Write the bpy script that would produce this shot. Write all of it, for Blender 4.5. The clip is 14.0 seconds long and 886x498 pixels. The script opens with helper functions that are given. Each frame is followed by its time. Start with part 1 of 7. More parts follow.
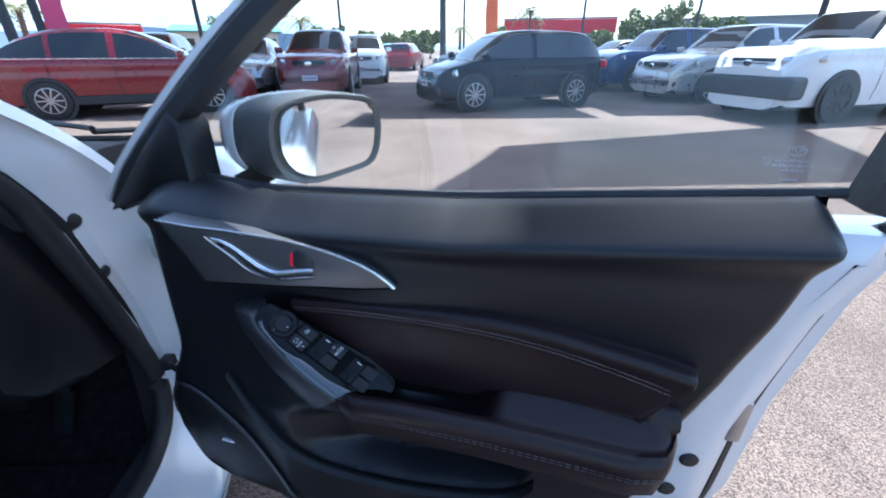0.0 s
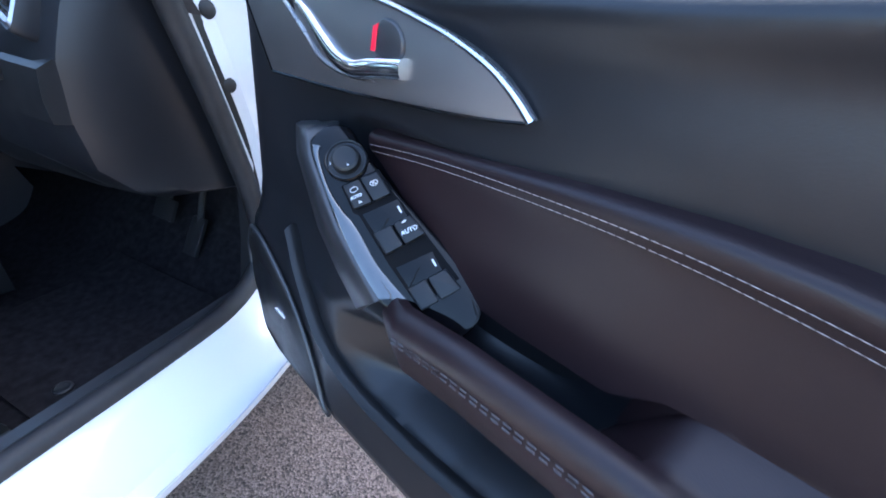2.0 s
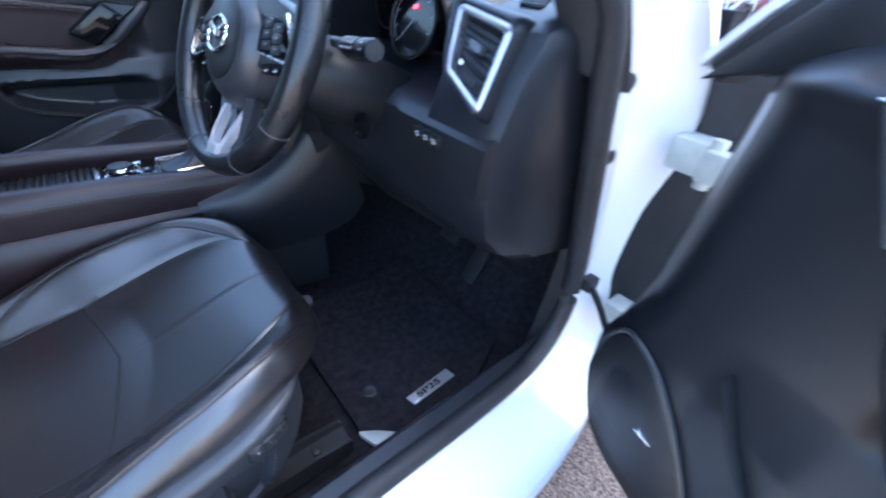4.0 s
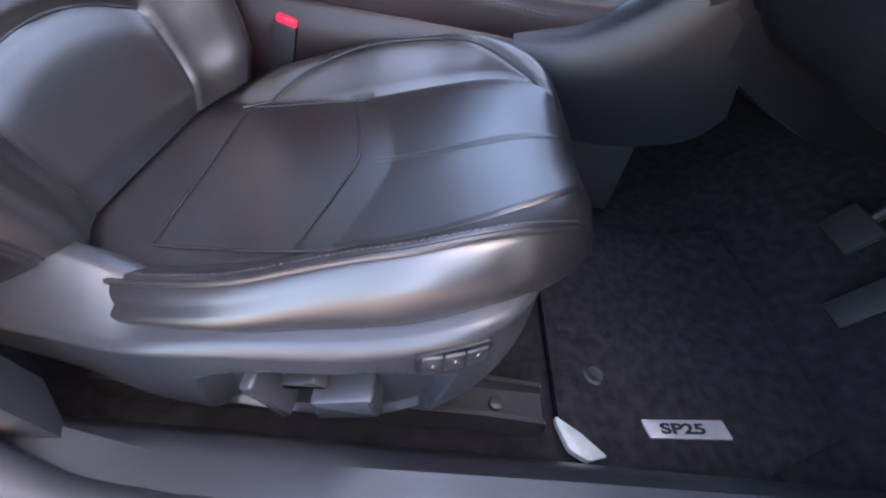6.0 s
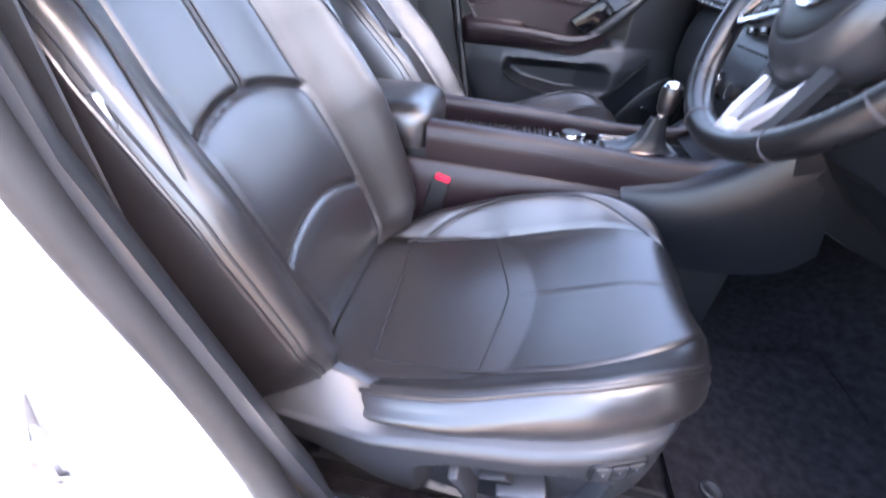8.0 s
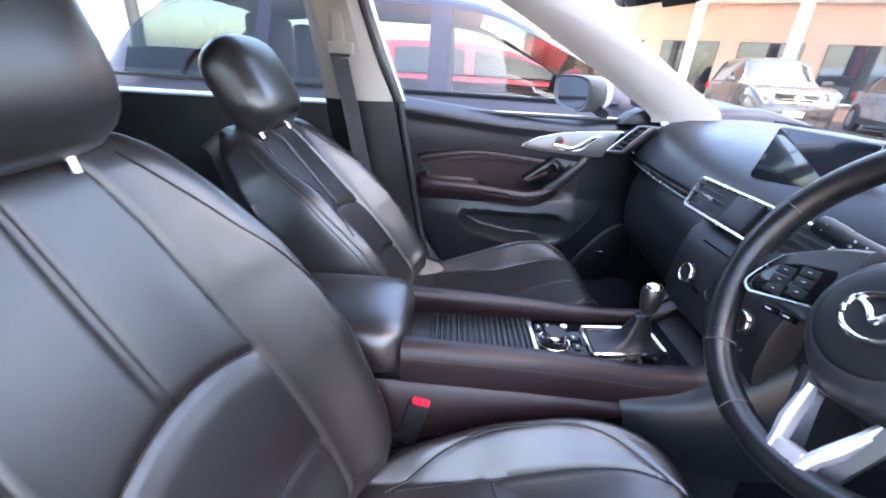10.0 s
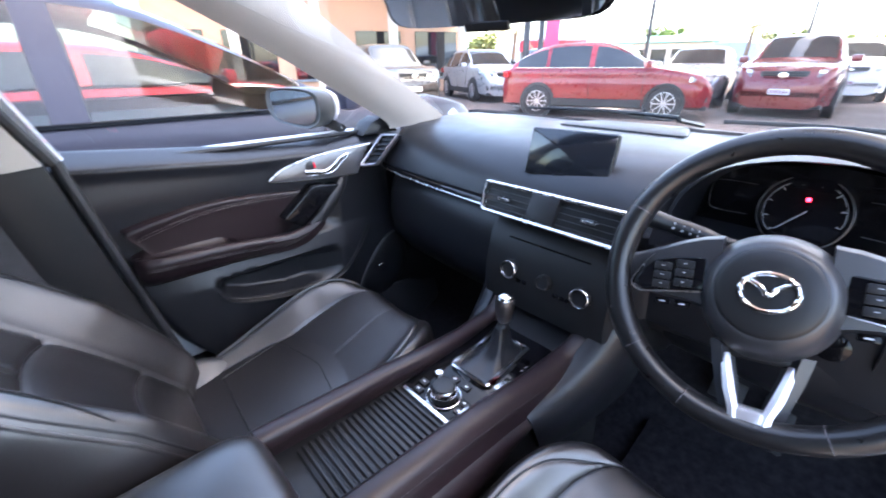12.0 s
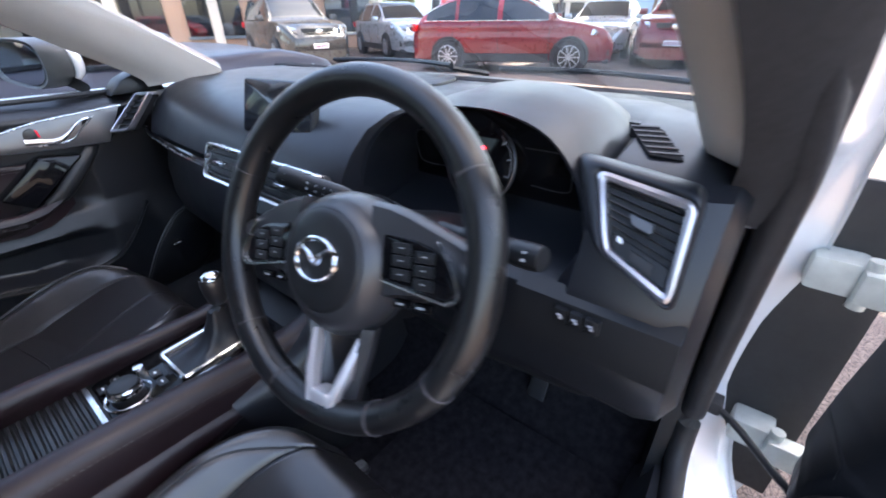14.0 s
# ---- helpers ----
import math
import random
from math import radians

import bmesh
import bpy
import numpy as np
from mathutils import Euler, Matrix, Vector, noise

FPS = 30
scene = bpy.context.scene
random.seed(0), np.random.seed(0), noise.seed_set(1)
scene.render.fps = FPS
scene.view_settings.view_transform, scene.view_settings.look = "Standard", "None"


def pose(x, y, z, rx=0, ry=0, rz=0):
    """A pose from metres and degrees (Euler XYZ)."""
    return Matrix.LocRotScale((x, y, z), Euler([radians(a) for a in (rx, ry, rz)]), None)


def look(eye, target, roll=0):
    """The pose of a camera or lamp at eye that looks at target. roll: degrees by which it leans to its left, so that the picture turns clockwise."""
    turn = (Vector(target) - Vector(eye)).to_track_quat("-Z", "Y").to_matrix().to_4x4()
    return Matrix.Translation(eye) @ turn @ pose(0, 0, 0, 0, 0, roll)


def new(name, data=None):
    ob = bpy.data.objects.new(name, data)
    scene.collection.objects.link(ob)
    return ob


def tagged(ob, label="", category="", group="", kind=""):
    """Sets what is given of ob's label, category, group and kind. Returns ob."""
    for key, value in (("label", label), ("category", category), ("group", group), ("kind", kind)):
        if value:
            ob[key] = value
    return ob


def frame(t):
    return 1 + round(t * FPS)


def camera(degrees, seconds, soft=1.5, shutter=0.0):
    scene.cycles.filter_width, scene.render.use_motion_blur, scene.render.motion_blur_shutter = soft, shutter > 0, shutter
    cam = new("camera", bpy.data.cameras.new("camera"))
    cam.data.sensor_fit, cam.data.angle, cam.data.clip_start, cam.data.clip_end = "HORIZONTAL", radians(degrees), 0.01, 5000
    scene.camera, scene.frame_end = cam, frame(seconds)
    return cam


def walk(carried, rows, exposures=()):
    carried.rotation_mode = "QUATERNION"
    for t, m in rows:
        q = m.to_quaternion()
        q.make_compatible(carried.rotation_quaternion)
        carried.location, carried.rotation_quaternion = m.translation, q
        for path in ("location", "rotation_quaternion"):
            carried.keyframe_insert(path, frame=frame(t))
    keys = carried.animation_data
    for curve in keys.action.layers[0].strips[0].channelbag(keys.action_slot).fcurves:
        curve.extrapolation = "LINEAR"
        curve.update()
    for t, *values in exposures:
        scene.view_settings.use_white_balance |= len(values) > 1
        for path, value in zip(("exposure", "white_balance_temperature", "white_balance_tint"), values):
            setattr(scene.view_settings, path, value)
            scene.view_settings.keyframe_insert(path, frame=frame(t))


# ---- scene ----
cam = camera(94.45, 14.0, soft=1.8, shutter=0.35)
PATH = [
    (0, (1.3278, -0.2620, 1.1648), (1.3608, 0.6362, 0.7263), -0.24),
    (0.5, (1.3422, -0.2368, 1.0669), (1.4081, 0.6594, 0.6281), 2.57),
    (1, (1.3330, -0.2347, 1.0146), (1.3196, 0.6481, 0.5450), 4.26),
    (1.5, (1.3429, -0.1945, 1.0035), (1.1551, 0.6473, 0.4976), 5.72),
    (2, (1.3363, -0.0753, 0.9598), (1.0207, 0.7166, 0.4371), 7.17),
    (2.5, (1.3064, -0.0305, 0.9494), (0.9447, 0.7415, 0.4267), 7.85),
    (3, (1.2727, -0.0459, 0.9586), (0.8563, 0.6945, 0.4310), 7.29),
    (3.5, (1.1632, -0.0983, 0.9981), (0.6612, 0.5736, 0.4535), 6.13),
    (3.9, (1.0476, -0.1530, 1.0263), (0.4554, 0.4249, 0.4647), 5.97),
    (4, (1.0048, -0.1534, 1.0200), (0.4047, 0.4020, 0.4443), 5.61),
    (4.2, (0.9423, -0.1339, 0.9971), (0.3044, 0.3622, 0.4081), 5.79),
    (6.3, (0.8234, -0.1424, 0.7423), (0.1289, -0.1379, 0.0227), 8.55),
    (6.5, (0.8222, -0.1458, 0.7285), (0.1302, -0.1605, 0.0068), 8.21),
    (7, (0.8343, -0.2248, 0.7378), (0.1251, -0.2942, 0.0363), 6.10),
    (7.5, (0.8705, -0.2708, 0.7823), (0.1172, -0.3637, 0.1311), 4.73),
    (8, (0.9078, -0.2793, 0.9253), (0.1043, -0.3943, 0.3411), 3.31),
    (8.5, (0.9027, -0.3202, 1.0630), (0.0487, -0.4512, 0.5595), 2.46),
    (8.7, (0.8939, -0.3377, 1.0998), (0.0250, -0.4749, 0.6243), 1.99),
    (10.8, (0.5240, -0.4356, 1.1012), (-0.3679, -0.2104, 0.7092), 0.92),
    (11, (0.4885, -0.4731, 1.1089), (-0.3723, -0.1602, 0.7075), 0.29),
    (11.5, (0.4407, -0.5412, 1.1429), (-0.3298, -0.0604, 0.7245), -1.02),
    (12, (0.4283, -0.5289, 1.1567), (-0.2434, 0.0860, 0.7435), -0.69),
    (12.5, (0.4388, -0.4368, 1.1651), (-0.1396, 0.2648, 0.7488), -0.37),
    (13, (0.4796, -0.3253, 1.1679), (-0.0238, 0.4221, 0.7344), -0.04),
    (13.5, (0.5399, -0.2524, 1.1446), (0.0550, 0.4852, 0.6746), 0.05),
    (13.7, (0.5756, -0.2500, 1.1384), (0.0952, 0.4730, 0.6419), 0.50),
    (14, (0.6900, -0.1875, 1.1230), (0.1487, 0.4932, 0.6295), -1.00),
]
walk(cam, [(t, look(eye, target, roll)) for t, eye, target, roll in PATH],
     [(0, 1.5, 5500, 4), (1.0, 2.0, 5400, 4), (2.0, 3.1, 5800, 6), (3.0, 3.7, 5450, -6), (4, 3.45, 5700, 7), (6.5, 4.25, 7100, 18), (8, 4.5, 6900, 18), (8.5, 4.3, 6800, 16), (11.0, 4.0, 6900, 14), (13.0, 3.5, 6700, 10), (13.5, 3.3, 6700, 8), (14, 3.1, 6900, 12)])

# ---- light ----
import functools

world = bpy.data.worlds.new("sky")
scene.world = world
world.use_nodes = True
wn = world.node_tree
sky = wn.nodes.new("ShaderNodeTexSky")
sky.sky_type = "NISHITA"
sky.sun_disc = False
SUN_EL, SUN_AZ = 60.0, 35.0  # degrees up, degrees from +y towards +x
sky.sun_elevation, sky.sun_rotation = radians(SUN_EL), radians(SUN_AZ)
sky.air_density, sky.dust_density = 1.0, 2.0
wn.links.new(sky.outputs[0], wn.nodes["Background"].inputs[0])
wn.nodes["Background"].inputs[1].default_value = 0.15
sun_data = bpy.data.lights.new("sun", "SUN")
sun_data.energy, sun_data.angle, sun_data.color = 5.0, radians(0.6), (1.0, 0.95, 0.86)
sun = new("sun", sun_data)
sun_way = Vector((math.sin(radians(SUN_AZ)) * math.cos(radians(SUN_EL)), math.cos(radians(SUN_AZ)) * math.cos(radians(SUN_EL)), math.sin(radians(SUN_EL))))
sun.matrix_world = look(sun_way * 60, (0, 0, 0))

# ---- materials ----
MATS = {}


def material(name, color, rough=0.5, metal=0.0, vary=0.15, scale=8.0, grain=0.0, grain_scale=600.0, coat=0.0, coat_rough=0.04, specular=0.5, rough_vary=0.1, kind="noise", color2=None, flake=0.0):
    """A surface with blotches at one scale and fine relief at another."""
    m = bpy.data.materials.new(name)
    m.use_nodes = True
    t = m.node_tree
    b = t.nodes["Principled BSDF"]
    b.inputs["Metallic"].default_value = metal
    b.inputs["Coat Weight"].default_value = coat
    b.inputs["Coat Roughness"].default_value = coat_rough
    b.inputs["Specular IOR Level"].default_value = specular
    co = t.nodes.new("ShaderNodeTexCoord")
    n1 = t.nodes.new("ShaderNodeTexNoise")
    n1.inputs["Scale"].default_value, n1.inputs["Detail"].default_value = scale, 6.0
    t.links.new(co.outputs["Object"], n1.inputs["Vector"])
    ramp = t.nodes.new("ShaderNodeMix")
    ramp.data_type = "RGBA"
    c2 = color2 or tuple(c * (1 - vary) for c in color)
    c1 = tuple(min(1.0, c * (1 + (0 if color2 else vary))) for c in color)
    ramp.inputs[6].default_value, ramp.inputs[7].default_value = (*c2, 1), (*c1, 1)
    fac = t.nodes.new("ShaderNodeMapRange")
    fac.inputs[1].default_value, fac.inputs[2].default_value = 0.3, 0.7
    t.links.new(n1.outputs[0], fac.inputs[0])
    t.links.new(fac.outputs[0], ramp.inputs[0])
    t.links.new(ramp.outputs[2], b.inputs["Base Color"])
    rr = t.nodes.new("ShaderNodeMapRange")
    rr.inputs[3].default_value, rr.inputs[4].default_value = max(0.02, rough - rough_vary), min(1, rough + rough_vary)
    n2 = t.nodes.new("ShaderNodeTexNoise")
    n2.inputs["Scale"].default_value, n2.inputs["Detail"].default_value = scale * 5.3, 4.0
    t.links.new(co.outputs["Object"], n2.inputs["Vector"])
    t.links.new(n2.outputs[0], rr.inputs[0])
    t.links.new(rr.outputs[0], b.inputs["Roughness"])
    if grain:
        bump = t.nodes.new("ShaderNodeBump")
        if kind == "leather":
            g = t.nodes.new("ShaderNodeTexVoronoi")
            g.feature = "DISTANCE_TO_EDGE"
            g.inputs["Scale"].default_value = grain_scale
            t.links.new(co.outputs["Object"], g.inputs["Vector"])
        else:
            g = t.nodes.new("ShaderNodeTexNoise")
            g.inputs["Scale"].default_value, g.inputs["Detail"].default_value = grain_scale, 3.0
            t.links.new(co.outputs["Object"], g.inputs["Vector"])
        bump.inputs["Strength"].default_value, bump.inputs["Distance"].default_value = grain, 0.0004
        t.links.new(g.outputs[0], bump.inputs["Height"])
        t.links.new(bump.outputs[0], b.inputs["Normal"])
    MATS[name] = m
    return m


def glass(name, tint, gloss=0.02, base=0.0):
    m = bpy.data.materials.new(name)
    m.use_nodes = True
    t = m.node_tree
    t.nodes.remove(t.nodes["Principled BSDF"])
    clear, shiny, mix, fr, pw, mr = (t.nodes.new(k) for k in ("ShaderNodeBsdfTransparent", "ShaderNodeBsdfGlossy", "ShaderNodeMixShader", "ShaderNodeLayerWeight", "ShaderNodeMath", "ShaderNodeMapRange"))
    clear.inputs[0].default_value = (*tint, 1)
    shiny.inputs["Roughness"].default_value = gloss
    fr.inputs[0].default_value = 0.5
    pw.operation = "POWER"
    pw.inputs[1].default_value = 4.0
    mr.inputs[3].default_value, mr.inputs[4].default_value = 0.05, 0.85
    t.links.new(fr.outputs["Facing"], pw.inputs[0])
    t.links.new(pw.outputs[0], mr.inputs[0])
    t.links.new(mr.outputs[0], mix.inputs[0])
    t.links.new(clear.outputs[0], mix.inputs[1])
    t.links.new(shiny.outputs[0], mix.inputs[2])
    t.links.new(mix.outputs[0], t.nodes["Material Output"].inputs[0])
    MATS[name] = m
    return m


def glow(name, color, strength):
    m = material(name, color, 0.4)
    b = m.node_tree.nodes["Principled BSDF"]
    b.inputs["Emission Color"].default_value = (*color, 1)
    b.inputs["Emission Strength"].default_value = strength
    return m


white_paint = material("white_paint", (0.68, 0.69, 0.71), 0.22, vary=0.02, scale=3, coat=0.9, rough_vary=0.05)
black_trim = material("black_trim", (0.011, 0.0115, 0.013), 0.40, vary=0.2, scale=5, grain=0.25, grain_scale=900, specular=0.35)
soft_trim = material("soft_trim", (0.009, 0.010, 0.013), 0.38, vary=0.2, scale=4, grain=0.3, grain_scale=700, rough_vary=0.06, specular=0.42)
# near-black, almost without gloss: stands in for shade in slots and recesses
slot_shade_black = material("slot_shade_black", (0.005, 0.005, 0.006), 0.7, vary=0.2, scale=20, specular=0.1)
grey_trim = material("grey_trim", (0.026, 0.027, 0.031), 0.34, vary=0.15, scale=5, grain=0.2, grain_scale=900, specular=0.6)
leather = material("black_leather", (0.014, 0.0122, 0.013), 0.34, vary=0.2, scale=6, grain=0.3, grain_scale=520, kind="leather", rough_vary=0.05, specular=0.9, coat=0.25, coat_rough=0.28)
# grey base colour carries the sunlit look of black plastic
sunlit_mirror_shell = material("sunlit_mirror_shell", (0.075, 0.076, 0.076), 0.5, vary=0.1, scale=20, grain=0.4, grain_scale=900)
maroon = material("plum_leather", (0.0155, 0.0088, 0.0105), 0.38, vary=0.15, scale=5, grain=0.3, grain_scale=560, kind="leather", rough_vary=0.05, specular=0.34)
gloss_black = material("gloss_black", (0.004, 0.004, 0.005), 0.07, vary=0.3, scale=10, rough_vary=0.03, specular=0.22)
piano = material("polished_dark_strip", (0.02, 0.022, 0.026), 0.06, 0.0, vary=0.1, coat=1.0, rough_vary=0.02, specular=1.0)
bracket_metal = material("pale_bracket", (0.50, 0.53, 0.50), 0.5, 0.2, vary=0.12, scale=40)
chrome = material("chrome", (0.78, 0.78, 0.80), 0.10, 1.0, vary=0.03, rough_vary=0.04)
satin = material("satin_silver", (0.70, 0.71, 0.73), 0.26, 1.0, vary=0.05, rough_vary=0.06)
silver_paint = material("silver_paint", (0.72, 0.69, 0.71), 0.30, 0.7, vary=0.04, rough_vary=0.05)
dark_satin = material("dark_satin", (0.17, 0.172, 0.18), 0.36, 0.8, vary=0.1, rough_vary=0.06)
rim_leather = material("rim_leather", (0.007, 0.007, 0.008), 0.30, vary=0.2, scale=12, grain=0.25, grain_scale=700, kind="leather", rough_vary=0.08, specular=0.5)
vent_silver = material("vent_silver", (0.50, 0.49, 0.52), 0.34, 0.9, vary=0.06, rough_vary=0.06)
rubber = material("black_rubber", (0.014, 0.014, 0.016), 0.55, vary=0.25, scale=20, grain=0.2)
carpet = material("black_carpet", (0.018, 0.0165, 0.019), 0.95, vary=0.4, scale=60, grain=1.0, grain_scale=900, specular=0.1)
headliner = material("beige_cloth", (0.36, 0.33, 0.30), 0.85, vary=0.06, scale=4, grain=0.3, grain_scale=800, specular=0.2)
belt_cloth = material("belt_webbing", (0.05, 0.05, 0.055), 0.7, vary=0.15, scale=30, grain=0.6, grain_scale=1200)
thread = material("pale_thread", (0.32, 0.29, 0.28), 0.7, vary=0.15, scale=100)
steel_dark = material("dark_steel", (0.03, 0.03, 0.032), 0.5, 0.3, vary=0.15, scale=30)
dark_thread = material("dark_thread", (0.06, 0.055, 0.06), 0.7, vary=0.15, scale=100)
red_plastic = material("red_plastic", (0.85, 0.015, 0.05), 0.35, vary=0.08)
white_mark = material("white_mark", (0.75, 0.76, 0.78), 0.5, vary=0.05)
grey_mark = material("grey_mark", (0.42, 0.43, 0.45), 0.5, vary=0.05)
steel = material("zinc_steel", (0.42, 0.42, 0.43), 0.32, 0.9, vary=0.15, scale=30)
plate_metal = material("brushed_badge", (0.60, 0.61, 0.63), 0.35, 0.7, vary=0.06, scale=40)
screen_glass = material("dark_screen", (0.010, 0.012, 0.016), 0.12, vary=0.1, coat=0.6, rough_vary=0.03)
red_glow = glow("red_lamp", (1.0, 0.02, 0.05), 2.0)
window_clear = glass("clear_window", (0.93, 0.95, 0.95))
window_tint = glass("tinted_window", (0.46, 0.50, 0.49))
mirror_mat = material("mirror_glass", (0.85, 0.87, 0.88), 0.02, 1.0, vary=0.01, rough_vary=0.01)


def asphalt_material():
    m = material("asphalt", (0.135, 0.115, 0.105), 0.9, vary=0.25, scale=0.6, specular=0.25)
    t = m.node_tree
    b = t.nodes["Principled BSDF"]
    co = [n for n in t.nodes if n.type == "TEX_COORD"][0]
    old = [n for n in t.nodes if n.type == "MIX"][0]
    v = t.nodes.new("ShaderNodeTexVoronoi")
    v.inputs["Scale"].default_value = 240.0
    t.links.new(co.outputs["Object"], v.inputs["Vector"])
    hsv = t.nodes.new("ShaderNodeSeparateColor")
    t.links.new(v.outputs["Color"], hsv.inputs[0])
    cr = t.nodes.new("ShaderNodeValToRGB")
    cr.color_ramp.elements[0].color, cr.color_ramp.elements[1].color = (0.35, 0.33, 0.34, 1), (1.9, 1.7, 1.6, 1)
    t.links.new(hsv.outputs[0], cr.inputs[0])
    mul = t.nodes.new("ShaderNodeMix")
    mul.data_type, mul.blend_type = "RGBA", "MULTIPLY"
    mul.inputs[0].default_value = 1.0
    t.links.new(old.outputs[2], mul.inputs[6])
    t.links.new(cr.outputs[0], mul.inputs[7])
    t.links.new(mul.outputs[2], b.inputs["Base Color"])
    bump = t.nodes.new("ShaderNodeBump")
    bump.inputs["Strength"].default_value, bump.inputs["Distance"].default_value = 0.7, 0.004
    t.links.new(v.outputs["Distance"], bump.inputs["Height"])
    t.links.new(bump.outputs[0], b.inputs["Normal"])
    return m


asphalt = asphalt_material()

# ---- mesh helpers ----


def V(*a):
    return Vector(a)


def thing(name, label, category, at=(0, 0, 0), group="", kind=""):
    ob = new(name)
    ob.empty_display_size = 0.1
    ob.location = at
    ob.matrix_basis = Matrix.Translation(at)
    return tagged(ob, label, category, group, kind)


def finish(bm, sharp=38.0, fix=True):
    bmesh.ops.remove_doubles(bm, verts=bm.verts, dist=1e-6)
    if fix:
        bmesh.ops.recalc_face_normals(bm, faces=bm.faces)
    for f in bm.faces:
        f.smooth = True
    lim = radians(sharp)
    for e in bm.edges:
        e.smooth = not (len(e.link_faces) == 2 and e.calc_face_angle(0) > lim)
    return bm


def part(name, bm, mat, parent=None, label="", sharp=38.0, fix=True):
    finish(bm, sharp, fix)
    me = bpy.data.meshes.new(name)
    bm.to_mesh(me)
    bm.free()
    me.materials.append(mat)
    ob = new(name, me)
    if parent:
        ob.parent = parent
        ob.matrix_parent_inverse = Matrix.Identity(4) if parent.parent else parent.matrix_basis.inverted()
    if label:
        ob["label"] = label
    return ob


def whole(name, bm, mat, label, category, group="", kind="", sharp=38.0):
    return tagged(part(name, bm, mat, None, "", sharp), label, category, group, kind)


def B():
    return bmesh.new()


def box(bm, c, size, m=None, bevel=0.0, seg=2):
    """A block round c (in m's frame), its edges rounded."""
    r = bmesh.ops.create_cube(bm, size=1.0)
    vs = r["verts"]
    for v in vs:
        v.co = Vector((v.co.x * size[0], v.co.y * size[1], v.co.z * size[2]))
    if bevel:
        es = list({e for v in vs for e in v.link_edges})
        r2 = bmesh.ops.bevel(bm, geom=es, offset=bevel, segments=seg, profile=0.6, affect="EDGES")
        vs = list({v for f in r2["faces"] for v in f.verts} | {v for v in vs if v.is_valid})
    mm = (m or Matrix.Identity(4)) @ Matrix.Translation(c)
    for v in vs:
        v.co = mm @ v.co
    return bm


def loft(bm, rings, closed=True, cap=True, loop=False):
    """Skin over rings of as many points each."""
    rows = [[bm.verts.new(p) for p in ring] for ring in rings]
    n = len(rows[0])
    pairs = list(zip(rows, rows[1:])) + ([(rows[-1], rows[0])] if loop else [])
    for a, b in pairs:
        for i in range(n if closed else n - 1):
            j = (i + 1) % n
            try:
                bm.faces.new((a[i], a[j], b[j], b[i]))
            except ValueError:
                pass
    if cap and closed and not loop:
        for r in (rows[0], rows[-1]):
            try:
                bm.faces.new(r)
            except ValueError:
                pass
    return bm


def spline(pts, n, closed=False):
    """n points along a smooth line through pts (tuples of any size)."""
    p = [np.array(q, float) for q in pts]
    k = len(p)
    out = []
    m = k if closed else k - 1
    for i in range(n):
        x = i * m / (n if closed else n - 1)
        j = min(int(x), m - 1)
        f = x - j
        g = (lambda a: p[a % k]) if closed else (lambda a: p[max(0, min(k - 1, a))])
        a, b, c, d = g(j - 1), g(j), g(j + 1), g(j + 2)
        out.append(0.5 * ((2 * b) + (c - a) * f + (2 * a - 5 * b + 4 * c - d) * f * f + (3 * b - a - 3 * c + d) * f ** 3))
    return out


def tube(bm, pts, r, n=8, closed=False, flat=1.0, up=(0, 0, 1)):
    """A round bar along pts; r one radius or one for each point; flat squeezes it along up."""
    pts = [Vector(p) for p in pts]
    k = len(pts)
    rings = []
    for i, p in enumerate(pts):
        a = pts[(i - 1) % k] if closed or i else p
        b = pts[(i + 1) % k] if closed or i < k - 1 else p
        d = (b - a).normalized()
        s = d.cross(Vector(up))
        if s.length < 1e-3:
            s = d.cross(Vector((1, 0, 0)))
        s.normalize()
        w = s.cross(d).normalized()
        rr = r[i] if isinstance(r, (list, tuple)) else r
        rings.append([p + s * (rr * math.cos(2 * math.pi * j / n)) + w * (rr * flat * math.sin(2 * math.pi * j / n)) for j in range(n)])
    return loft(bm, rings, True, not closed, closed)


def lathe(bm, profile, m=None, n=28):
    """profile: (radius, height) turned round the local z of m."""
    m = m or Matrix.Identity(4)
    rings = [[m @ Vector((max(r, 1e-5) * math.cos(2 * math.pi * j / n), max(r, 1e-5) * math.sin(2 * math.pi * j / n), z)) for j in range(n)] for r, z in profile]
    return loft(bm, rings, True, min(profile[0][0], profile[-1][0]) < 0.001)


def inset(poly, d):
    """A 2D outline (counterclockwise or not) moved inwards by d."""
    k = len(poly)
    area = sum(poly[i][0] * poly[(i + 1) % k][1] - poly[(i + 1) % k][0] * poly[i][1] for i in range(k))
    sg = 1 if area > 0 else -1
    out = []
    for i in range(k):
        a, b, c = np.array(poly[i - 1], float), np.array(poly[i], float), np.array(poly[(i + 1) % k], float)
        e1, e2 = b - a, c - b
        n1 = np.array([-e1[1], e1[0]]) / (np.hypot(*e1) + 1e-9)
        n2 = np.array([-e2[1], e2[0]]) / (np.hypot(*e2) + 1e-9)
        nn = n1 + n2
        nn = nn / max(0.35, (nn @ nn) / 2) / 1.0
        out.append(tuple(b + sg * d * nn * (1.0)))
    return out


def plate(bm, poly, to, t0, t1, bevel=0.002):
    """An outline given in two coordinates, from depth t0 (back) to t1 (front), its front edge rounded; to(a, b, depth) places it."""
    sg = 1 if t1 > t0 else -1
    i1, i2 = inset(poly, bevel * 0.35), inset(poly, bevel)
    rings = [[to(a, b, t0) for a, b in poly], [to(a, b, t1 - sg * bevel) for a, b in poly], [to(a, b, t1 - sg * bevel * 0.3) for a, b in i1], [to(a, b, t1) for a, b in i2]]
    return loft(bm, rings)


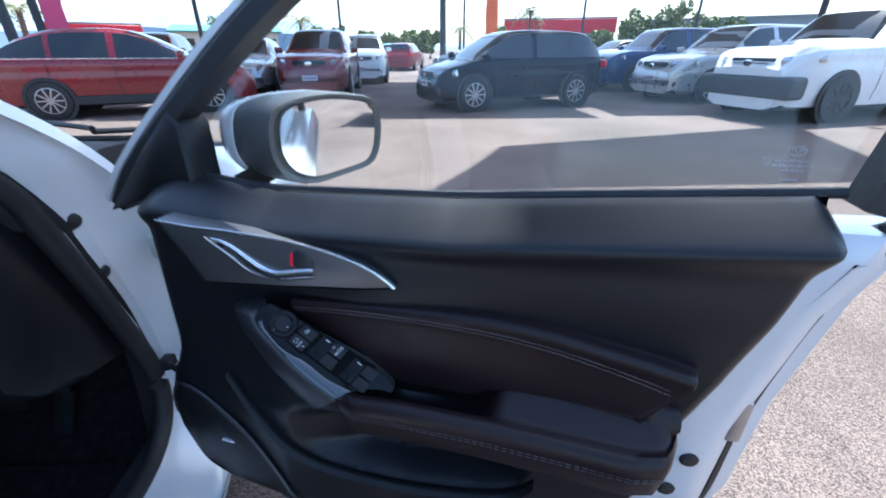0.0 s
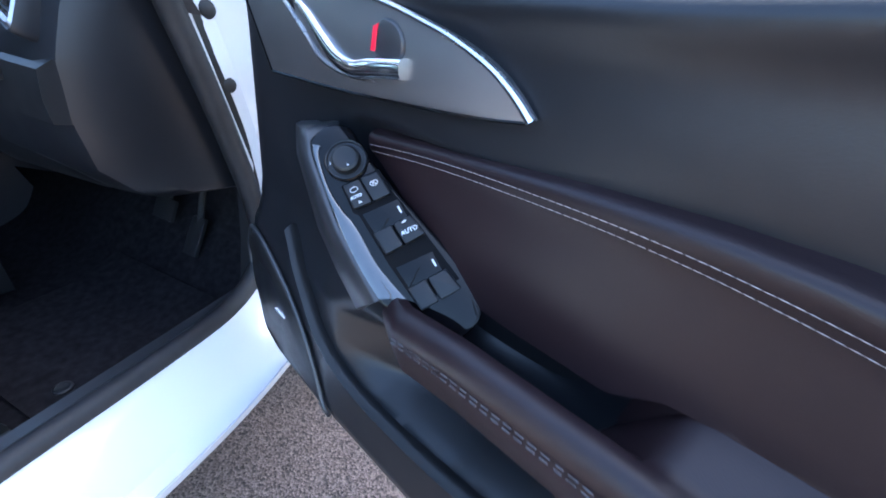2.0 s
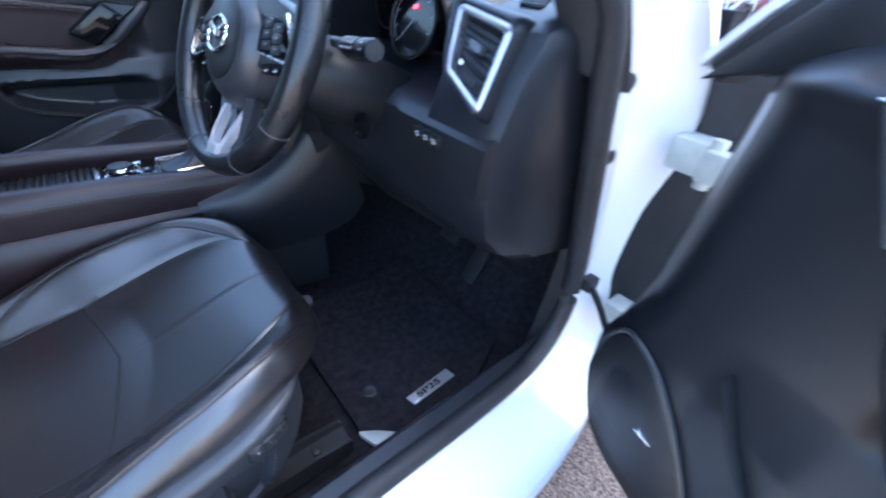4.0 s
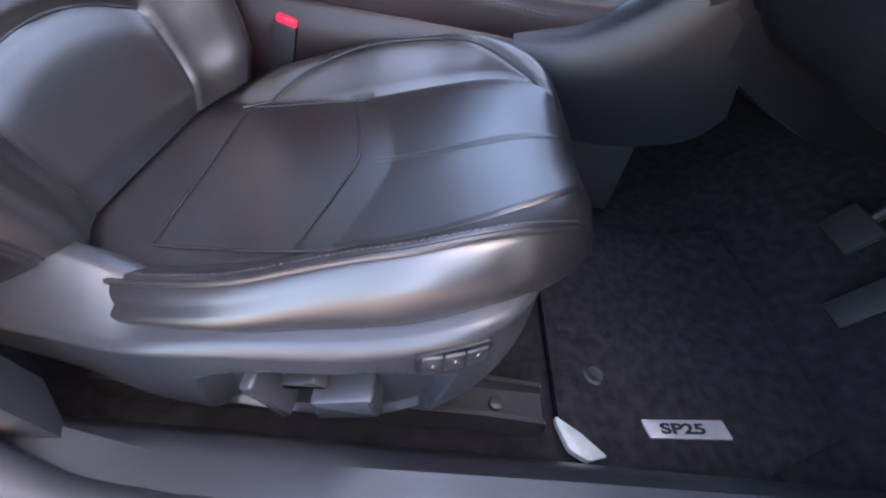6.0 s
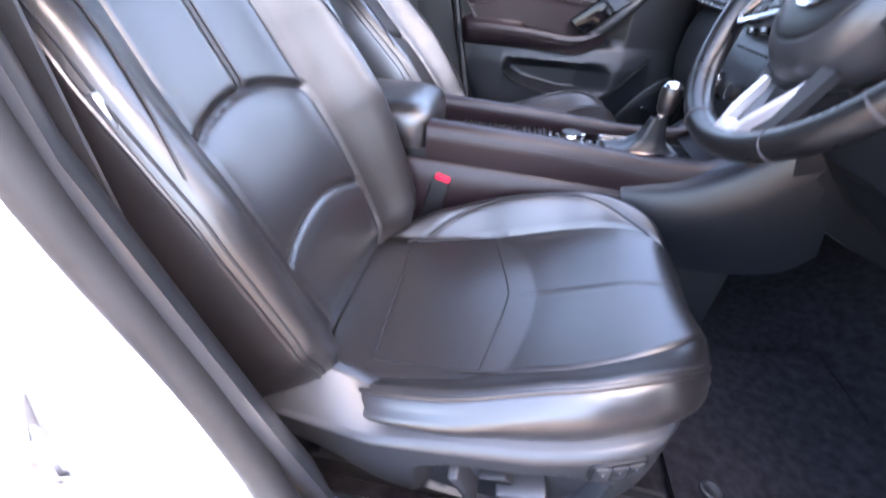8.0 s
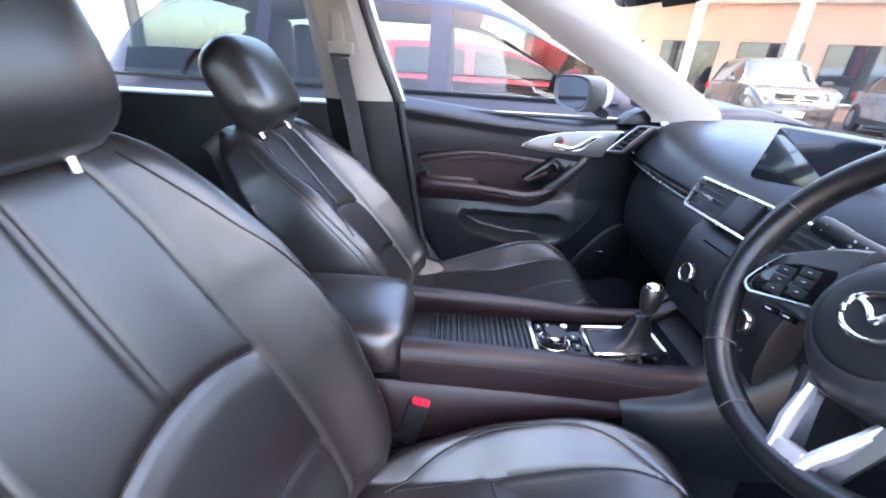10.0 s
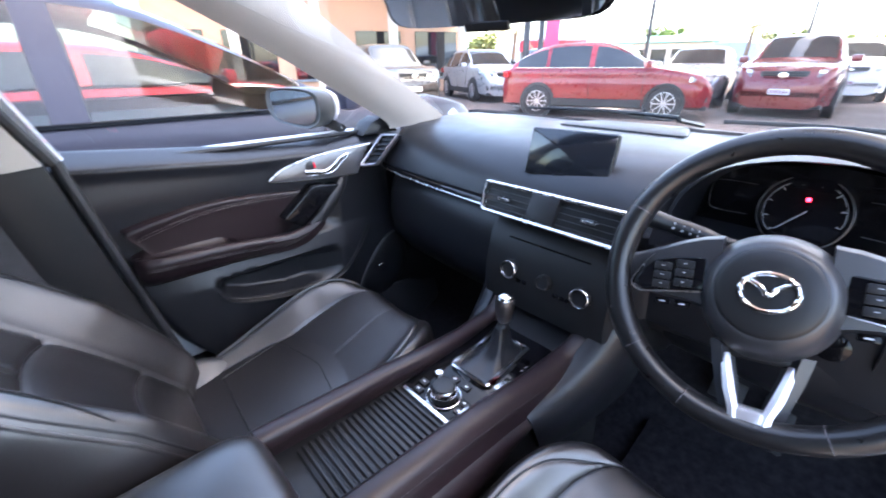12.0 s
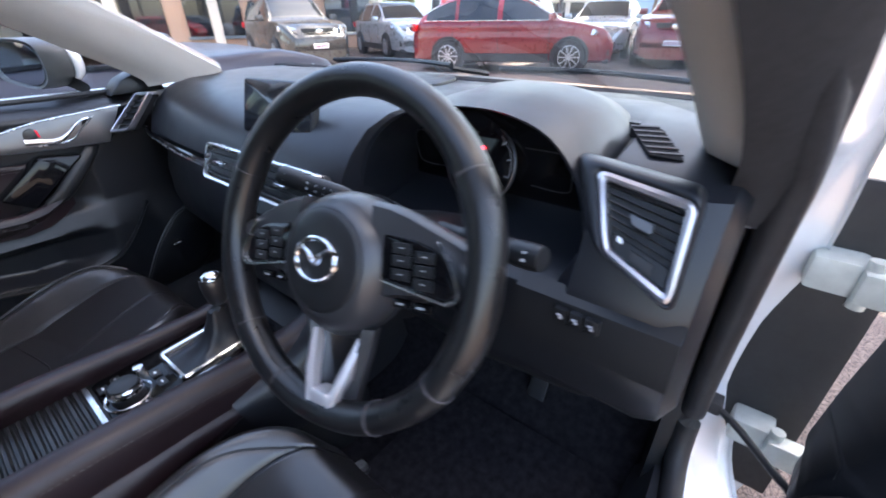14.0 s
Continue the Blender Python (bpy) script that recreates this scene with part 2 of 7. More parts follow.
def rounded(poly, r, n=4):
    """A 2D outline with its corners rounded by about r."""
    out, k = [], len(poly)
    for i in range(k):
        a, b, c = (np.array(poly[j % k], float) for j in (i - 1, i, i + 1))
        la, lc = np.hypot(*(a - b)), np.hypot(*(c - b))
        ra = min(r, la * 0.45, lc * 0.45)
        p, q = b + (a - b) / la * ra, b + (c - b) / lc * ra
        for j in range(n + 1):
            f = j / n
            out.append(tuple((1 - f) ** 2 * p + 2 * f * (1 - f) * b + f * f * q))
    return out


def strip(bm, pts, r, to=None, n=6):
    """A thin bar along 2D or 3D points."""
    return tube(bm, [to(*p) if to else p for p in pts], r, n)


def stitches(bm, pts, length=0.006, gap=0.003, r=0.0007):
    """Short threads laid along a line."""
    pts = [Vector(p) for p in pts]
    run, step = 0.0, length + gap
    for a, b in zip(pts, pts[1:]):
        d = (b - a)
        L = d.length
        if L < 1e-6:
            continue
        d /= L
        x = 0.0
        while x < L:
            ph = (run + x) % step
            if ph < length:
                go = min(length - ph, L - x)
                if go > 0.001:
                    tube(bm, [a + d * x, a + d * (x + go)], r, 4)
                x += go + 1e-5
            else:
                x += step - ph + 1e-5
        run += L
    return bm


def lerp(x, xs, ys):
    return float(np.interp(x, xs, ys))

# ---- ground ----
bm = B()
bmesh.ops.create_grid(bm, x_segments=8, y_segments=8, size=400)
whole("ground", bm, asphalt, "coarse grey asphalt car park with pale chippings", "ground", kind="structure")

# ---- our car: shell ----
car = thing("white_hatchback", "white five-door hatchback with its driver's door open", "car", (0, 0, 0))

# line of the rubber seal round the driver's doorway and the outer edge of the jamb beside it
SEAL = [(.60, -.22, 1.32), (.672, .03, 1.21), (.705, .2, 1.11), (.728, .312, 1.005), (.730, .356, .89), (.730, .410, .70), (.732, .441, .54), (.735, .42, .44), (.748, .33, .398), (.755, .19, .392), (.758, -.04, .392),
        (.766, -.33, .392), (.752, -.44, .415), (.728, -.49, .48), (.716, -.535, .60), (.712, -.592, .78), (.705, -.617, .95), (.69, -.628, 1.10), (.62, -.60, 1.30)]
JAMB = [(.68, -.15, 1.33), (.735, .10, 1.21), (.775, .30, 1.10), (.79, .43, .99), (.80, .49, .88), (.80, .53, .70), (.80, .53, .54), (.81, .50, .42), (.86, .42, .335), (.895, .22, .32), (.90, -.04, .318),
        (.895, -.36, .32), (.88, -.54, .36), (.84, -.63, .46), (.83, -.68, .60), (.825, -.72, .78), (.81, -.74, .95), (.79, -.75, 1.10), (.72, -.71, 1.31)]
sl, jm = spline(SEAL, 90), spline(JAMB, 90)
mid = Vector((0.3, -0.05, 0.8))
rings = []
for a, b in zip(sl, jm):
    a, b = Vector(a), Vector(b)
    into = (mid - a)
    into.x = 0
    into.normalize()
    d = b - a
    back = V(-max(0, min(1, (a.y - .30) / .05)) * max(0, min(1, (a.z - .46) / .10)), 0, 0)  # the hinge pillar's face lies further in
    rings.append([a - into * .012 + V(-.004, 0, 0), a, a + d * .12 + into * .004 + back * .014, a + d * .3 + into * .006 + back * .026, a + d * .42 - into * .004 + back * .030, a + d * .66 - into * .006 + back * .022, a + d * .74 - into * .018 + back * .012, a + d * .94 - into * .012, b, b - into * .02 - V(.004, 0, 0), b - into * .05 - V(.06, 0, 0)])
part("door_jamb", loft(B(), rings, True, True), white_paint, car)
part("door_seal", tube(B(), [Vector(p) + V(-.004, 0, 0) for p in sl], .019, 10), rubber, car, "black rubber door seal")

# plugs and bolts on the hinge pillar
for (x, y, z, r) in ((.727, .404, .907, .0115), (.725, .423, .798, .0105)):
    m = look((x, y, z), (x - .9, y + .30, z + .05))
    part("plug", lathe(B(), [(r * 1.25, -.004), (r * 1.25, .002), (r * .9, .006), (r * .6, .0075), (0, .008)], m, 16), rubber, car, "black rubber plug")
# check strap from the pillar to the door
part("check_strap", tube(B(), spline([(.75, .455, .553), (.79, .43, .548), (.85, .38, .535), (.91, .33, .53)], 12), .006, 8), rubber, car, "black check strap")
part("strap_bolt", box(B(), (.752, .457, .553), (.024, .03, .026), bevel=.005), rubber, car)
# flat black sheet stands in for the shade in the hinge gap
part("hinge_shade_sheet", box(B(), (.815, .522, .64), (.13, .012, .60), bevel=.003), rubber, car, "black sheet standing in for the shade behind the hinges")
# hinges
for z in (.82, .50):
    bm = B()
    box(bm, (.815, .50, z), (.06, .055, .05), bevel=.008)
    box(bm, (.86, .47, z), (.05, .03, .045), bevel=.006)
    tube(bm, [(.845, .475, z - .035), (.845, .475, z + .035)], .010, 10)
    part("hinge", bm, bracket_metal, car, "pale grey door hinge")

# bonnet, wings, nose
def wing_ring(y, side):
    f = lerp(y, [.42, 1.0, 1.55], [0, .5, 1])
    top = lerp(y, [.3, .5, .9, 1.3, 1.5, 1.58], [.985, .97, .93, .86, .76, .62])
    w = lerp(y, [.42, .9, 1.3, 1.58], [.875, .895, .87, .60])
    return [V(0, y, top + .02), V(w * .45, y, top + .018), V(w * .72, y, top + .0), V(w * .86, y, top - .035), V(w * .97, y, top - .12), V(w, y, top - .25), V(w * .99, y, .42), V(w * .95, y, .24), V(w * .5, y, .20), V(0, y, .20)]

ys = [.78, .84, .9, 1.1, 1.3, 1.42, 1.5, 1.56, 1.6]
rings = []
for y in ys:
    r = wing_ring(y, 1)
    rings.append(r + [V(-p.x, p.y, p.z) for p in r[-2:0:-1]])
part("front_body", loft(B(), rings, True, True), white_paint, car, sharp=50)
for s in (1, -1):
    rings = []
    for y in (.53, .57, .62, .70, .785):
        r = wing_ring(y, 1)
        rings.append([V(s * p.x, p.y, p.z) for p in r[2:8]] + [V(s * .745, y, .24), V(s * .745, y, .93), V(s * .66, y, .955)])
    part("wing", loft(B(), rings), white_paint, car, "white front wing", sharp=50)
bm = B()
loft(bm, [[V(-.64, y, z), V(0, y + .04, z + .004), V(.64, y, z), V(.64, y, z - .03), V(-.64, y, z - .03)] for y, z in ((.775, .945), (.80, .950), (.84, .945))])
part("bonnet_edge", bm, white_paint, car)
bm = B()
tube(bm, [(.655, y, lerp(y, [.5, .9, 1.3], [.972, .932, .862]) - .004) for y in np.linspace(.52, 1.4, 20)], .004, 6)
part("shut_line", bm, rubber, car)
# cowl and wipers
bm = B()
loft(bm, [[V(x, .46 + .0 * abs(x), .985), V(x, .62 + .12 * (1 - (x / .66) ** 2), .99), V(x, .74 + .12 * (1 - (x / .66) ** 2), .975), V(x, .74 + .12 * (1 - (x / .66) ** 2), .93), V(x, .46, .93)] for x in np.linspace(-.66, .66, 25)])
part("cowl", bm, black_trim, car)
for x0, x1 in ((-.52, .02), (.10, .62)):
    bm = B()
    pts = [(x0 + (x1 - x0) * f, .80 - .10 * f + .05 * math.sin(f * 3.1) - .14 * max(0, abs(x0 + (x1 - x0) * f) - .3), 1.005 + .012 * f) for f in np.linspace(0, 1, 10)]
    tube(bm, pts, .006, 6)
    tube(bm, [(x1, pts[-1][1], 1.01), (x1 + .02, .84, .985)], .007, 6)
    part("wiper", bm, black_trim, car)

# windscreen
def screen_pt(x, f):
    w = .655 - .09 * f
    return V(x * w, lerp(f, [0, .3, 1], [.82, .50, -.30]) - (.42 - .30 * f) * abs(x) ** 2.2, lerp(f, [0, .3, 1], [.995, 1.125, 1.385]) - (-.012 + .03 * f) * x * x)

bm = B()
loft(bm, [[screen_pt(x, f) for x in np.linspace(-1, 1, 21)] for f in np.linspace(0, 1, 14)], False, False)
ws = part("windscreen", bm, window_clear, car, "clear windscreen")
ws.visible_shadow = False

# A-pillar trims: one edge along the windscreen, one along the side window
def a_pillar(side):
    wsl = [(.636, .43, .985), (.632, .36, 1.02), (.620, .16, 1.13), (.595, -.05, 1.25), (.55, -.32, 1.39)] if side > 0 else [(.625, .43, .99), (.622, .395, 1.015), (.60, .15, 1.165), (.575, -.05, 1.285), (.54, -.32, 1.395)]
    sde = [(.687, .30, .985), (.681, .25, 1.02), (.666, .15, 1.10), (.638, -.06, 1.21), (.59, -.40, 1.33)] if side > 0 else [(.665, .25, .97), (.66, .225, 1.0), (.655, .08, 1.085), (.635, -.10, 1.185), (.59, -.40, 1.33)]
    out = [(.74, .45, .99), (.73, .42, 1.015), (.71, .18, 1.15), (.68, -.02, 1.26), (.62, -.32, 1.395)]
    rings = []
    for a, b, c in zip(spline(wsl, 20), spline(sde, 20), spline(out, 20)):
        a, b, c = (Vector((side * q[0], q[1], q[2])) for q in (a, b, c))
        q = (a + b) / 2 + V(-side * .02, -.012, .0)
        rings.append([a + V(0, .01, .006), a, (a * .8 + b * .2) + V(-side * .012, -.006, 0), q, (a * .2 + b * .8) + V(-side * .01, -.004, 0), b, b + V(side * .012, .008, .004)])
    outer = [[r[0], r[0] * .5 + c * .5 + V(0, .02, .012), c, r[-1] + V(side * .03, .045, 0), r[-1] + V(0, .012, 0)] for r, c in zip(rings, [Vector((side * q[0], q[1], q[2])) for q in spline(out, 20)])]
    part("pillar_trim", loft(B(), [r + [r[0] + V(side * .01, .004, .002)] for r in rings]), headliner, car, "beige pillar trim", sharp=60)
    part("pillar", loft(B(), outer), white_paint, car, sharp=50)

a_pillar(1)
a_pillar(-1)
# black side trim between the driver's pillar lining and the seal
bm = B()
rings = []
for a, b in zip(spline([(.675, .34, .93), (.683, .28, 1.0), (.668, .14, 1.10), (.638, -.07, 1.21), (.588, -.40, 1.33)], 20), spline([(.738, .37, .90), (.732, .30, 1.02), (.716, .17, 1.125), (.682, -.0, 1.225), (.61, -.28, 1.36)], 20)):
    a, b = Vector(a), Vector(b)
    n_ = V(-.3, -.9, .2)
    rings.append([a + n_ * .004, a + n_ * .016, (a + b) / 2 + n_ * .028, b + n_ * .022, b + V(.01, .01, 0), a + V(.02, .03, 0)])
part("pillar_side_trim", loft(bm, rings), rubber, car, "black pillar side trim", sharp=60)

# roof and headliner
bm = B()
loft(bm, [[V(x, y, 1.46 - .05 * (x / .6) ** 2 - .06 * ((y + 1.0) / .9) ** 2) for x in np.linspace(-.62, .62, 17)] + [V(x, y, 1.40 - .045 * (x / .6) ** 2 - .045 * ((y + 1.0) / .9) ** 2) for x in np.linspace(.62, -.62, 17)] for y in np.linspace(-.30, -1.75, 16)])
part("roof", bm, white_paint, car)
bm = B()
loft(bm, [[V(x, y, 1.395 - .045 * (x / .6) ** 2 - .045 * ((y + 1.0) / .9) ** 2) for x in np.linspace(-.61, .61, 17)] + [V(x, y, 1.375 - .045 * (x / .6) ** 2 - .045 * ((y + 1.0) / .9) ** 2) for x in np.linspace(.61, -.61, 17)] for y in np.linspace(-.31, -1.74, 16)])
part("headliner", bm, headliner, car, "pale beige headlining")

# rear body, kept simple: sides, rear doors, tail
for s in (1, -1):
    y0 = -.74 if s > 0 else -.60
    bm = B()
    loft(bm, [[V(s * .71, y, .95), V(s * .80, y, .97), V(s * .85, y, .86), V(s * .875, y, .62), V(s * .87, y, .36), V(s * .82, y, .22), V(s * .70, y, .22)] for y in np.linspace(y0, -2.3, 8)], True, True)
    part("rear_side", bm, white_paint, car, sharp=50)
    bm = B()
    loft(bm, [[V(s * (.80 - .21 * f), y, .965 + .40 * f) for f in (0, .3, .6, 1)] for y in np.linspace(y0 - .06, -1.70, 6)], False, False)
    g = part("rear_window", bm, window_tint, car)
    g.visible_shadow = False
    bm = B()
    for ya, yb in ((-1.72, -1.95),):
        loft(bm, [[V(s * (.80 - .21 * f), y, .965 + .40 * f) for y in (ya, yb)] + [V(s * (.75 - .21 * f), y, .965 + .40 * f) for y in (yb, ya)] for f in (0, .5, 1)])
    part("rear_pillar", bm, white_paint, car)
    bm = B()
    box(bm, (s * .69, (y0 - 1.75) / 2 - .05, .67), (.04, 1.75 + y0 + .0, .60), bevel=.02)
    part("rear_door_trim", bm, black_trim, car, "black rear door lining")
bm = B()
loft(bm, [[V(x, -2.3, .25), V(x, -2.36, .5), V(x, -2.33, .9), V(x, -2.05, 1.0), V(x, -1.74, 1.37), V(x, -1.72, 1.33), V(x, -2.0, .95), V(x, -2.25, .85), V(x, -2.2, .25)] for x in np.linspace(-.80, .80, 9)])
part("tailgate", bm, white_paint, car)

# passenger sill, floor, firewall
bm = B()
box(bm, (-.80, -.30, .30), (.20, 1.9, .17), bevel=.03)
part("sill", bm, white_paint, car)
bm = B()
loft(bm, [[V(-.72, y, z), V(-.2, y, z - .01), V(.2, y, z - .01), V(.745, y, z), V(.745, y, z - .06), V(-.72, y, z - .06)] for y, z in ((-2.2, .32), (-1.2, .30), (-.55, .27), (-.1, .245), (.30, .235), (.42, .27), (.62, .46), (.70, .80))])
part("floor", bm, carpet, car, "black carpeted floor")
bm = B()
box(bm, (0, .70, .70), (1.46, .05, .58))
part("bulkhead", bm, carpet, car)
# inner sill trim and kick panel on the driver's side
bm = B()
loft(bm, [[V(x + .004, y, .385), V(x - .008, y, .404), V(x - .040, y, .402), V(.70, y, .385), V(.675, y, .33), V(.665, y, .25), V(.74, y, .25)] for y, x in [(q, lerp(q, [-.62, -.46, -.33, 0, .2, .44], [.70, .742, .762, .755, .752, .745])) for q in np.linspace(-.62, .44, 24)]])
part("sill_trim", bm, grey_trim, car, "dark grey plastic scuff trim")
bm = B()
loft(bm, [[V(.728, lerp(z, [.25, .45, .65, .9], [.36, .43, .45, .38]), z), V(.69, lerp(z, [.25, .45, .65, .9], [.36, .42, .44, .37]), z), V(.67, .60, z), V(.73, .62, z)] for z in np.linspace(.25, .90, 9)])
part("kick_panel", bm, black_trim, car)
bm = B()
loft(bm, [[V(-.735, .26, z), V(-.712, .25, z), V(-.69, .38, z), V(-.67, .60, z), V(-.735, .66, z)] for z in (.22, .5, .9)])
part("kick_panel", bm, black_trim, car)
bm = B()
loft(bm, [[V(-.76, y, .40), V(-.735, y, .405), V(-.70, y, .395), V(-.67, y, .33), V(-.66, y, .24), V(-.76, y, .24)] for y in np.linspace(-.62, .44, 6)])
part("sill_trim", bm, grey_trim, car)
# B-pillar lining beside the driver's seat
rows = [(.40, -.435, .705), (.50, -.480, .700), (.62, -.525, .695), (.80, -.588, .69), (.95, -.612, .68), (1.10, -.622, .665), (1.30, -.60, .60), (1.38, -.58, .56)]
bm = B()
loft(bm, [[V(x + .012, y + .02, z), V(x, y + .012, z), V(x - .035, y - .03, z), V(x - .03, y - .16, z), V(x + .03, y - .16, z)] for z, y, x in rows if z <= .96])
part("pillar_lining", bm, grey_trim, car, "dark grey lower pillar lining")
bm = B()
loft(bm, [[V(x + .012, y + .02, z), V(x, y + .012, z), V(x - .035, y - .03, z), V(x - .03, y - .16, z), V(x + .03, y - .16, z)] for z, y, x in rows if z >= .95])
part("upper_pillar_trim", bm, headliner, car, "beige upper pillar trim")
# striker on the driver's jamb
bm = B()
lathe(bm, [(.034, 0), (.034, .004), (.028, .006), (0, .006)], look((.785, -.612, .605), (.5, -.37, .55)), 20)
tube(bm, spline([(.792, -.600, .585), (.808, -.57, .59), (.808, -.57, .615), (.792, -.600, .62)], 12), .005, 8)
part("door_striker", bm, steel, car, "zinc-plated door striker")

# passenger B-pillar
bm = B()
loft(bm, [[V(x, y1, z), V(x + .03, (y0 + y1) / 2 + .05, z), V(x + .03, (y0 + y1) / 2 - .05, z), V(x, y0, z), V(x - .06, y0, z), V(x - .06, y1, z)] for z, x, y0, y1 in ((.985, -.665, -.775, -.565), (1.10, -.65, -.79, -.61), (1.25, -.62, -.81, -.655), (1.38, -.57, -.83, -.70))])
part("upper_pillar_trim", bm, headliner, car, "beige upper pillar trim")
bm = B()
loft(bm, [[V(x, y1, z), V(x + .03, y1 - .05, z), V(x + .03, y0 + .05, z), V(x, y0, z), V(x - .05, y0, z), V(x - .05, y1, z)] for z, x, y0, y1 in ((.30, -.70, -.76, -.40), (.50, -.70, -.76, -.45), (.70, -.69, -.765, -.51), (.985, -.665, -.775, -.562))])
part("pillar_lining", bm, black_trim, car, "black lower pillar lining")
bm = B()
tube(bm, [(-.69, -.545, .985), (-.69, -.43, .35)], .012, 8)
tube(bm, [(-.685, -.55, .985), (-.655, -.61, 1.12), (-.60, -.68, 1.36)], .012, 8)
part("door_seal", bm, rubber, car)
bm = B()
loft(bm, [[V(-.705, -.552, .985), V(-.695, -.535, .985), V(-.72, -.53, .985)], [V(-.68, -.60, 1.12), V(-.67, -.585, 1.12), V(-.70, -.58, 1.12)], [V(-.61, -.68, 1.37), V(-.60, -.665, 1.37), V(-.63, -.66, 1.37)]])
part("window_frame", bm, white_paint, car)

# wheels under the body
for s in (1, -1):
    for y in (.98, -1.72):
        m = Matrix.Translation((s * .80, y, .315)) @ pose(0, 0, 0, 0, 90 * s, 0)
        wheel = part("wheel", lathe(B(), [(.20, -.09), (.29, -.095), (.312, -.07), (.315, 0), (.312, .07), (.29, .095), (.215, .09)], m, 32), rubber, car, "black road tyre")
        bm = B()
        lathe(bm, [(.214, .06), (.214, .092), (.20, .09), (.195, .03)], m, 32)
        for k in range(10):
            box(bm, (.11, 0, .07), (.19, .028, .02), m @ Matrix.Rotation(k * math.pi / 5, 4, "Z"), .004, 1)
        lathe(bm, [(.045, .05), (.045, .085), (0, .088)], m, 16)
        part("rim", bm, satin, wheel)

# ---- added sun blockers: shade sails out of view over the parking bays ----
sun_blocker_cloth = material("sun_blocker_cloth", (0.55, 0.53, 0.50), 0.9, vary=0.08, scale=1.5, grain=.4, grain_scale=300)
def sail(corners, mast, label):
    """An added, unseen sun blocker: a stretched cloth between four posts, sagging a little."""
    c = [Vector(p) for p in corners]
    sl_ = thing("added_shade_sail", label, "shade sail", tuple((c[0] + c[2]) / 2 * Vector((1, 1, 0))), "shade sails")
    def at(a, b):
        p = (c[0] * (1 - a) + c[1] * a) * (1 - b) + (c[3] * (1 - a) + c[2] * a) * b
        ea, eb = 4 * a * (1 - a), 4 * b * (1 - b)
        mid = (c[0] + c[1] + c[2] + c[3]) / 4
        pull = .02 * (ea * (1 - eb) + eb * (1 - ea))
        return p + (mid - p) * pull - V(0, 0, .25 * ea * eb)
    top = [[at(a, b) for a in np.linspace(0, 1, 13)] for b in np.linspace(0, 1, 13)]
    bm = B()
    rows = [r + [p - V(0, 0, .012) for p in r[::-1]] for r in top]
    part("cloth", loft(bm, rows), sun_blocker_cloth, sl_)
    mast = Vector(mast)
    part("mast", tube(B(), [V(mast.x, mast.y, 0), V(mast.x, mast.y, c[0].z + .6)], .11, 12), grey_trim, sl_)
    for p in c:
        part("cable", tube(B(), [p, V(mast.x, mast.y, c[0].z + .5)], .004, 6), steel, sl_)
    return sl_

# ---- front doors ----
DA = radians(17.5)
DU, DN = V(math.cos(DA), -math.sin(DA), 0), V(-math.sin(DA), -math.cos(DA), 0)
DO = DU * .766 + DN * -.556


def open_door(u, v, z):
    return DO + DU * u + DN * v + V(0, 0, z)


def shut_door(u, v, z):
    return V(-.70 + v, .268 - u, z - .035)


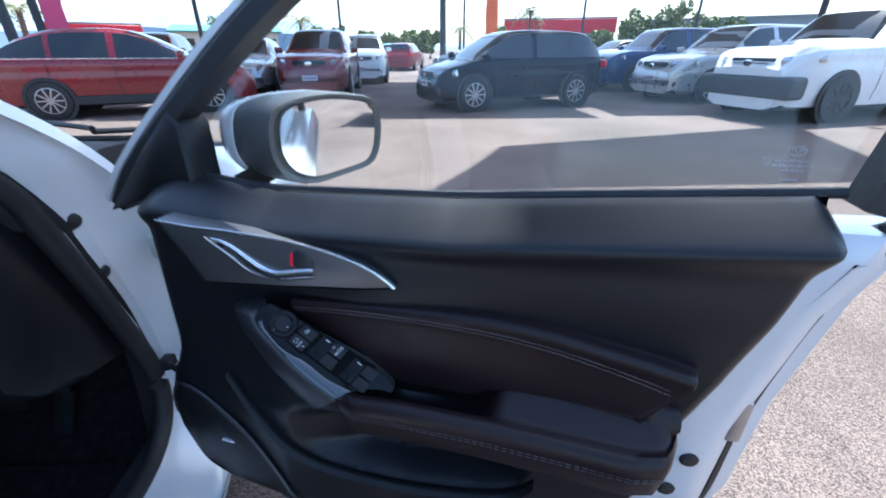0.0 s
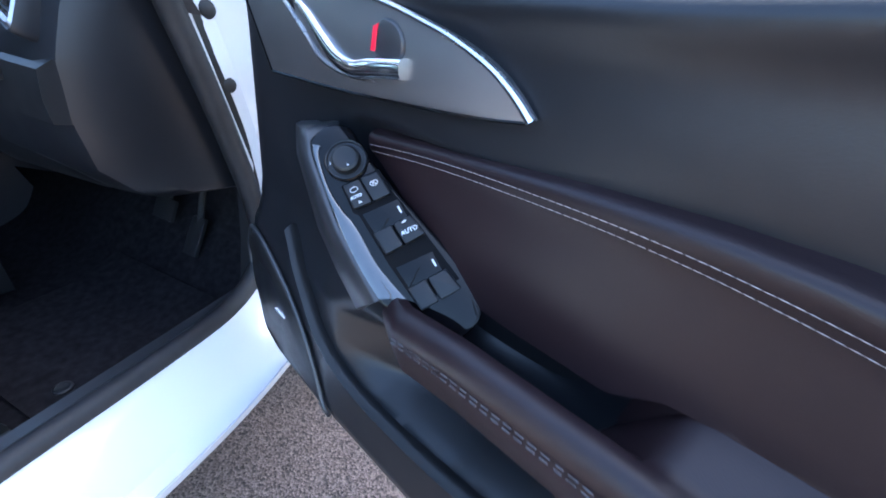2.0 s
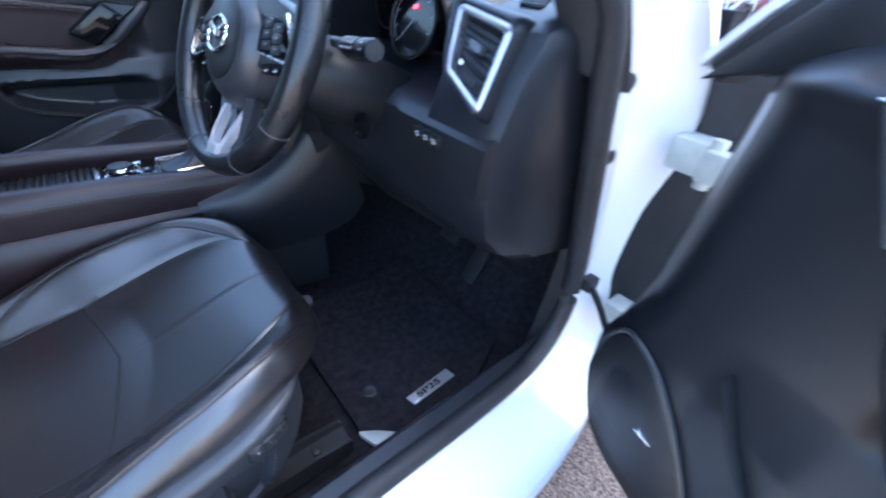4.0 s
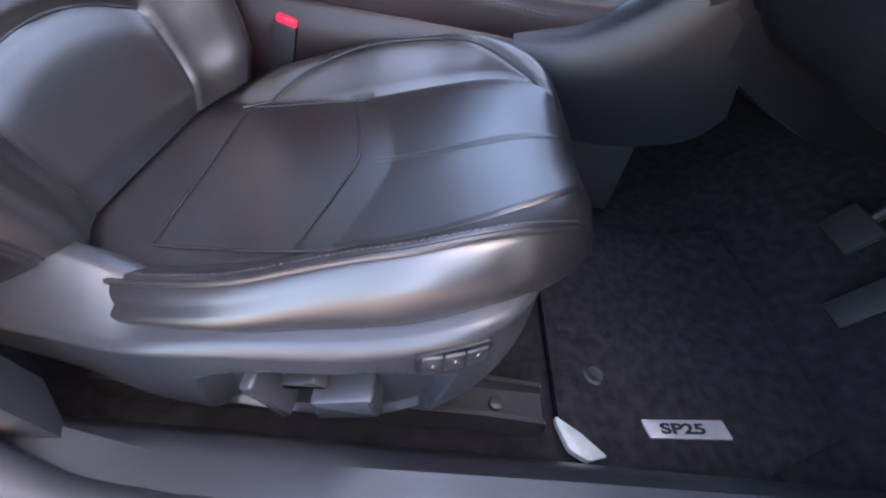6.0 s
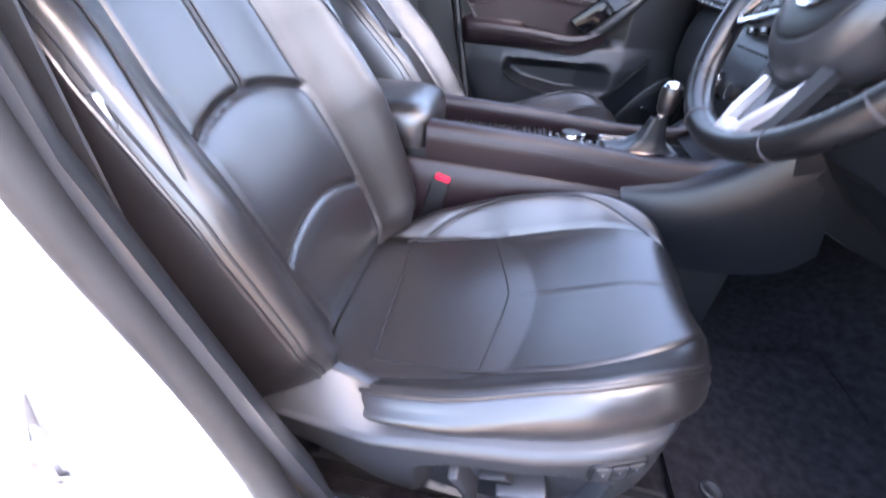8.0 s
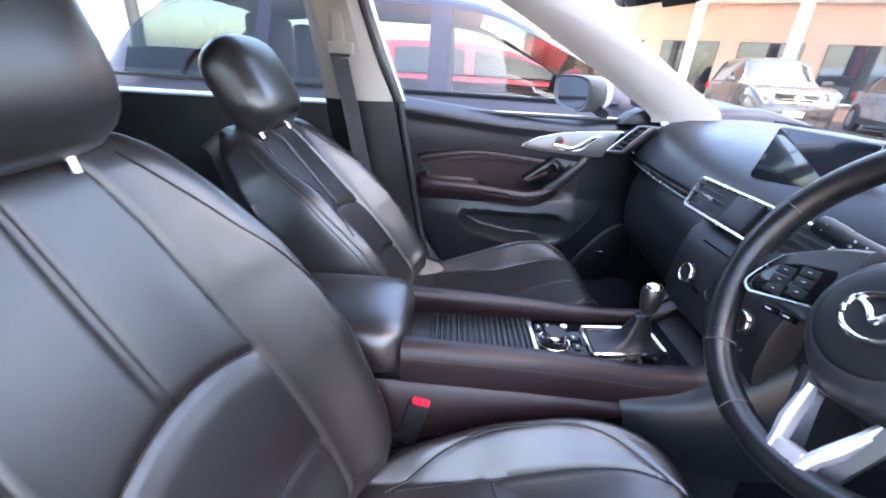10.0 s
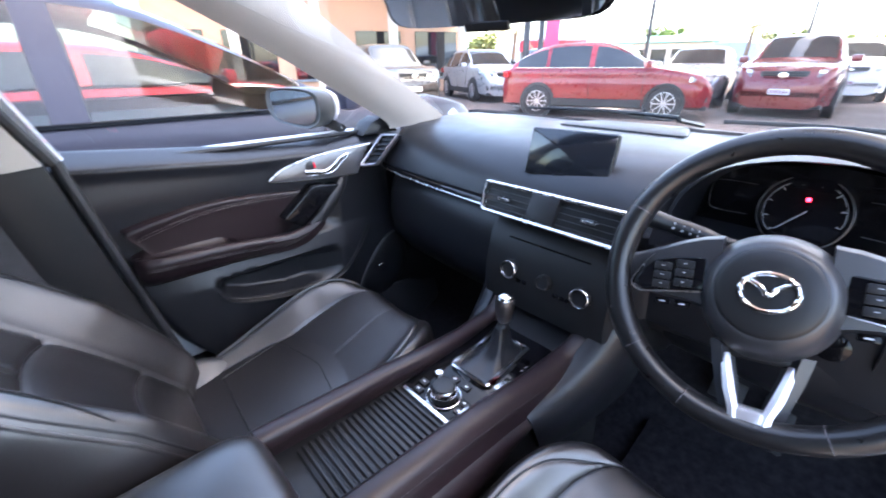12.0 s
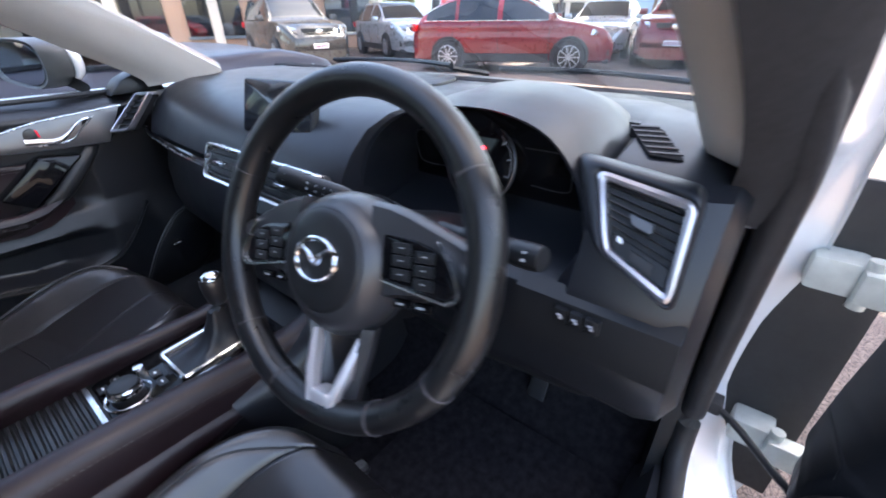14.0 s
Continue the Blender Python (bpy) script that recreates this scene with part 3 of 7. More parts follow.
def door(to, parent, near):
    """The lining of a front door: u along it from the hinges, v towards the cabin, z up."""
    ul = lambda z: lerp(z, [.38, .42, .47, .53, .60, .70, .80, .95, 1.03], [.02, .0, -.035, -.055, -.054, -.014, -.006, .006, .014])
    ur = lambda z: lerp(z, [.38, .45, .53, .62, .69, .75, .83, .92, .97, 1.0, 1.04], [.60, .655, .706, .743, .762, .768, .796, .82, .833, .846, .84])
    zb = lambda u: lerp(u, [-.06, -.03, .05, .18, .30, .5, .62, .70, .8], [.56, .455, .41, .402, .402, .398, .42, .50, .64])
    zt = lambda u: lerp(u, [-.05, .06, .12, .22, .47, .83], [.985, 1.0, .998, .988, 1.0, 1.034])

    def depth(u, z):
        v = 0.0
        v += .006 * math.exp(-((z - .92) / .05) ** 2) * lerp(u, [.3, .5], [0, 1])
        top = zt(u)
        v -= .055 * max(0, 1 - (top - z) / .035) ** 1.6           # rolls over at the window
        v += .012 * math.exp(-((top - .035 - z) / .018) ** 2)
        v += lerp(z, [.40, .46, .66, .73], [.012, .03, .026, .0]) * lerp(u, [.10, .2, .6, .72], [.3, 1, 1, .2])
        if u < .17:                                               # speaker corner swells
            v += .014 * math.exp(-((u - .06) / .06) ** 2 - ((z - .55) / .10) ** 2)
        v -= .055 * lerp(u, [.22, .34, .57, .60], [0, 1, 1, 0]) * lerp(z - lerp(u, [.205, .24, .30, .41, .52, .575, .60], [.60, .575, .562, .566, .588, .612, .64]), [.0, .024], [0, 1]) * lerp(z, [.648, .676], [1, 0])  # door pocket
        v -= .024 * lerp(u, [.2, .26, .42, .5], [0, 1, 1, 0]) * lerp(z, [.72, .75, .845, .865], [0, 1, 1, 0])  # bed of the insert
        v -= (.026 if near and z > .66 else .02) * max(0, 1 - (u - ul(z)) / .05) ** 2
        v -= .03 * max(0, 1 - (ur(z) - u) / .02) ** 2
        v -= .03 * max(0, 1 - (z - zb(u)) / .02) ** 2
        return v

    nu, nz = 130, 110
    front = []
    for j in range(nz + 1):
        row = []
        for i in range(nu + 1):
            a, f = i / nu, j / nz
            u = a * .8
            for _ in range(4):
                z = zb(u) + f * (zt(u) - zb(u))
                u = ul(z) + a * (ur(z) - ul(z))
            row.append((u, depth(u, z), z))
        front.append(row)
    bm = B()
    g = [[bm.verts.new(to(*p)) for p in r] for r in front]
    wrap = lambda i, z: lerp(z, [.58, .70], [.012, .055]) if i == 0 and near else 0.012 * (i == 0)
    k = [[bm.verts.new(to(p[0] - wrap(i, p[2]), lerp(p[0], [-.03, .03], [-.12, -.06]) if i else -.105, p[2])) for i, p in enumerate(r)] for r in front]
    for j in range(nz):
        for i in range(nu):
            bm.faces.new((g[j][i], g[j][i + 1], g[j + 1][i + 1], g[j + 1][i]))
    ring = [(0, i) for i in range(nu)] + [(j, nu) for j in range(nz)] + [(nz, i) for i in range(nu, 0, -1)] + [(j, 0) for j in range(nz, 0, -1)]
    for (a, b), (c, d) in zip(ring, ring[1:] + ring[:1]):
        bm.faces.new((g[a][b], g[c][d], k[c][d], k[a][b]))
    for r in k[1:-1]:
        for v in r[1:-1]:
            bm.verts.remove(v)
    panel = part("door_lining", bm, soft_trim, parent, "black soft-touch door lining", sharp=62)

    # leather insert with a rolled upper edge, deepest beside the switches
    up = lambda u: lerp(u, [.247, .32, .40, .455, .52, .565, .61, .70, .775], [.857, .866, .8745, .8805, .8855, .8855, .882, .868, .853])
    lo = lambda u: lerp(u, [.247, .279, .349, .385, .43, .505, .535, .62, .70, .775], [.836, .816, .775, .750, .752, .758, .778, .790, .786, .780])
    vi = lambda u: lerp(u, [.25, .35, .50, .62, .75], [-.004, .002, .014, .021, .026])

    def pad(u, d):
        """Height of the insert at d below its upper edge."""
        return vi(u) + .0042 * math.exp(-((d - .012) / .011) ** 2) - .016 * math.exp(-(d / .0035) ** 2)
    rows = []
    for u in np.linspace(.247, .775, 60):
        top, low = up(u), lo(u)
        ring = [to(min(u, .752 - .62 * f * (top - low)), pad(u, f * (top - low)), top - f * (top - low)) for f in (0, .012, .025, .045, .07, .10, .14, .18, .23, .30, .40, .55, .72, .88, 1)]
        rows.append(ring + [to(min(u, .70), -.05, low), to(min(u, .752), -.05, top)])
    part("insert", loft(B(), rows), maroon, parent, "dark plum leather insert", sharp=50)
    for off in (.0, .0062):
        line = []
        for u, z in spline([(.250, .842), (.32, .853), (.41, .862), (.507, .867), (.60, .8615), (.67, .8485), (.728, .8335)], 70):
            z -= off
            line.append(to(u, pad(u, up(u) - z) + .0006, z))
        part("stitching", stitches(B(), line, .0042, .0014, .00030), thread, parent, "pale twin stitching")

    # armrest, scooped into a pull handle at its front
    us = np.linspace(.335 if near else .270, .750, 48)
    rings = []
    lipz = lambda u: lerp(u, [.335, .42, .53, .62, .745], [.748, .759, .764, .764, .763]) if near else lerp(u, [.27, .30, .335, .38, .44, .53, .745], [.806, .782, .765, .758, .762, .772, .784])
    outv = lambda u: lerp(u, [.335, .36, .7, .735, .745, .75], [.050, .062, .070, .060, .040, .025]) if near else lerp(u, [.27, .32, .40, .7, .735, .745, .75], [.048, .052, .054, .054, .048, .034, .02])
    thick = lambda u: 1.0 if near else lerp(u, [.27, .34, .45, .75], [.22, .40, .62, .80])
    for u in us:
        cup = max(0, min(1, (.545 - u) / .045))
        top = lerp(u, [.335 if near else .40, .41 if not near else .40, .505, .53, .56, .62, .72, .75], [.730, .748, .757, .785, .806, .812, .800, .790])
        bv = lerp(u, [.335, .505, .56, .75], [-.016, -.010, .012, .018])
        lip, out = lipz(u), outv(u)
        ring = [to(u, -.03, lip - .10 * thick(u)), to(u, out - .030, lip - .092 * thick(u)), to(u, out - .010, lip - .066 * thick(u)), to(u, out + .001, lip - .030 * thick(u)), to(u, out + .004, lip - .014), to(u, out + .001, lip - .003), to(u, out - .007, lip + .003)]
        ring += [to(u, out - .016, lip + .001), to(u, out - .022, lip - .055 * cup + .005 * (1 - cup)), to(u, bv + .006, lip - .062 * cup + .45 * (1 - cup) * (top - lip)), to(u, bv + .004, top - .006), to(u, bv - .004, top), to(u, -.03, top)]
        rings.append(ring)
    part("armrest", loft(B(), rings), maroon, parent, "dark plum padded armrest", sharp=50)
    for dz in (.020, .0245):
        part("stitching", stitches(B(), [to(u, outv(u) + .0042, lipz(u) - dz) for u in np.linspace(.36, .735, 40)]), dark_thread, parent)
    part("pull_cup", plate(B(), rounded([(.383, .748), (.44, .751), (.508, .757), (.506, .715), (.388, .700)], .006), lambda a, b, d: to(a, d, b), -.03, -.003, .002), black_trim, parent, "black pull cup")
    # switch panel: its own frame, facing up, rearwards and into the cabin
    if near:
        o, low, far_ = to(.2135, .034, .847), to(.336, .052, .748), to(.368, .0057, .7675)
        ax = (low - o).normalized()
        ay = far_ - low
        ay = (ay - ax * ay.dot(ax)).normalized()
        az = ax.cross(ay)
        if az.dot(DN) < 0:
            az = -az

        def sp(a, b, h):
            return o + ax * a + ay * b + az * h
        pm = Matrix((ax, ay, az)).transposed().to_4x4()
        if pm.determinant() < 0:
            pm = Matrix((ay, ax, az)).transposed().to_4x4()
        edge = [(.006, -.006), (.0, .012), (.008, .030), (.035, .034), (.060, .0395), (.10, .0505), (.137, .061), (.175, .070), (.195, .069), (.207, .060), (.212, .040), (.205, .026), (.180, .008), (.158, -.006), (.12, -.011), (.088, -.013), (.05, -.012), (.02, -.010)]
        poly = [tuple(p) for p in spline(edge, 60, True)]
        swp = part("switch_panel", plate(B(), poly, sp, -.035, .0025, .003), gloss_black, parent, "gloss black window switch panel")
        # polished strip that widens down the outer edge
        lf = spline([(.012, -.0045), (.022, -.0078), (.05, -.0100), (.089, -.0112), (.125, -.0092), (.157, -.0046)], 26)
        rt = spline([(.016, .0015), (.026, -.0035), (.059, -.0062), (.0956, .0012), (.132, .0050), (.166, .0150)], 26)
        part("bright_strip", loft(B(), [[sp(*a, .0), sp(*a, .0032), sp(*(a * .8 + b * .2), .0040), sp(*(a * .2 + b * .8), .0038), sp(*b, .0030), sp(*b, .0)] for a, b in zip(lf, rt)]), piano, swp, "polished edge strip", sharp=60)
        km = pm.copy()
        km.translation = sp(.0375, .0165, .002)
        kb = part("mirror_knob", lathe(B(), [(.0185, 0), (.0185, .0022), (.0178, .0032), (.0165, .0032), (.0160, .0018), (.0125, .0016), (.0122, .0062), (.0116, .0078), (.0098, .0088), (.0090, .0084), (0, .0082)], km, 40), black_trim, swp, "round mirror adjusting knob")
        part("knob_ring", lathe(B(), [(.0187, .0018), (.0187, .0030), (.0180, .0036), (.0172, .0032)], km, 40), gloss_black, kb)
        part("mark", lathe(B(), [(.0008, .0086), (.0008, .0091), (0, .0091)], km @ Matrix.Translation((.0075, .0, 0)), 8), white_mark, swp)
        bm = B()
        tube(bm, [sp(.0355, .0020, .0042), sp(.0355, .0032, .0042), sp(.0330, .0032, .0042)], .0003, 4)
        part("mark", bm, white_mark, swp)

        def quad(c, h0, h1, rise, bev):
            """A switch cap on four corners (a, b), higher by rise at its far end."""
            a_lo, a_hi = min(q[0] for q in c), max(q[0] for q in c)
            return plate(B(), rounded(c, .0022, 3), lambda a, b, d: sp(a, b, d + (rise * (a - a_lo) / (a_hi - a_lo) if d > h0 else 0)), h0, h1, bev)
        part("switch_bed", plate(B(), rounded([(.0565, .0035), (.0555, .0385), (.0840, .0420), (.0850, .0430), (.1285, .0525), (.1690, .0610), (.1765, .0215), (.1335, .0135), (.0860, .0075), (.0830, .0040)], .0015), sp, .0, .0029, .0004), slot_shade_black, swp)
        for c in ([(.0580, .0050), (.0575, .0198), (.0815, .0222), (.0810, .0062)], [(.0575, .0208), (.0580, .0368), (.0812, .0392), (.0815, .0232)]):
            part("fold_switch", quad(c, .0, .0060, .001, .0012), black_trim, swp)
        for a0, b0 in ((.0860, .0090), (.1385, .0165)):
            sk = lambda a, b: (a0 + a, b0 + b + a * .17)
            part("switch_well", plate(B(), [sk(.001, .001), sk(.001, .0335), sk(.020, .0315), sk(.020, .001)], sp, .0, .0034, .0004), gloss_black, swp)
            part("window_switch", quad([sk(.0205, -.0005), sk(.0195, .0165), sk(.0400, .0155), sk(.0415, -.0010)], .0, .0068, .0025, .0014), black_trim, swp)
            part("window_switch", quad([sk(.0195, .0178), sk(.0185, .0345), sk(.0385, .0360), sk(.0402, .0168)], .0, .0068, .0025, .0014), black_trim, swp)
            part("mark", plate(B(), [sk(.0070, .0290), sk(.0135, .0285), sk(.0135, .0300), sk(.0070, .0305)], sp, .0, .0042, .0002), white_mark, swp)
        for (a0, b0, txt, size, h) in ((.1185, .0330, "AUTO", .0052, .0092), (.0735, .0070, "AUTO", .0036, .0080)):
            cu = bpy.data.curves.new("mark", "FONT")
            cu.body, cu.size, cu.extrude, cu.offset = txt, size, .0001, .0001
            t = new("mark", cu)
            t.data.materials.append(white_mark)
            tm = Matrix((ay, -ax, az)).transposed().to_4x4()
            tm.translation = sp(a0, b0, h)
            t.parent, t.matrix_parent_inverse, t.matrix_basis = swp, Matrix.Identity(4), tm
        bm = B()
        for (a0, b0, h) in ((.0655, .0125, .0072), (.0670, .0300, .0072)):
            tube(bm, [sp(a0 + .0024 * math.cos(q) * (1 if math.cos(q) > 0 else .8), b0 + .0034 * math.sin(q), h) for q in np.linspace(0, 2 * math.pi, 14)], .00030, 4)
        tube(bm, [sp(.0655, .0305, .0073), sp(.0690, .0280, .0073)], .0003, 4)
        tube(bm, [sp(.0655, .0282, .0073), sp(.0690, .0318, .0073)], .0003, 4)
        tube(bm, [sp(.0765, .0125, .0078), sp(.0785, .0145, .0078), sp(.0785, .0120, .0078)], .0005, 4)
        tube(bm, [sp(.1085, .0372, .0086), sp(.1080, .0410, .0086)], .0007, 4)
        part("mark", bm, white_mark, swp)

        # trim beside the switches: a broad grey band that rolls back to the lining
        rings = []
        for f in np.linspace(0, 1, 26):
            a = -.004 + .162 * f
            e = sp(a, lerp(a, [-.004, .02, .088, .158], [-.002, -.0095, -.0125, -.0055]), .0)
            w = lerp(f, [0, .15, .5, .8, 1], [.040, .044, .050, .054, .048])
            dn = lerp(f, [0, .2, .6, 1], [.004, .012, .030, .050])
            rings.append([e - DN * .030 + V(0, 0, .004), e + az * .0028 - ay * .001, e - ay * .004 + az * .0020, e - DU * (w * .35) + DN * .002 - V(0, 0, dn * .30), e - DU * (w * .75) - DN * .004 - V(0, 0, dn * .66), e - DU * w - DN * .016 - V(0, 0, dn), e - DU * (w + .004) - DN * .045 - V(0, 0, dn + .004)])
        part("pull_handle", loft(B(), rings), grey_trim, parent, "dark grey trim beside the switches", sharp=60)
    else:
        rings = []
        for u, z, v, w in spline([(.178, .884, .012, .010), (.200, .868, .030, .013), (.230, .842, .044, .015), (.262, .812, .050, .016), (.295, .783, .052, .015), (.325, .768, .052, .010)], 24):
            rings.append([to(u + w * math.cos(q) * .8 - .004, v - .006 + w * .55 * math.sin(q), z + w * math.cos(q) * .8) for q in np.linspace(0, 2 * math.pi, 12, endpoint=False)])
        part("pull_handle", loft(B(), rings), black_trim, parent, "black pull handle", sharp=60)

    # handle bezel, bright edges, recess and lever
    vb = lambda u: lerp(u, [.09, .145, .20, .30, .41], [.030, .028, .020, .009, .003])
    on = lambda a, b, d: to(a, vb(a) + d, b)
    crest = [tuple(p) for p in spline([(.097, .971), (.16, .966), (.22, .961), (.275, .9545), (.313, .947), (.345, .939), (.374, .928), (.394, .916), (.409, .9035)], 40)]
    under = [tuple(p) for p in spline([(.404, .9005), (.362, .8945), (.29, .8885), (.22, .8855), (.146, .885)], 20)]
    bez = crest + under + [(.130, .913), (.113, .942)]
    part("handle_bezel", plate(B(), bez, on, -.03, .004, .002), dark_satin, parent, "satin dark handle bezel")
    part("bright_edge", tube(B(), [on(a - .0006, b - .0010, .0058) for a, b in crest], [.0014 + .0022 * (k / 39) ** 2 for k in range(40)], 8), satin, parent, "bright trim edge")
    bm = B()
    tube(bm, [on(a, b, .0035) for a, b in ((.097, .971), (.113, .942), (.130, .913), (.146, .885))], .0010, 6)
    tube(bm, [on(a, b, .003) for a, b in under[::-1]], .0013, 6)
    part("lower_edge", bm, gloss_black, parent)
    cupo = [tuple(p) for p in spline([(.171, .951), (.205, .953), (.25, .950), (.285, .944), (.303, .934), (.306, .918), (.300, .9035), (.27, .9005), (.24, .902), (.216, .910), (.195, .927)], 44, True)]
    # not sunk in: a flat black plate gives the shade inside the recess
    part("handle_recess", plate(B(), cupo, on, .0, .0046, .001), slot_shade_black, parent, "flat black plate as shade of the handle recess")
    bm = B()
    tube(bm, [on(a, b, .0045) for a, b in spline([(.1626, .952), (.172, .9435), (.195, .924), (.213, .9075), (.236, .9005), (.265, .8995), (.3004, .9012)], 34)], [.0016 + .0008 * math.sin(math.pi * i / 33) for i in range(34)], 8)
    part("recess_rim", bm, satin, parent, "bright recess rim")
    bm = B()
    pts = spline([(.172, .950, .0), (.185, .9475, .001), (.200, .939, .002), (.217, .925, .003), (.236, .9115, .004), (.256, .9065, .005), (.278, .910, .006), (.3065, .9138, .006)], 44)
    rings = []
    for i_, p in enumerate(pts):
        q = pts[min(i_ + 1, 43)] - pts[max(i_ - 1, 0)]
        n2 = np.array([-q[1], q[0]]) / np.hypot(q[0], q[1])
        hw_ = .0030 + .0042 * min(1, max(0, (i_ - 6) / 28)) ** 1.3
        vv = .0045 + p[2]
        rings.append([on(p[0] + n2[0] * hw_ * e, p[1] + n2[1] * hw_ * e, vv + d) for e, d in ((-1, -.006), (-1, .0), (-.85, .0025), (-.3, .0038), (.4, .0032), (.85, .0018), (1, -.001), (1, -.006))])
    loft(bm, rings)
    part("lever", bm, chrome, parent, "chrome release lever", sharp=50)
    tab = [tuple(p) for p in spline([(.277, .919), (.300, .919), (.3035, .930), (.297, .940), (.284, .943), (.278, .934)], 22, True)]
    part("lock_tab", plate(B(), tab, on, .0, .0085, .002), grey_trim, parent, "grey lock tab")
    part("lock_mark", plate(B(), [(.2735, .921), (.2780, .921), (.2800, .939), (.2760, .937)], on, .0, .0092, .0005), red_plastic, parent, "red unlocked mark")

    # speaker cover and pocket
    spk = rounded([(-.045, .60), (.0, .655), (.06, .64), (.14, .55), (.20, .45), (.17, .424), (.06, .425), (-.02, .47), (-.05, .53)], .03, 4)
    part("speaker_cover", plate(B(), spk, lambda a, b, d: to(a, depth(a, b) + d, b), -.01, .006, .006), black_trim, parent, "black perforated speaker cover")
    part("speaker_badge", plate(B(), [(.072, .551), (.094, .546), (.095, .549), (.073, .554)], lambda a, b, d: to(a, depth(a, b) + d, b), .0, .0072, .0003), satin, parent, "small silver badge")
    bm = B()
    tube(bm, [to(a, depth(a, b) + .0045, b) for a, b in spline([(-.040, .565), (-.030, .612), (.002, .652), (.055, .640), (.10, .600), (.145, .545), (.19, .475), (.205, .452), (.19, .432), (.165, .425)], 44)], .0035, 8)
    part("cover_rim", bm, grey_trim, parent)
    lip = [(.115, .70), (.165, .64), (.205, .60), (.24, .575), (.30, .562), (.41, .566), (.52, .588), (.575, .612), (.60, .64)]
    hi = [(.145, .71), (.20, .675), (.26, .67), (.32, .668), (.36, .666), (.43, .664), (.50, .662), (.55, .66), (.60, .655)]
    rows = []
    for a, b in zip(spline(lip, 30), spline(hi, 30)):
        d0 = depth(a[0], a[1] - .004)
        rows.append([to(a[0], d0 - .02, a[1] - .01), to(a[0], d0 + .012, a[1] - .004), to(a[0], d0 + .016, a[1]), to(a[0], d0 + .010, a[1] + .004), to(a[0], d0 + .004, a[1] + .006)])
    part("pocket_lip", loft(B(), rows), black_trim, parent, sharp=60)


dd = thing("front_door", "white car door, wide open, with black lining", "car door", tuple(open_door(0, -.05, 0)))
door(open_door, dd, True)
# outer skin and shut face of the open door
ed = [(-.02, .36), (.10, .33), (.5, .325), (.70, .34), (.80, .42), (.835, .55), (.842, .72), (.875, .90), (.905, .97), (.90, 1.0), (.86, 1.0), (.2, .96), (.05, .96), (-.02, .94), (-.03, .7), (-.03, .5)]
bm = B()
i1 = inset(ed, .015)
rings = [[open_door(a, -.04, b) for a, b in inset(ed, .03)], [open_door(a, -.045, b) for a, b in i1], [open_door(a, -.055, b) for a, b in ed], [open_door(a, -.085, b) for a, b in ed], [open_door(a + (.02 if a > .6 else 0), -.10, b) for a, b in ed],
         [open_door(a + (.06 if a > .6 else 0), -.112, b) for a, b in ed], [open_door(a + (.06 if a > .6 else 0), -.118, b) for a, b in ed], [open_door(a, -.135, b) for a, b in inset(ed, .03)]]
part("door_skin", loft(B(), rings), white_paint, dd, "white painted door shell", sharp=30)
bm = B()
tube(bm, [open_door(a, -.088, b) for a, b in spline([(.60, .335), (.72, .35), (.815, .43), (.85, .55), (.858, .72), (.888, .90), (.925, 1.0), (.93, 1.05)], 30)], .011, 8)
part("rear_seal", bm, rubber, dd, "black rubber edge seal")
for u, z in ((.80, .665), (.785, .60), (.72, .40), (.80, .52)):
    m = look(open_door(u, -.043, z), open_door(u - .2, -1, z))
    part("plug", lathe(B(), [(.013, -.003), (.013, .003), (.010, .006), (0, .007)], m, 14), rubber, dd)
part("latch", box(B(), (0, 0, 0), (.03, .05, .07), Matrix.Translation(open_door(.838, -.075, .735)) @ pose(0, 0, 0, 0, 0, -17.5), .006), steel, dd, "steel door latch")
# window frame
def frame_bar(pts, w, d, mat, nm, lab=""):
    bm = B()
    rings = []
    P = spline(pts, 26)
    for i, p in enumerate(P):
        q = P[min(i + 1, 25)] - P[max(i - 1, 0)]
        nrm = np.array([-q[1], q[0]]) / np.hypot(q[0], q[1]) * w
        vv = -.07 - .16 * max(0, (p[1] - 1.0)) * .9
        rings.append([open_door(p[0] + nrm[0], vv + d * .3, p[1] + nrm[1]), open_door(p[0] + nrm[0] * .5, vv + d * .5, p[1] + nrm[1] * .5), open_door(p[0] - nrm[0], vv + d * .5, p[1] - nrm[1]), open_door(p[0] - nrm[0], vv - d * .5, p[1] - nrm[1]), open_door(p[0] + nrm[0], vv - d * .5, p[1] + nrm[1])])
    part(nm, loft(bm, rings), mat, dd, lab, sharp=30)
frame_bar([(-.085, .945), (-.02, 1.02), (.09, 1.115), (.21, 1.21), (.36, 1.30), (.6, 1.37), (.85, 1.37), (.94, 1.33), (.93, 1.2), (.905, 1.10), (.885, 1.02)], .015, .04, rubber, "window_frame", "black window frame")
frame_bar([(-.11, .95), (-.045, 1.025), (.065, 1.125), (.185, 1.22), (.34, 1.315), (.6, 1.39), (.86, 1.39), (.965, 1.33), (.955, 1.2), (.93, 1.10), (.908, 1.02)], .006, .03, white_paint, "outer_frame")
part("corner_sail", plate(B(), [(-.095, .935), (.0, .962), (.085, .99), (.075, 1.07), (.055, 1.09), (.0, 1.035)], lambda a, b, d: open_door(a, d - .16 * max(0, b - 1.0), b), -.10, -.045, .006), black_trim, dd, "black mirror sail panel")
bm = B()
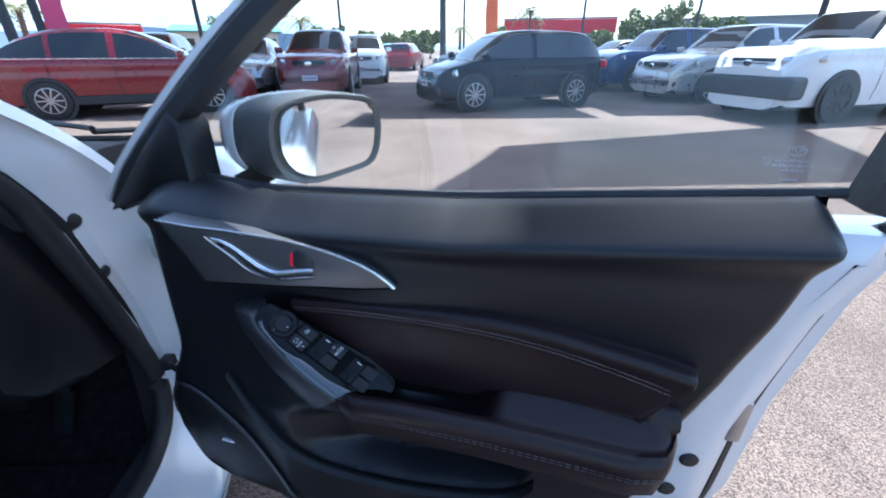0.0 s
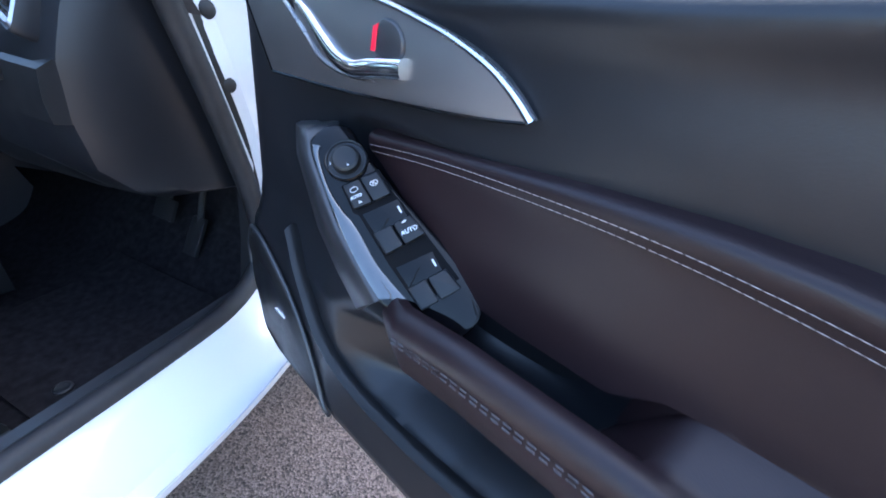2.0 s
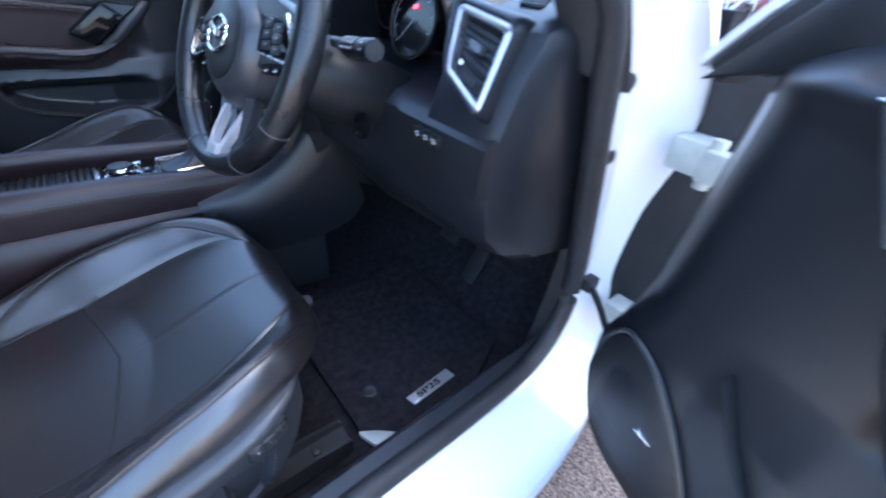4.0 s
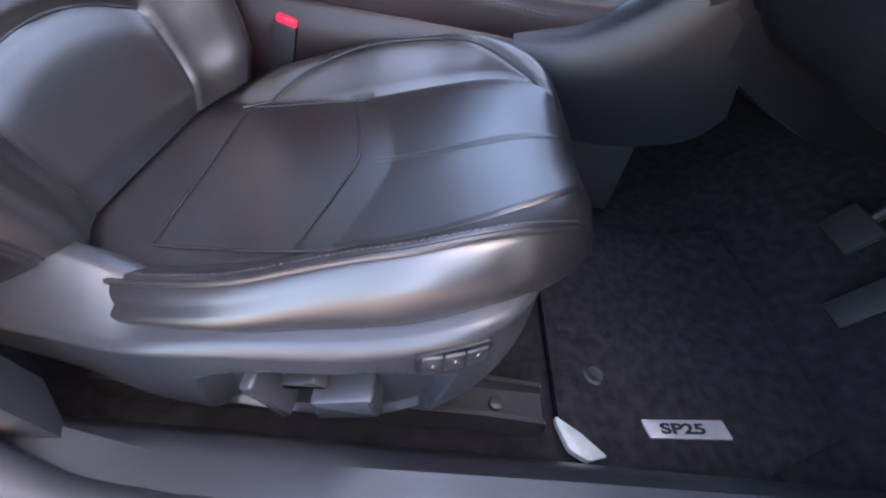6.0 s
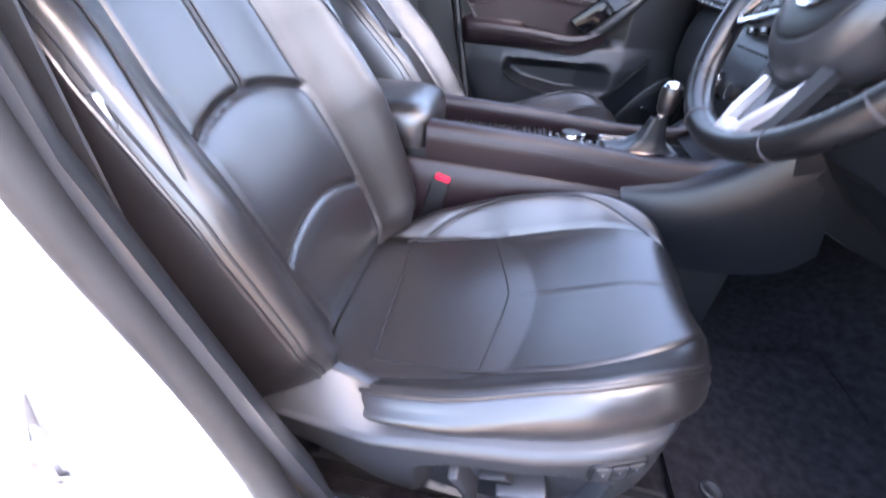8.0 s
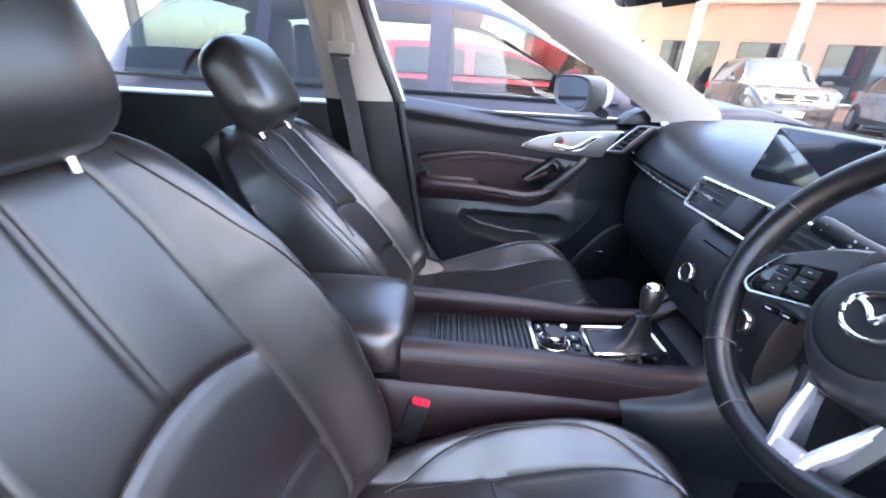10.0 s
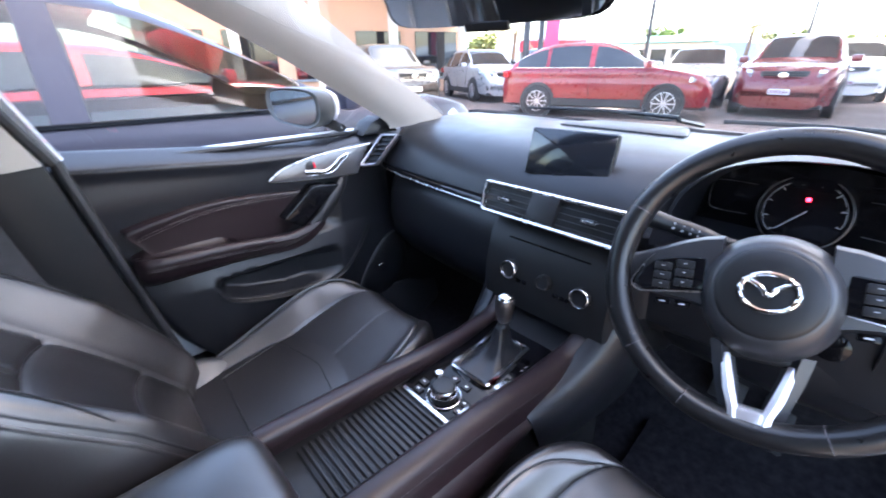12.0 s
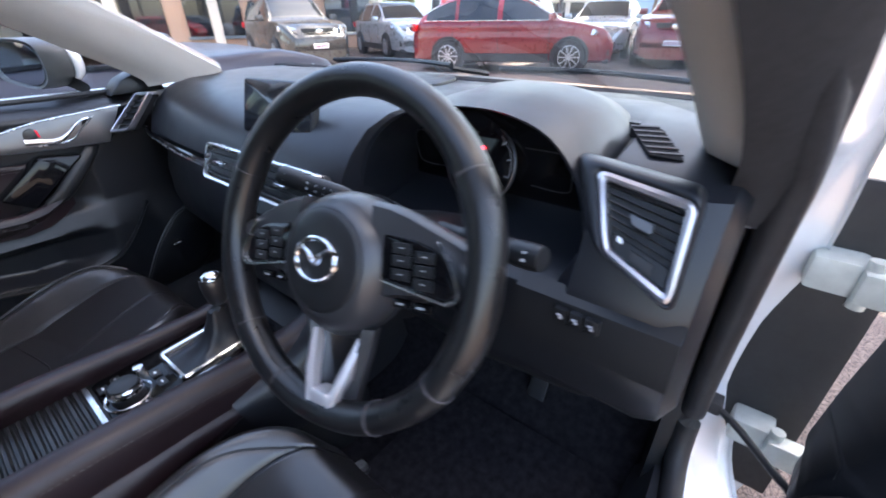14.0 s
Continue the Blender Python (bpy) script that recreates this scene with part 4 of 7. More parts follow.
loft(bm, [[open_door(u, -.085 - .16 * f * .36 * .9, lerp(u, [.05, .2, .86], [.99, .985, 1.02]) + f * (lerp(u, [.05, .09, .21, .36, .6, .86], [1.06, 1.105, 1.20, 1.29, 1.36, 1.36]) - lerp(u, [.05, .2, .86], [.99, .985, 1.02]))) for u in np.linspace(.06, .90, 20)] for f in np.linspace(0, 1, 8)], False, False)
gl = part("window_pane", bm, window_clear, dd, "clear side window")
gl.visible_shadow = False
bm = B()
tube(bm, [open_door(u, -.072, lerp(u, [.05, .2, .47, .86], [1.0, .988, 1.0, 1.036])) for u in np.linspace(.07, .86, 20)], .006, 6)
part("waist_seal", bm, rubber, dd)
# etched marks on the glass
bm = B()
for k, (u0, u1, z) in enumerate(((.803, .835, 1.0575), (.80, .838, 1.0525), (.81, .832, 1.0475), (.812, .83, 1.0375))):
    for j in range(5):
        a0, a1 = u0 + (u1 - u0) * j / 5, u0 + (u1 - u0) * (j + .75) / 5
        plate(bm, [(a0, z), (a1, z), (a1, z + .0018), (a0, z + .0018)], lambda a, b, d: open_door(a, -.098 + d, b), 0, .0008, .0002)
for q0, q1 in ((0, 2 * math.pi),):
    tube(bm, [open_door(.819 + .008 * math.cos(q), -.097, 1.069 + .0045 * math.sin(q)) for q in np.linspace(q0, q1, 20)], .0007, 4)
tube(bm, [open_door(.819 + a, -.097, 1.069 + b) for a, b in ((-.007, .002), (-.002, .001), (0, -.003), (.002, .001), (.007, .002))], .0006, 4)
tube(bm, [open_door(.794 + .004 * math.cos(q), -.097, 1.058 + .004 * math.sin(q)) for q in np.linspace(0, 6.28, 12)], .0005, 4)
part("etched_mark", bm, grey_mark, dd, "etched glass marking")

# passenger door, shut
pd = thing("front_door", "closed white passenger door with plum leather lining", "car door", (-.75, -.2, 0))
door(shut_door, pd, False)
bm = B()
loft(bm, [[V(-.755, y, .955), V(-.80, y, .965), V(-.85, y, .85), V(-.875, y, .60), V(-.87, y, .36), V(-.80, y, .33), V(-.755, y, .40)] for y in np.linspace(.36, -.59, 8)])
part("door_skin", bm, white_paint, pd, "white painted door shell", sharp=50)
part("switch_panel", plate(B(), rounded([(.215, .868), (.345, .765), (.40, .80), (.30, .878)], .01), lambda a, b, d: shut_door(a, d, b), 0, .045, .004), gloss_black, pd)
bm = B()
loft(bm, [[V(-.745 + .12 * f, y0 + (y1 - y0) * g, .962 + .40 * f) for g, y0, y1 in ((q, .30 - .80 * f, -.56 - .10 * f) for q in np.linspace(0, 1, 8))] for f in np.linspace(0, 1, 8)], False, False)
gl = part("window_pane", bm, window_clear, pd, "clear side window")
gl.visible_shadow = False
part("corner_sail", plate(B(), [(.30, .955), (.165, .955), (.20, .99), (.235, 1.005), (.29, .985)], lambda a, b, d: V(d, a, b), -.76, -.69, .006), black_trim, pd)
bm = B()
tube(bm, [V(-.735, y, .962) for y in np.linspace(.28, -.56, 12)], .007, 6)
part("waist_seal", bm, rubber, pd)


def door_mirror(to3, name, label):
    """A door mirror; to3(a, b, d): a outwards, b up, d rearwards from the housing's middle."""
    m = thing(name, label, "door mirror", tuple(to3(0, 0, 0)))
    out = spline([(-.135, .0), (-.12, .055), (-.06, .075), (.03, .078), (.115, .072), (.14, .045), (.138, -.01), (.11, -.058), (.04, -.075), (-.05, -.085), (-.10, -.07), (-.128, -.04)], 40, True)
    rings = [[to3(p[0] * k, p[1] * k, d) for p in out] for k, d in ((.86, .004), (.90, .016), (.97, .018), (1.0, .008), (1.0, -.02), (.96, -.05), (.85, -.075), (.6, -.095), (.2, -.103))]
    part("housing", loft(B(), rings), sunlit_mirror_shell, m, "black mirror housing coloured a sunlit dark grey", sharp=60)
    part("cap", loft(B(), [[to3(p[0] * k, p[1] * k, d) for p in out] for k, d in ((.985, -.046), (.99, -.05), (.975, -.058), (.86, -.08), (.6, -.10), (.2, -.108))]), white_paint, m, "white painted cap")
    part("mirror_glass", loft(B(), [[to3(p[0] * .84 + .006, p[1] * .85, .004) for p in out], [to3(p[0] * .835 + .006, p[1] * .845, .012) for p in out]]), mirror_mat, m, "mirror glass")
    part("foot", loft(B(), [[to3(-.08 + .04 * math.cos(q) - k * .06, -.06 - k * .02 + .02 * math.sin(q), -.04 + .0 * k) for q in np.linspace(0, 2 * math.pi, 12, endpoint=False)] for k in (0, 1)]), black_trim, m)
    return m


MC = V(1.170, .412, 1.043)
MA = radians(42)
mr, mf = V(math.cos(MA), math.sin(MA), 0), V(math.sin(MA), -math.cos(MA), 0)
door_mirror(lambda a, b, d: MC + mr * (a * (.66 if a > 0 else .78)) + V(0, 0, b * .82 - .06 * max(0, a)) + mf * (d if d > 0 else d * 1.2) + mr * (d * .5 if d < 0 and a < 0 else 0), "door_mirror", "black and white door mirror on the open driver's door")
PM = V(-.89, .06, 1.045)
pr = V(-.96, -.28, 0)
door_mirror(lambda a, b, d: PM + pr * a * .9 + V(0, 0, b * .74 - .01) + V(.28, -.96, 0) * d, "door_mirror", "black and white door mirror on the passenger door")

# ---- dashboard ----
dash = thing("dashboard", "black dashboard with chrome-edged vents", "dashboard", (0, .3, .4))
FULL = [(.84, .95), (.72, .985), (.55, .992), (.40, .99), (.30, .985), (.245, .968), (.208, .938), (.184, .905), (.172, .872), (.178, .858), (.205, .850), (.212, .835), (.196, .815), (.182, .77), (.178, .70), (.19, .64), (.24, .58), (.36, .52), (.46, .48), (.62, .46), (.84, .60)]
LOWD = [(.84, .95), (.72, .985), (.55, .992), (.47, .985), (.42, .965), (.40, .94), (.38, .91), (.36, .88), (.33, .86), (.28, .85), (.235, .845), (.21, .83), (.205, .81), (.198, .77), (.21, .70), (.25, .66), (.30, .635), (.38, .62), (.46, .60), (.62, .60), (.84, .66)]
POD = [(.84, .95), (.72, .985), (.52, .995), (.40, .990), (.33, .979), (.285, .970), (.262, .960), (.248, .935), (.228, .90), (.215, .868), (.208, .85), (.205, .84), (.204, .82), (.20, .77), (.21, .70), (.25, .655), (.29, .63), (.36, .615), (.44, .60), (.62, .60), (.84, .66)]
stations = [(-.672, FULL, .05), (-.655, FULL, .015), (-.60, FULL, 0), (-.4, FULL, 0), (-.2, FULL, 0), (0, FULL, 0), (.15, FULL, 0), (.185, FULL, .01), (.20, LOWD, 0), (.37, LOWD, 0), (.54, LOWD, 0), (.56, POD, .0), (.66, POD, .0), (.685, POD, .012), (.70, POD, .05)]
rings = []
for x, prof, back in stations:
    curve = .035 * (x / .66) ** 2
    rings.append([V(x, min(.86, y + back + (curve if prof is FULL else 0) * (1 if y < .5 else -1)), z) for y, z in prof])
part("dash_body", loft(B(), rings), soft_trim, dash, "black soft-touch dash", sharp=32)
# speaker mat and side panels on the top
part("top_mat", plate(B(), rounded([(-.25, .54), (.10, .54), (.06, .68), (-.20, .68)], .03), lambda a, b, d: V(a, b, d), .98, .9965, .003), black_trim, dash)
bm = B()
tube(bm, spline([(-.645, .205, .874), (-.60, .196, .868), (-.40, .176, .863), (-.19, .164, .862)], 24), .006, 8)
part("bright_strip", bm, gloss_black, dash, "gloss strip across the dash")
bm = B()
tube(bm, spline([(-.645, .203, .866), (-.60, .194, .860), (-.40, .174, .855), (-.19, .162, .854)], 24), .0035, 8)
part("chrome_strip", bm, satin, dash)


def vent(parent, poly, to, slats, tab=True, edge=satin, fw=.008):
    """An air vent: frame bar, dark throat, slats."""
    v = part("vent_throat", plate(B(), inset(poly, .002), to, -.03, -.006, .002), rubber, parent, "dark vent throat")
    bm = B()
    outer, inner = poly, inset(poly, fw)
    loft(bm, [[to(*p, -.01) for p in outer], [to(*p, .004) for p in outer], [to(*p, .0065) for p in inset(poly, fw * .35)], [to(*p, .005) for p in inset(poly, fw * .8)], [to(*p, -.008) for p in inner]], True, False)
    part("vent_frame", bm, edge, v, "chrome vent frame")
    for s in slats:
        bm = B()
        (a0, b0), (a1, b1) = s
        loft(bm, [[to(a, b - .0008, .0), to(a, b + .0012, .0), to(a, b + .004, -.014), to(a, b + .001, -.014)] for a, b in ((a0, b0), (a1, b1))])
        part("slat", bm, black_trim, v)
    return v


# centre vents
cv = lambda a, b, d: V(a, .150 - d + (b - .885) * .50, b + d * .4)
poly = rounded([(-.178, .915), (-.166, .852), (.17, .852), (.17, .917)], .012, 4)
v = vent(dash, poly, cv, [((-.165, z), (-.05, z)) for z in (.864, .875, .886, .897, .907)] + [((.022, z), (.16, z)) for z in (.864, .875, .886, .897, .907)])
part("centre_block", box(B(), (0, 0, 0), (.066, .02, .056), Matrix.Translation((-.014, .154, .884)) @ pose(0, 0, 0, -26), .003), black_trim, v)
for x in (-.11, .09):
    part("vent_tab", box(B(), (x, .145, .888), (.03, .012, .005), bevel=.001), satin, v)
# driver's vent: a tapered quadrilateral
q00, q10, q11, q01 = V(.562, .262, .969), V(.655, .256, .956), V(.661, .212, .872), V(.591, .222, .901)
def dv(a, b, d):
    p = (q00 * (1 - a) + q10 * a) * (1 - b) + (q01 * (1 - a) + q11 * a) * b
    return p + V(0, -.93, .35) * (d + .012)
poly = rounded([(-.05, -.05), (1.05, -.05), (1.05, 1.05), (.0, 1.02), (-.05, .78)], .16, 6)
def vent_uv(parent, poly, to, fw):
    v = part("vent_throat", plate(B(), inset(poly, .02), to, -.03, -.008, .002), rubber, parent, "dark vent throat")
    bm = B()
    loft(bm, [[to(*p, -.012) for p in poly], [to(*p, .004) for p in poly], [to(*p, .007) for p in inset(poly, fw * .4)], [to(*p, .005) for p in inset(poly, fw * .85)], [to(*p, -.01) for p in inset(poly, fw)]], True, False)
    part("vent_frame", bm, vent_silver, v, "satin silver vent frame")
    return v
v = vent_uv(dash, poly, dv, .12)
# the smooth barrel in which it sits
grow = lambda k, l, r_, t, b: [(.5 + (a - .5) * (1 + k * (l if a < .5 else r_)), .5 + (c - .5) * (1 + k * (t if c < .5 else b))) for a, c in poly]
part("vent_barrel", loft(B(), [[dv(a, c, d) for a, c in grow(k, .62, .10, .36, .16)] for k, d in ((0, -.012), (.0, .001), (.10, .0045), (.30, .0055), (.55, .002), (.80, -.008), (1.0, -.026), (1.1, -.055), (1.12, -.09))], True, False), soft_trim, dash, "black rounded vent surround", sharp=60)
for b in (.10, .20, .30, .40, .50, .60):
    bm = B()
    a0 = .06 if b < .55 else .12
    loft(bm, [[dv(a, b - .012, -.002), dv(a, b + .012, -.001), dv(a, b + .05, -.014), dv(a, b + .03, -.015)] for a in (a0, .95)])
    part("slat", bm, black_trim, v)
part("vent_tab", plate(B(), rounded([(.36, .34), (.66, .34), (.64, .46), (.40, .46)], .03), dv, -.004, .006, .003), dark_satin, v)
part("lower_plate", plate(B(), rounded([(.10, .70), (.93, .70), (.92, .92), (.14, .92)], .05), dv, -.01, .0, .003), black_trim, v)
part("thumbwheel", plate(B(), rounded([(.40, .75), (.74, .75), (.72, .86), (.42, .86)], .02), dv, -.004, .004, .003), rubber, v)
part("mark", plate(B(), rounded([(.20, .69), (.28, .69), (.28, .76), (.20, .76)], .01), dv, .0, .0012, .0003), white_mark, v)
# passenger's side vent
r00, r10, r11, r01 = V(-.672, .215, .955), V(-.590, .222, .962), V(-.612, .165, .882), V(-.660, .130, .876)
def pv(a, b, d):
    return (r00 * (1 - a) + r10 * a) * (1 - b) + (r01 * (1 - a) + r11 * a) * b + V(.45, -.85, .25) * d
v = vent_uv(dash, rounded([(.1, -.05), (1.05, -.05), (.9, 1.05), (.0, 1.05)], .12, 4), pv, .09)
for b in (.18, .34, .5, .66, .82):
    bm = B()
    loft(bm, [[pv(a, b - .015, -.002), pv(a, b + .015, -.001), pv(a, b + .05, -.012), pv(a, b + .03, -.014)] for a in (.12, .9)])
    part("slat", bm, black_trim, v)
# demister grille on the driver's corner
def demist(a, b, d):
    return V(.540, .402, .9935) * (1 - a) + V(.590, .322, .9805) * a + V(.038, .012, .0) * b + V(0, -.16, .987) * d
# no slots are cut; this raised black plate imitates the shade between slats
g = part("demister_grille", plate(B(), rounded([(0, .05), (1, 0), (1.1, .85), (.1, 1)], .1), demist, -.012, .0006, .0004), slot_shade_black, dash, "demister grille, its slot shade given by a black plate")
for k in range(6):
    a = .03 + k * .175
    bm = B()
    loft(bm, [[demist(a, b, .0), demist(a + .045, b, .0), demist(a + .05, b, .0018), demist(a + .01, b, .0022)] for b in (.06, .92)])
    part("slat", bm, soft_trim, g)

# instrument hood and cluster
def arch(scale, y, top):
    return spline([(.372 + (x - .372) * scale, y + dy, .86 + (z - .86) * top) for x, dy, z in ((.178, .0, .845), (.186, .01, .90), (.205, .02, .955), (.25, .03, .995), (.31, .035, 1.015), (.372, .04, 1.022), (.44, .035, 1.02), (.50, .03, 1.0), (.545, .02, .955), (.566, .01, .90), (.574, 0, .845))], 40)
rings = [arch(.90, .36, .90), arch(.93, .27, .945), arch(.965, .225, .985), arch(1.0, .222, 1.0), arch(1.015, .235, 1.01), arch(1.02, .30, 1.05), arch(1.02, .40, 1.07), arch(1.02, .47, .98), arch(1.03, .52, .80)]
part("instrument_hood", loft(B(), [[Vector(p) for p in r] for r in rings], False, False), soft_trim, dash, "black instrument hood", sharp=40)
cl = part("instrument_panel", plate(B(), rounded([(.20, .86), (.545, .86), (.52, .99), (.372, 1.01), (.225, .985)], .02), lambda a, b, d: V(a, .342 - d - (b - .93) * .25, b), -.05, .0, .002), gloss_black, dash, "black instrument panel")
gm = Matrix.Translation((.361, .322, .929)) @ Euler((radians(90 - 14), 0, 0)).to_matrix().to_4x4()
part("dial", lathe(B(), [(.058, -.02), (.058, .004), (.057, .005), (.056, .004), (.055, -.002), (0, -.002)], gm, 48), gloss_black, cl)
part("dial_ring", lathe(B(), [(.0605, .0), (.0605, .0056), (.0595, .0062), (.0588, .004)], gm, 48), dark_satin, cl, "satin dial ring")
bm = B()
for k in range(9):
    q = radians(225 - k * 30)
    tube(bm, [gm @ V(.045 * math.cos(q), .045 * math.sin(q), .001), gm @ V(.0505 * math.cos(q), .0505 * math.sin(q), .001)], .0007, 4)
tube(bm, [gm @ V(.052 * math.cos(q), .052 * math.sin(q), .001) for q in np.linspace(radians(-15), radians(225), 40)], .0004, 4)
part("dial_mark", bm, grey_mark, cl)
bm = B()
tube(bm, [gm @ V(.004, .004, .003), gm @ V(-.029, -.033, .003)], [.0010, .0005], 4)
part("needle", bm, grey_mark, cl)
part("warning_lamp", lathe(B(), [(.0032, .0015), (.0032, .0028), (0, .003)], gm @ Matrix.Translation((.001, .0225, 0)), 10), red_glow, cl, "red warning lamp")
for sx in (-1, 1):
    bm = B()
    tube(bm, [V(.361 + sx * a, .336 - (b - .93) * .25, b) for a, b in spline([(.070, .962), (.12, .962), (.135, .954), (.138, .925), (.130, .904), (.076, .904)], 20)], .0006, 4)
    part("display_edge", bm, dark_satin, cl)

# screen on the dash
sm = Matrix.Translation((-.016, .229, .984)) @ Euler((radians(-17), 0, radians(7))).to_matrix().to_4x4()
scr = part("touch_screen", box(B(), (0, .008, 0), (.184, .016, .098), sm, .005, 3), black_trim, dash, "dark tablet-like touch screen")
part("screen_glass", plate(B(), rounded([(-.0895, -.0465), (.0895, -.0465), (.0895, .0465), (-.0895, .0465)], .005), lambda a, b, d: sm @ V(a, -d, b), .0, .0022, .001), screen_glass, scr)
bm = B()
lathe(bm, [(.135, .0), (.13, .012), (.115, .02), (.09, .022), (0, .022)], Matrix.Translation((-.012, .292, .930)) @ Matrix.Diagonal((1.05, .55, 1, 1)), 40)
part("screen_plinth", bm, soft_trim, dash)
for sx in (-1, 1):
    bm = B()
    tube(bm, spline([(-.012 + sx * .10, .235, .935), (-.012 + sx * .135, .245, .945), (-.012 + sx * .145, .275, .965), (-.012 + sx * .13, .31, .978)], 14), .0025, 6)
    part("plinth_seam", bm, black_trim, dash)

# climate panel
cp = part("climate_panel", loft(B(), [[V(-.15, y, z), V(-.145, y - .012, z), V(.155, y - .012, z), V(.16, y, z), V(.16, y + .08, z), V(-.15, y + .08, z)] for y, z in ((.19, .835), (.165, .81), (.148, .74), (.145, .68), (.155, .64))]), black_trim, dash, "black climate control panel")
for x in (-.072, .017, .102):
    m = Matrix.Translation((x, .137, .736)) @ Euler((radians(90 - 8), 0, 0)).to_matrix().to_4x4()
    r = .021 if x != .017 else .017
    k = part("climate_knob", lathe(B(), [(r, -.012), (r, .010), (r * .93, .014), (r * .80, .015), (r * .74, .013), (0, .013)], m, 28), black_trim, cp, "round climate knob")
    if x != .017:
        part("knob_ring", lathe(B(), [(r * 1.03, .008), (r * 1.03, .0135), (r * .95, .0158), (r * .84, .0162), (r * .80, .0145)], m, 28), chrome, k, "chrome ring")
for x in (-.05, -.035, .045, .06, .075):
    part("climate_button", box(B(), (x, .135, .715), (.012, .008, .008), bevel=.002), gloss_black, cp)
part("stack_gloss", box(B(), (.005, .157, .795), (.20, .012, .022), bevel=.003), gloss_black, cp)

# lower driver's panel: buttons and knee bolster
bm = B()
loft(bm, [[V(x, y, z) for y, z in ((.215, .845), (.195, .835), (.19, .80), (.192, .77), (.215, .765), (.25, .80))] for x in (.50, .53, .60, .665, .685)])
bp = part("button_panel", bm, black_trim, dash)
for x in (.563, .581, .599):
    part("dash_button", box(B(), (x, .1905, .820), (.0165, .008, .020), bevel=.002), black_trim, bp)
    bm = B()
    box(bm, (x - .001, .1860, .8225), (.0055, .003, .0014))
    box(bm, (x + .001, .1860, .8190), (.004, .003, .0018))
    part("mark", bm, grey_mark, bp)
bm = B()
loft(bm, [[V(x, y + .02 * abs(x - .42) / .2 + .5 * e, z + e * (1 if z < .72 else .3)) for y, z in ((.205, .765), (.20, .74), (.20, .72), (.206, .695), (.215, .67), (.232, .648), (.255, .63), (.30, .612), (.38, .60), (.40, .66), (.3, .76))] for x, e in [(q, .12 * max(0, (q - .58) / .11) ** 2.2 + .03 * max(0, (.24 - q) / .04) ** 2) for q in list(np.linspace(.20, .69, 30))]])
part("knee_panel", bm, soft_trim, dash, "black knee panel")
part("chrome_clip", box(B(), (.60, .352, .607), (.02, .006, .006), bevel=.002), chrome, dash)
# pedals and footrest
for x, y, z, w, h in ((.33, .50, .42, .07, .055), (.44, .49, .38, .045, .10)):
    p = thing("pedal", "black rubber-faced metal pedal", "pedal", (x, y + .1, .5))
    part("pad", box(B(), (0, 0, 0), (w, .012, h), Matrix.Translation((x, y, z)) @ pose(0, 0, 0, -30), .004), rubber, p)
    part("arm", tube(B(), [(x, y + .01, z), (x, y + .05, z + .12), (x, y + .12, .60)], .008, 8), steel_dark, p)

# ---- steering wheel ----
sw = thing("steering_wheel", "black leather steering wheel with silver spokes", "steering wheel", (.383, .03, .915))
# its plane leans back by 24 degrees and faces in by 4; the wheel is turned by 9
wheel_frame = Matrix.Rotation(radians(3.7), 3, "Z") @ Matrix.Rotation(radians(90 - 24.3), 3, "X") @ Matrix.Rotation(radians(9), 3, "Z")
SC, SX, SY, SN = V(.3793, .0290, .9180), wheel_frame.col[0].copy(), wheel_frame.col[1].copy(), wheel_frame.col[2].copy()
def S(a, b, d=0.0):
    return SC + SX * a + SY * b + SN * d
R = .1686
bm = B()
rings = []
for i in range(72):
    q = 2 * math.pi * i / 72
    rad = SX * math.cos(q) + SY * math.sin(q)
    fat = 1 + .12 * math.exp(-((abs(math.sin(q - .0)) - .35) / .2) ** 2) * (1 if abs(math.cos(q)) > .5 else 0)
    rings.append([SC + rad * (R + .0155 * fat * math.cos(p)) + SN * (.0185 * math.sin(p)) for p in np.linspace(0, 2 * math.pi, 14, endpoint=False)])
part("rim", loft(bm, rings, True, False, True), rim_leather, sw, "worn black leather rim")
for q0, q1 in ((140, 215), (-35, 40), (222, 250), (290, 318)):
    line = [SC + (SX * math.cos(radians(q)) + SY * math.sin(radians(q))) * (R - .0145) + SN * .004 for q in np.linspace(q0, q1, 40)]
    part("stitching", stitches(B(), line, .003, .0025, .0006), dark_thread, sw)
for q in (152, 28, 218, 322, 246, 294):
    rad = SX * math.cos(radians(q)) + SY * math.sin(radians(q))
    part("rim_seam", tube(B(), [SC + rad * (R + .0163 * math.cos(p)) + SN * (.0192 * math.sin(p)) for p in np.linspace(0, 2 * math.pi, 16, endpoint=False)], .0008, 4, True), dark_thread, sw)
# hub: a round padded face on a deeper body
hp = [(math.cos(q), math.sin(q)) for q in np.linspace(0, 2 * math.pi, 56, endpoint=False)]
bm = B()
loft(bm, [[S(a * r, -.010 + b * r * (1 if b > 0 else 1 + dn), d) for a, b in hp] for r, dn, d in ((.060, .05, -.060), (.070, .10, -.040), (.0715, .13, -.020), (.069, .13, -.004), (.0625, .08, .010), (.0555, .02, .018), (.0525, .0, .0195))])
part("hub_body", bm, grey_trim, sw, "dark satin hub body", sharp=60)
bm = B()
loft(bm, [[S(a * r, -.010 + b * r, d) for a, b in hp] for r, d in ((.0522, .012), (.0522, .0185), (.0510, .0205), (.047, .0222), (.036, .0240), (.018, .0252), (.002, .0255))])
hubp = part("airbag_cover", bm, black_trim, sw, "black airbag cover", sharp=60)
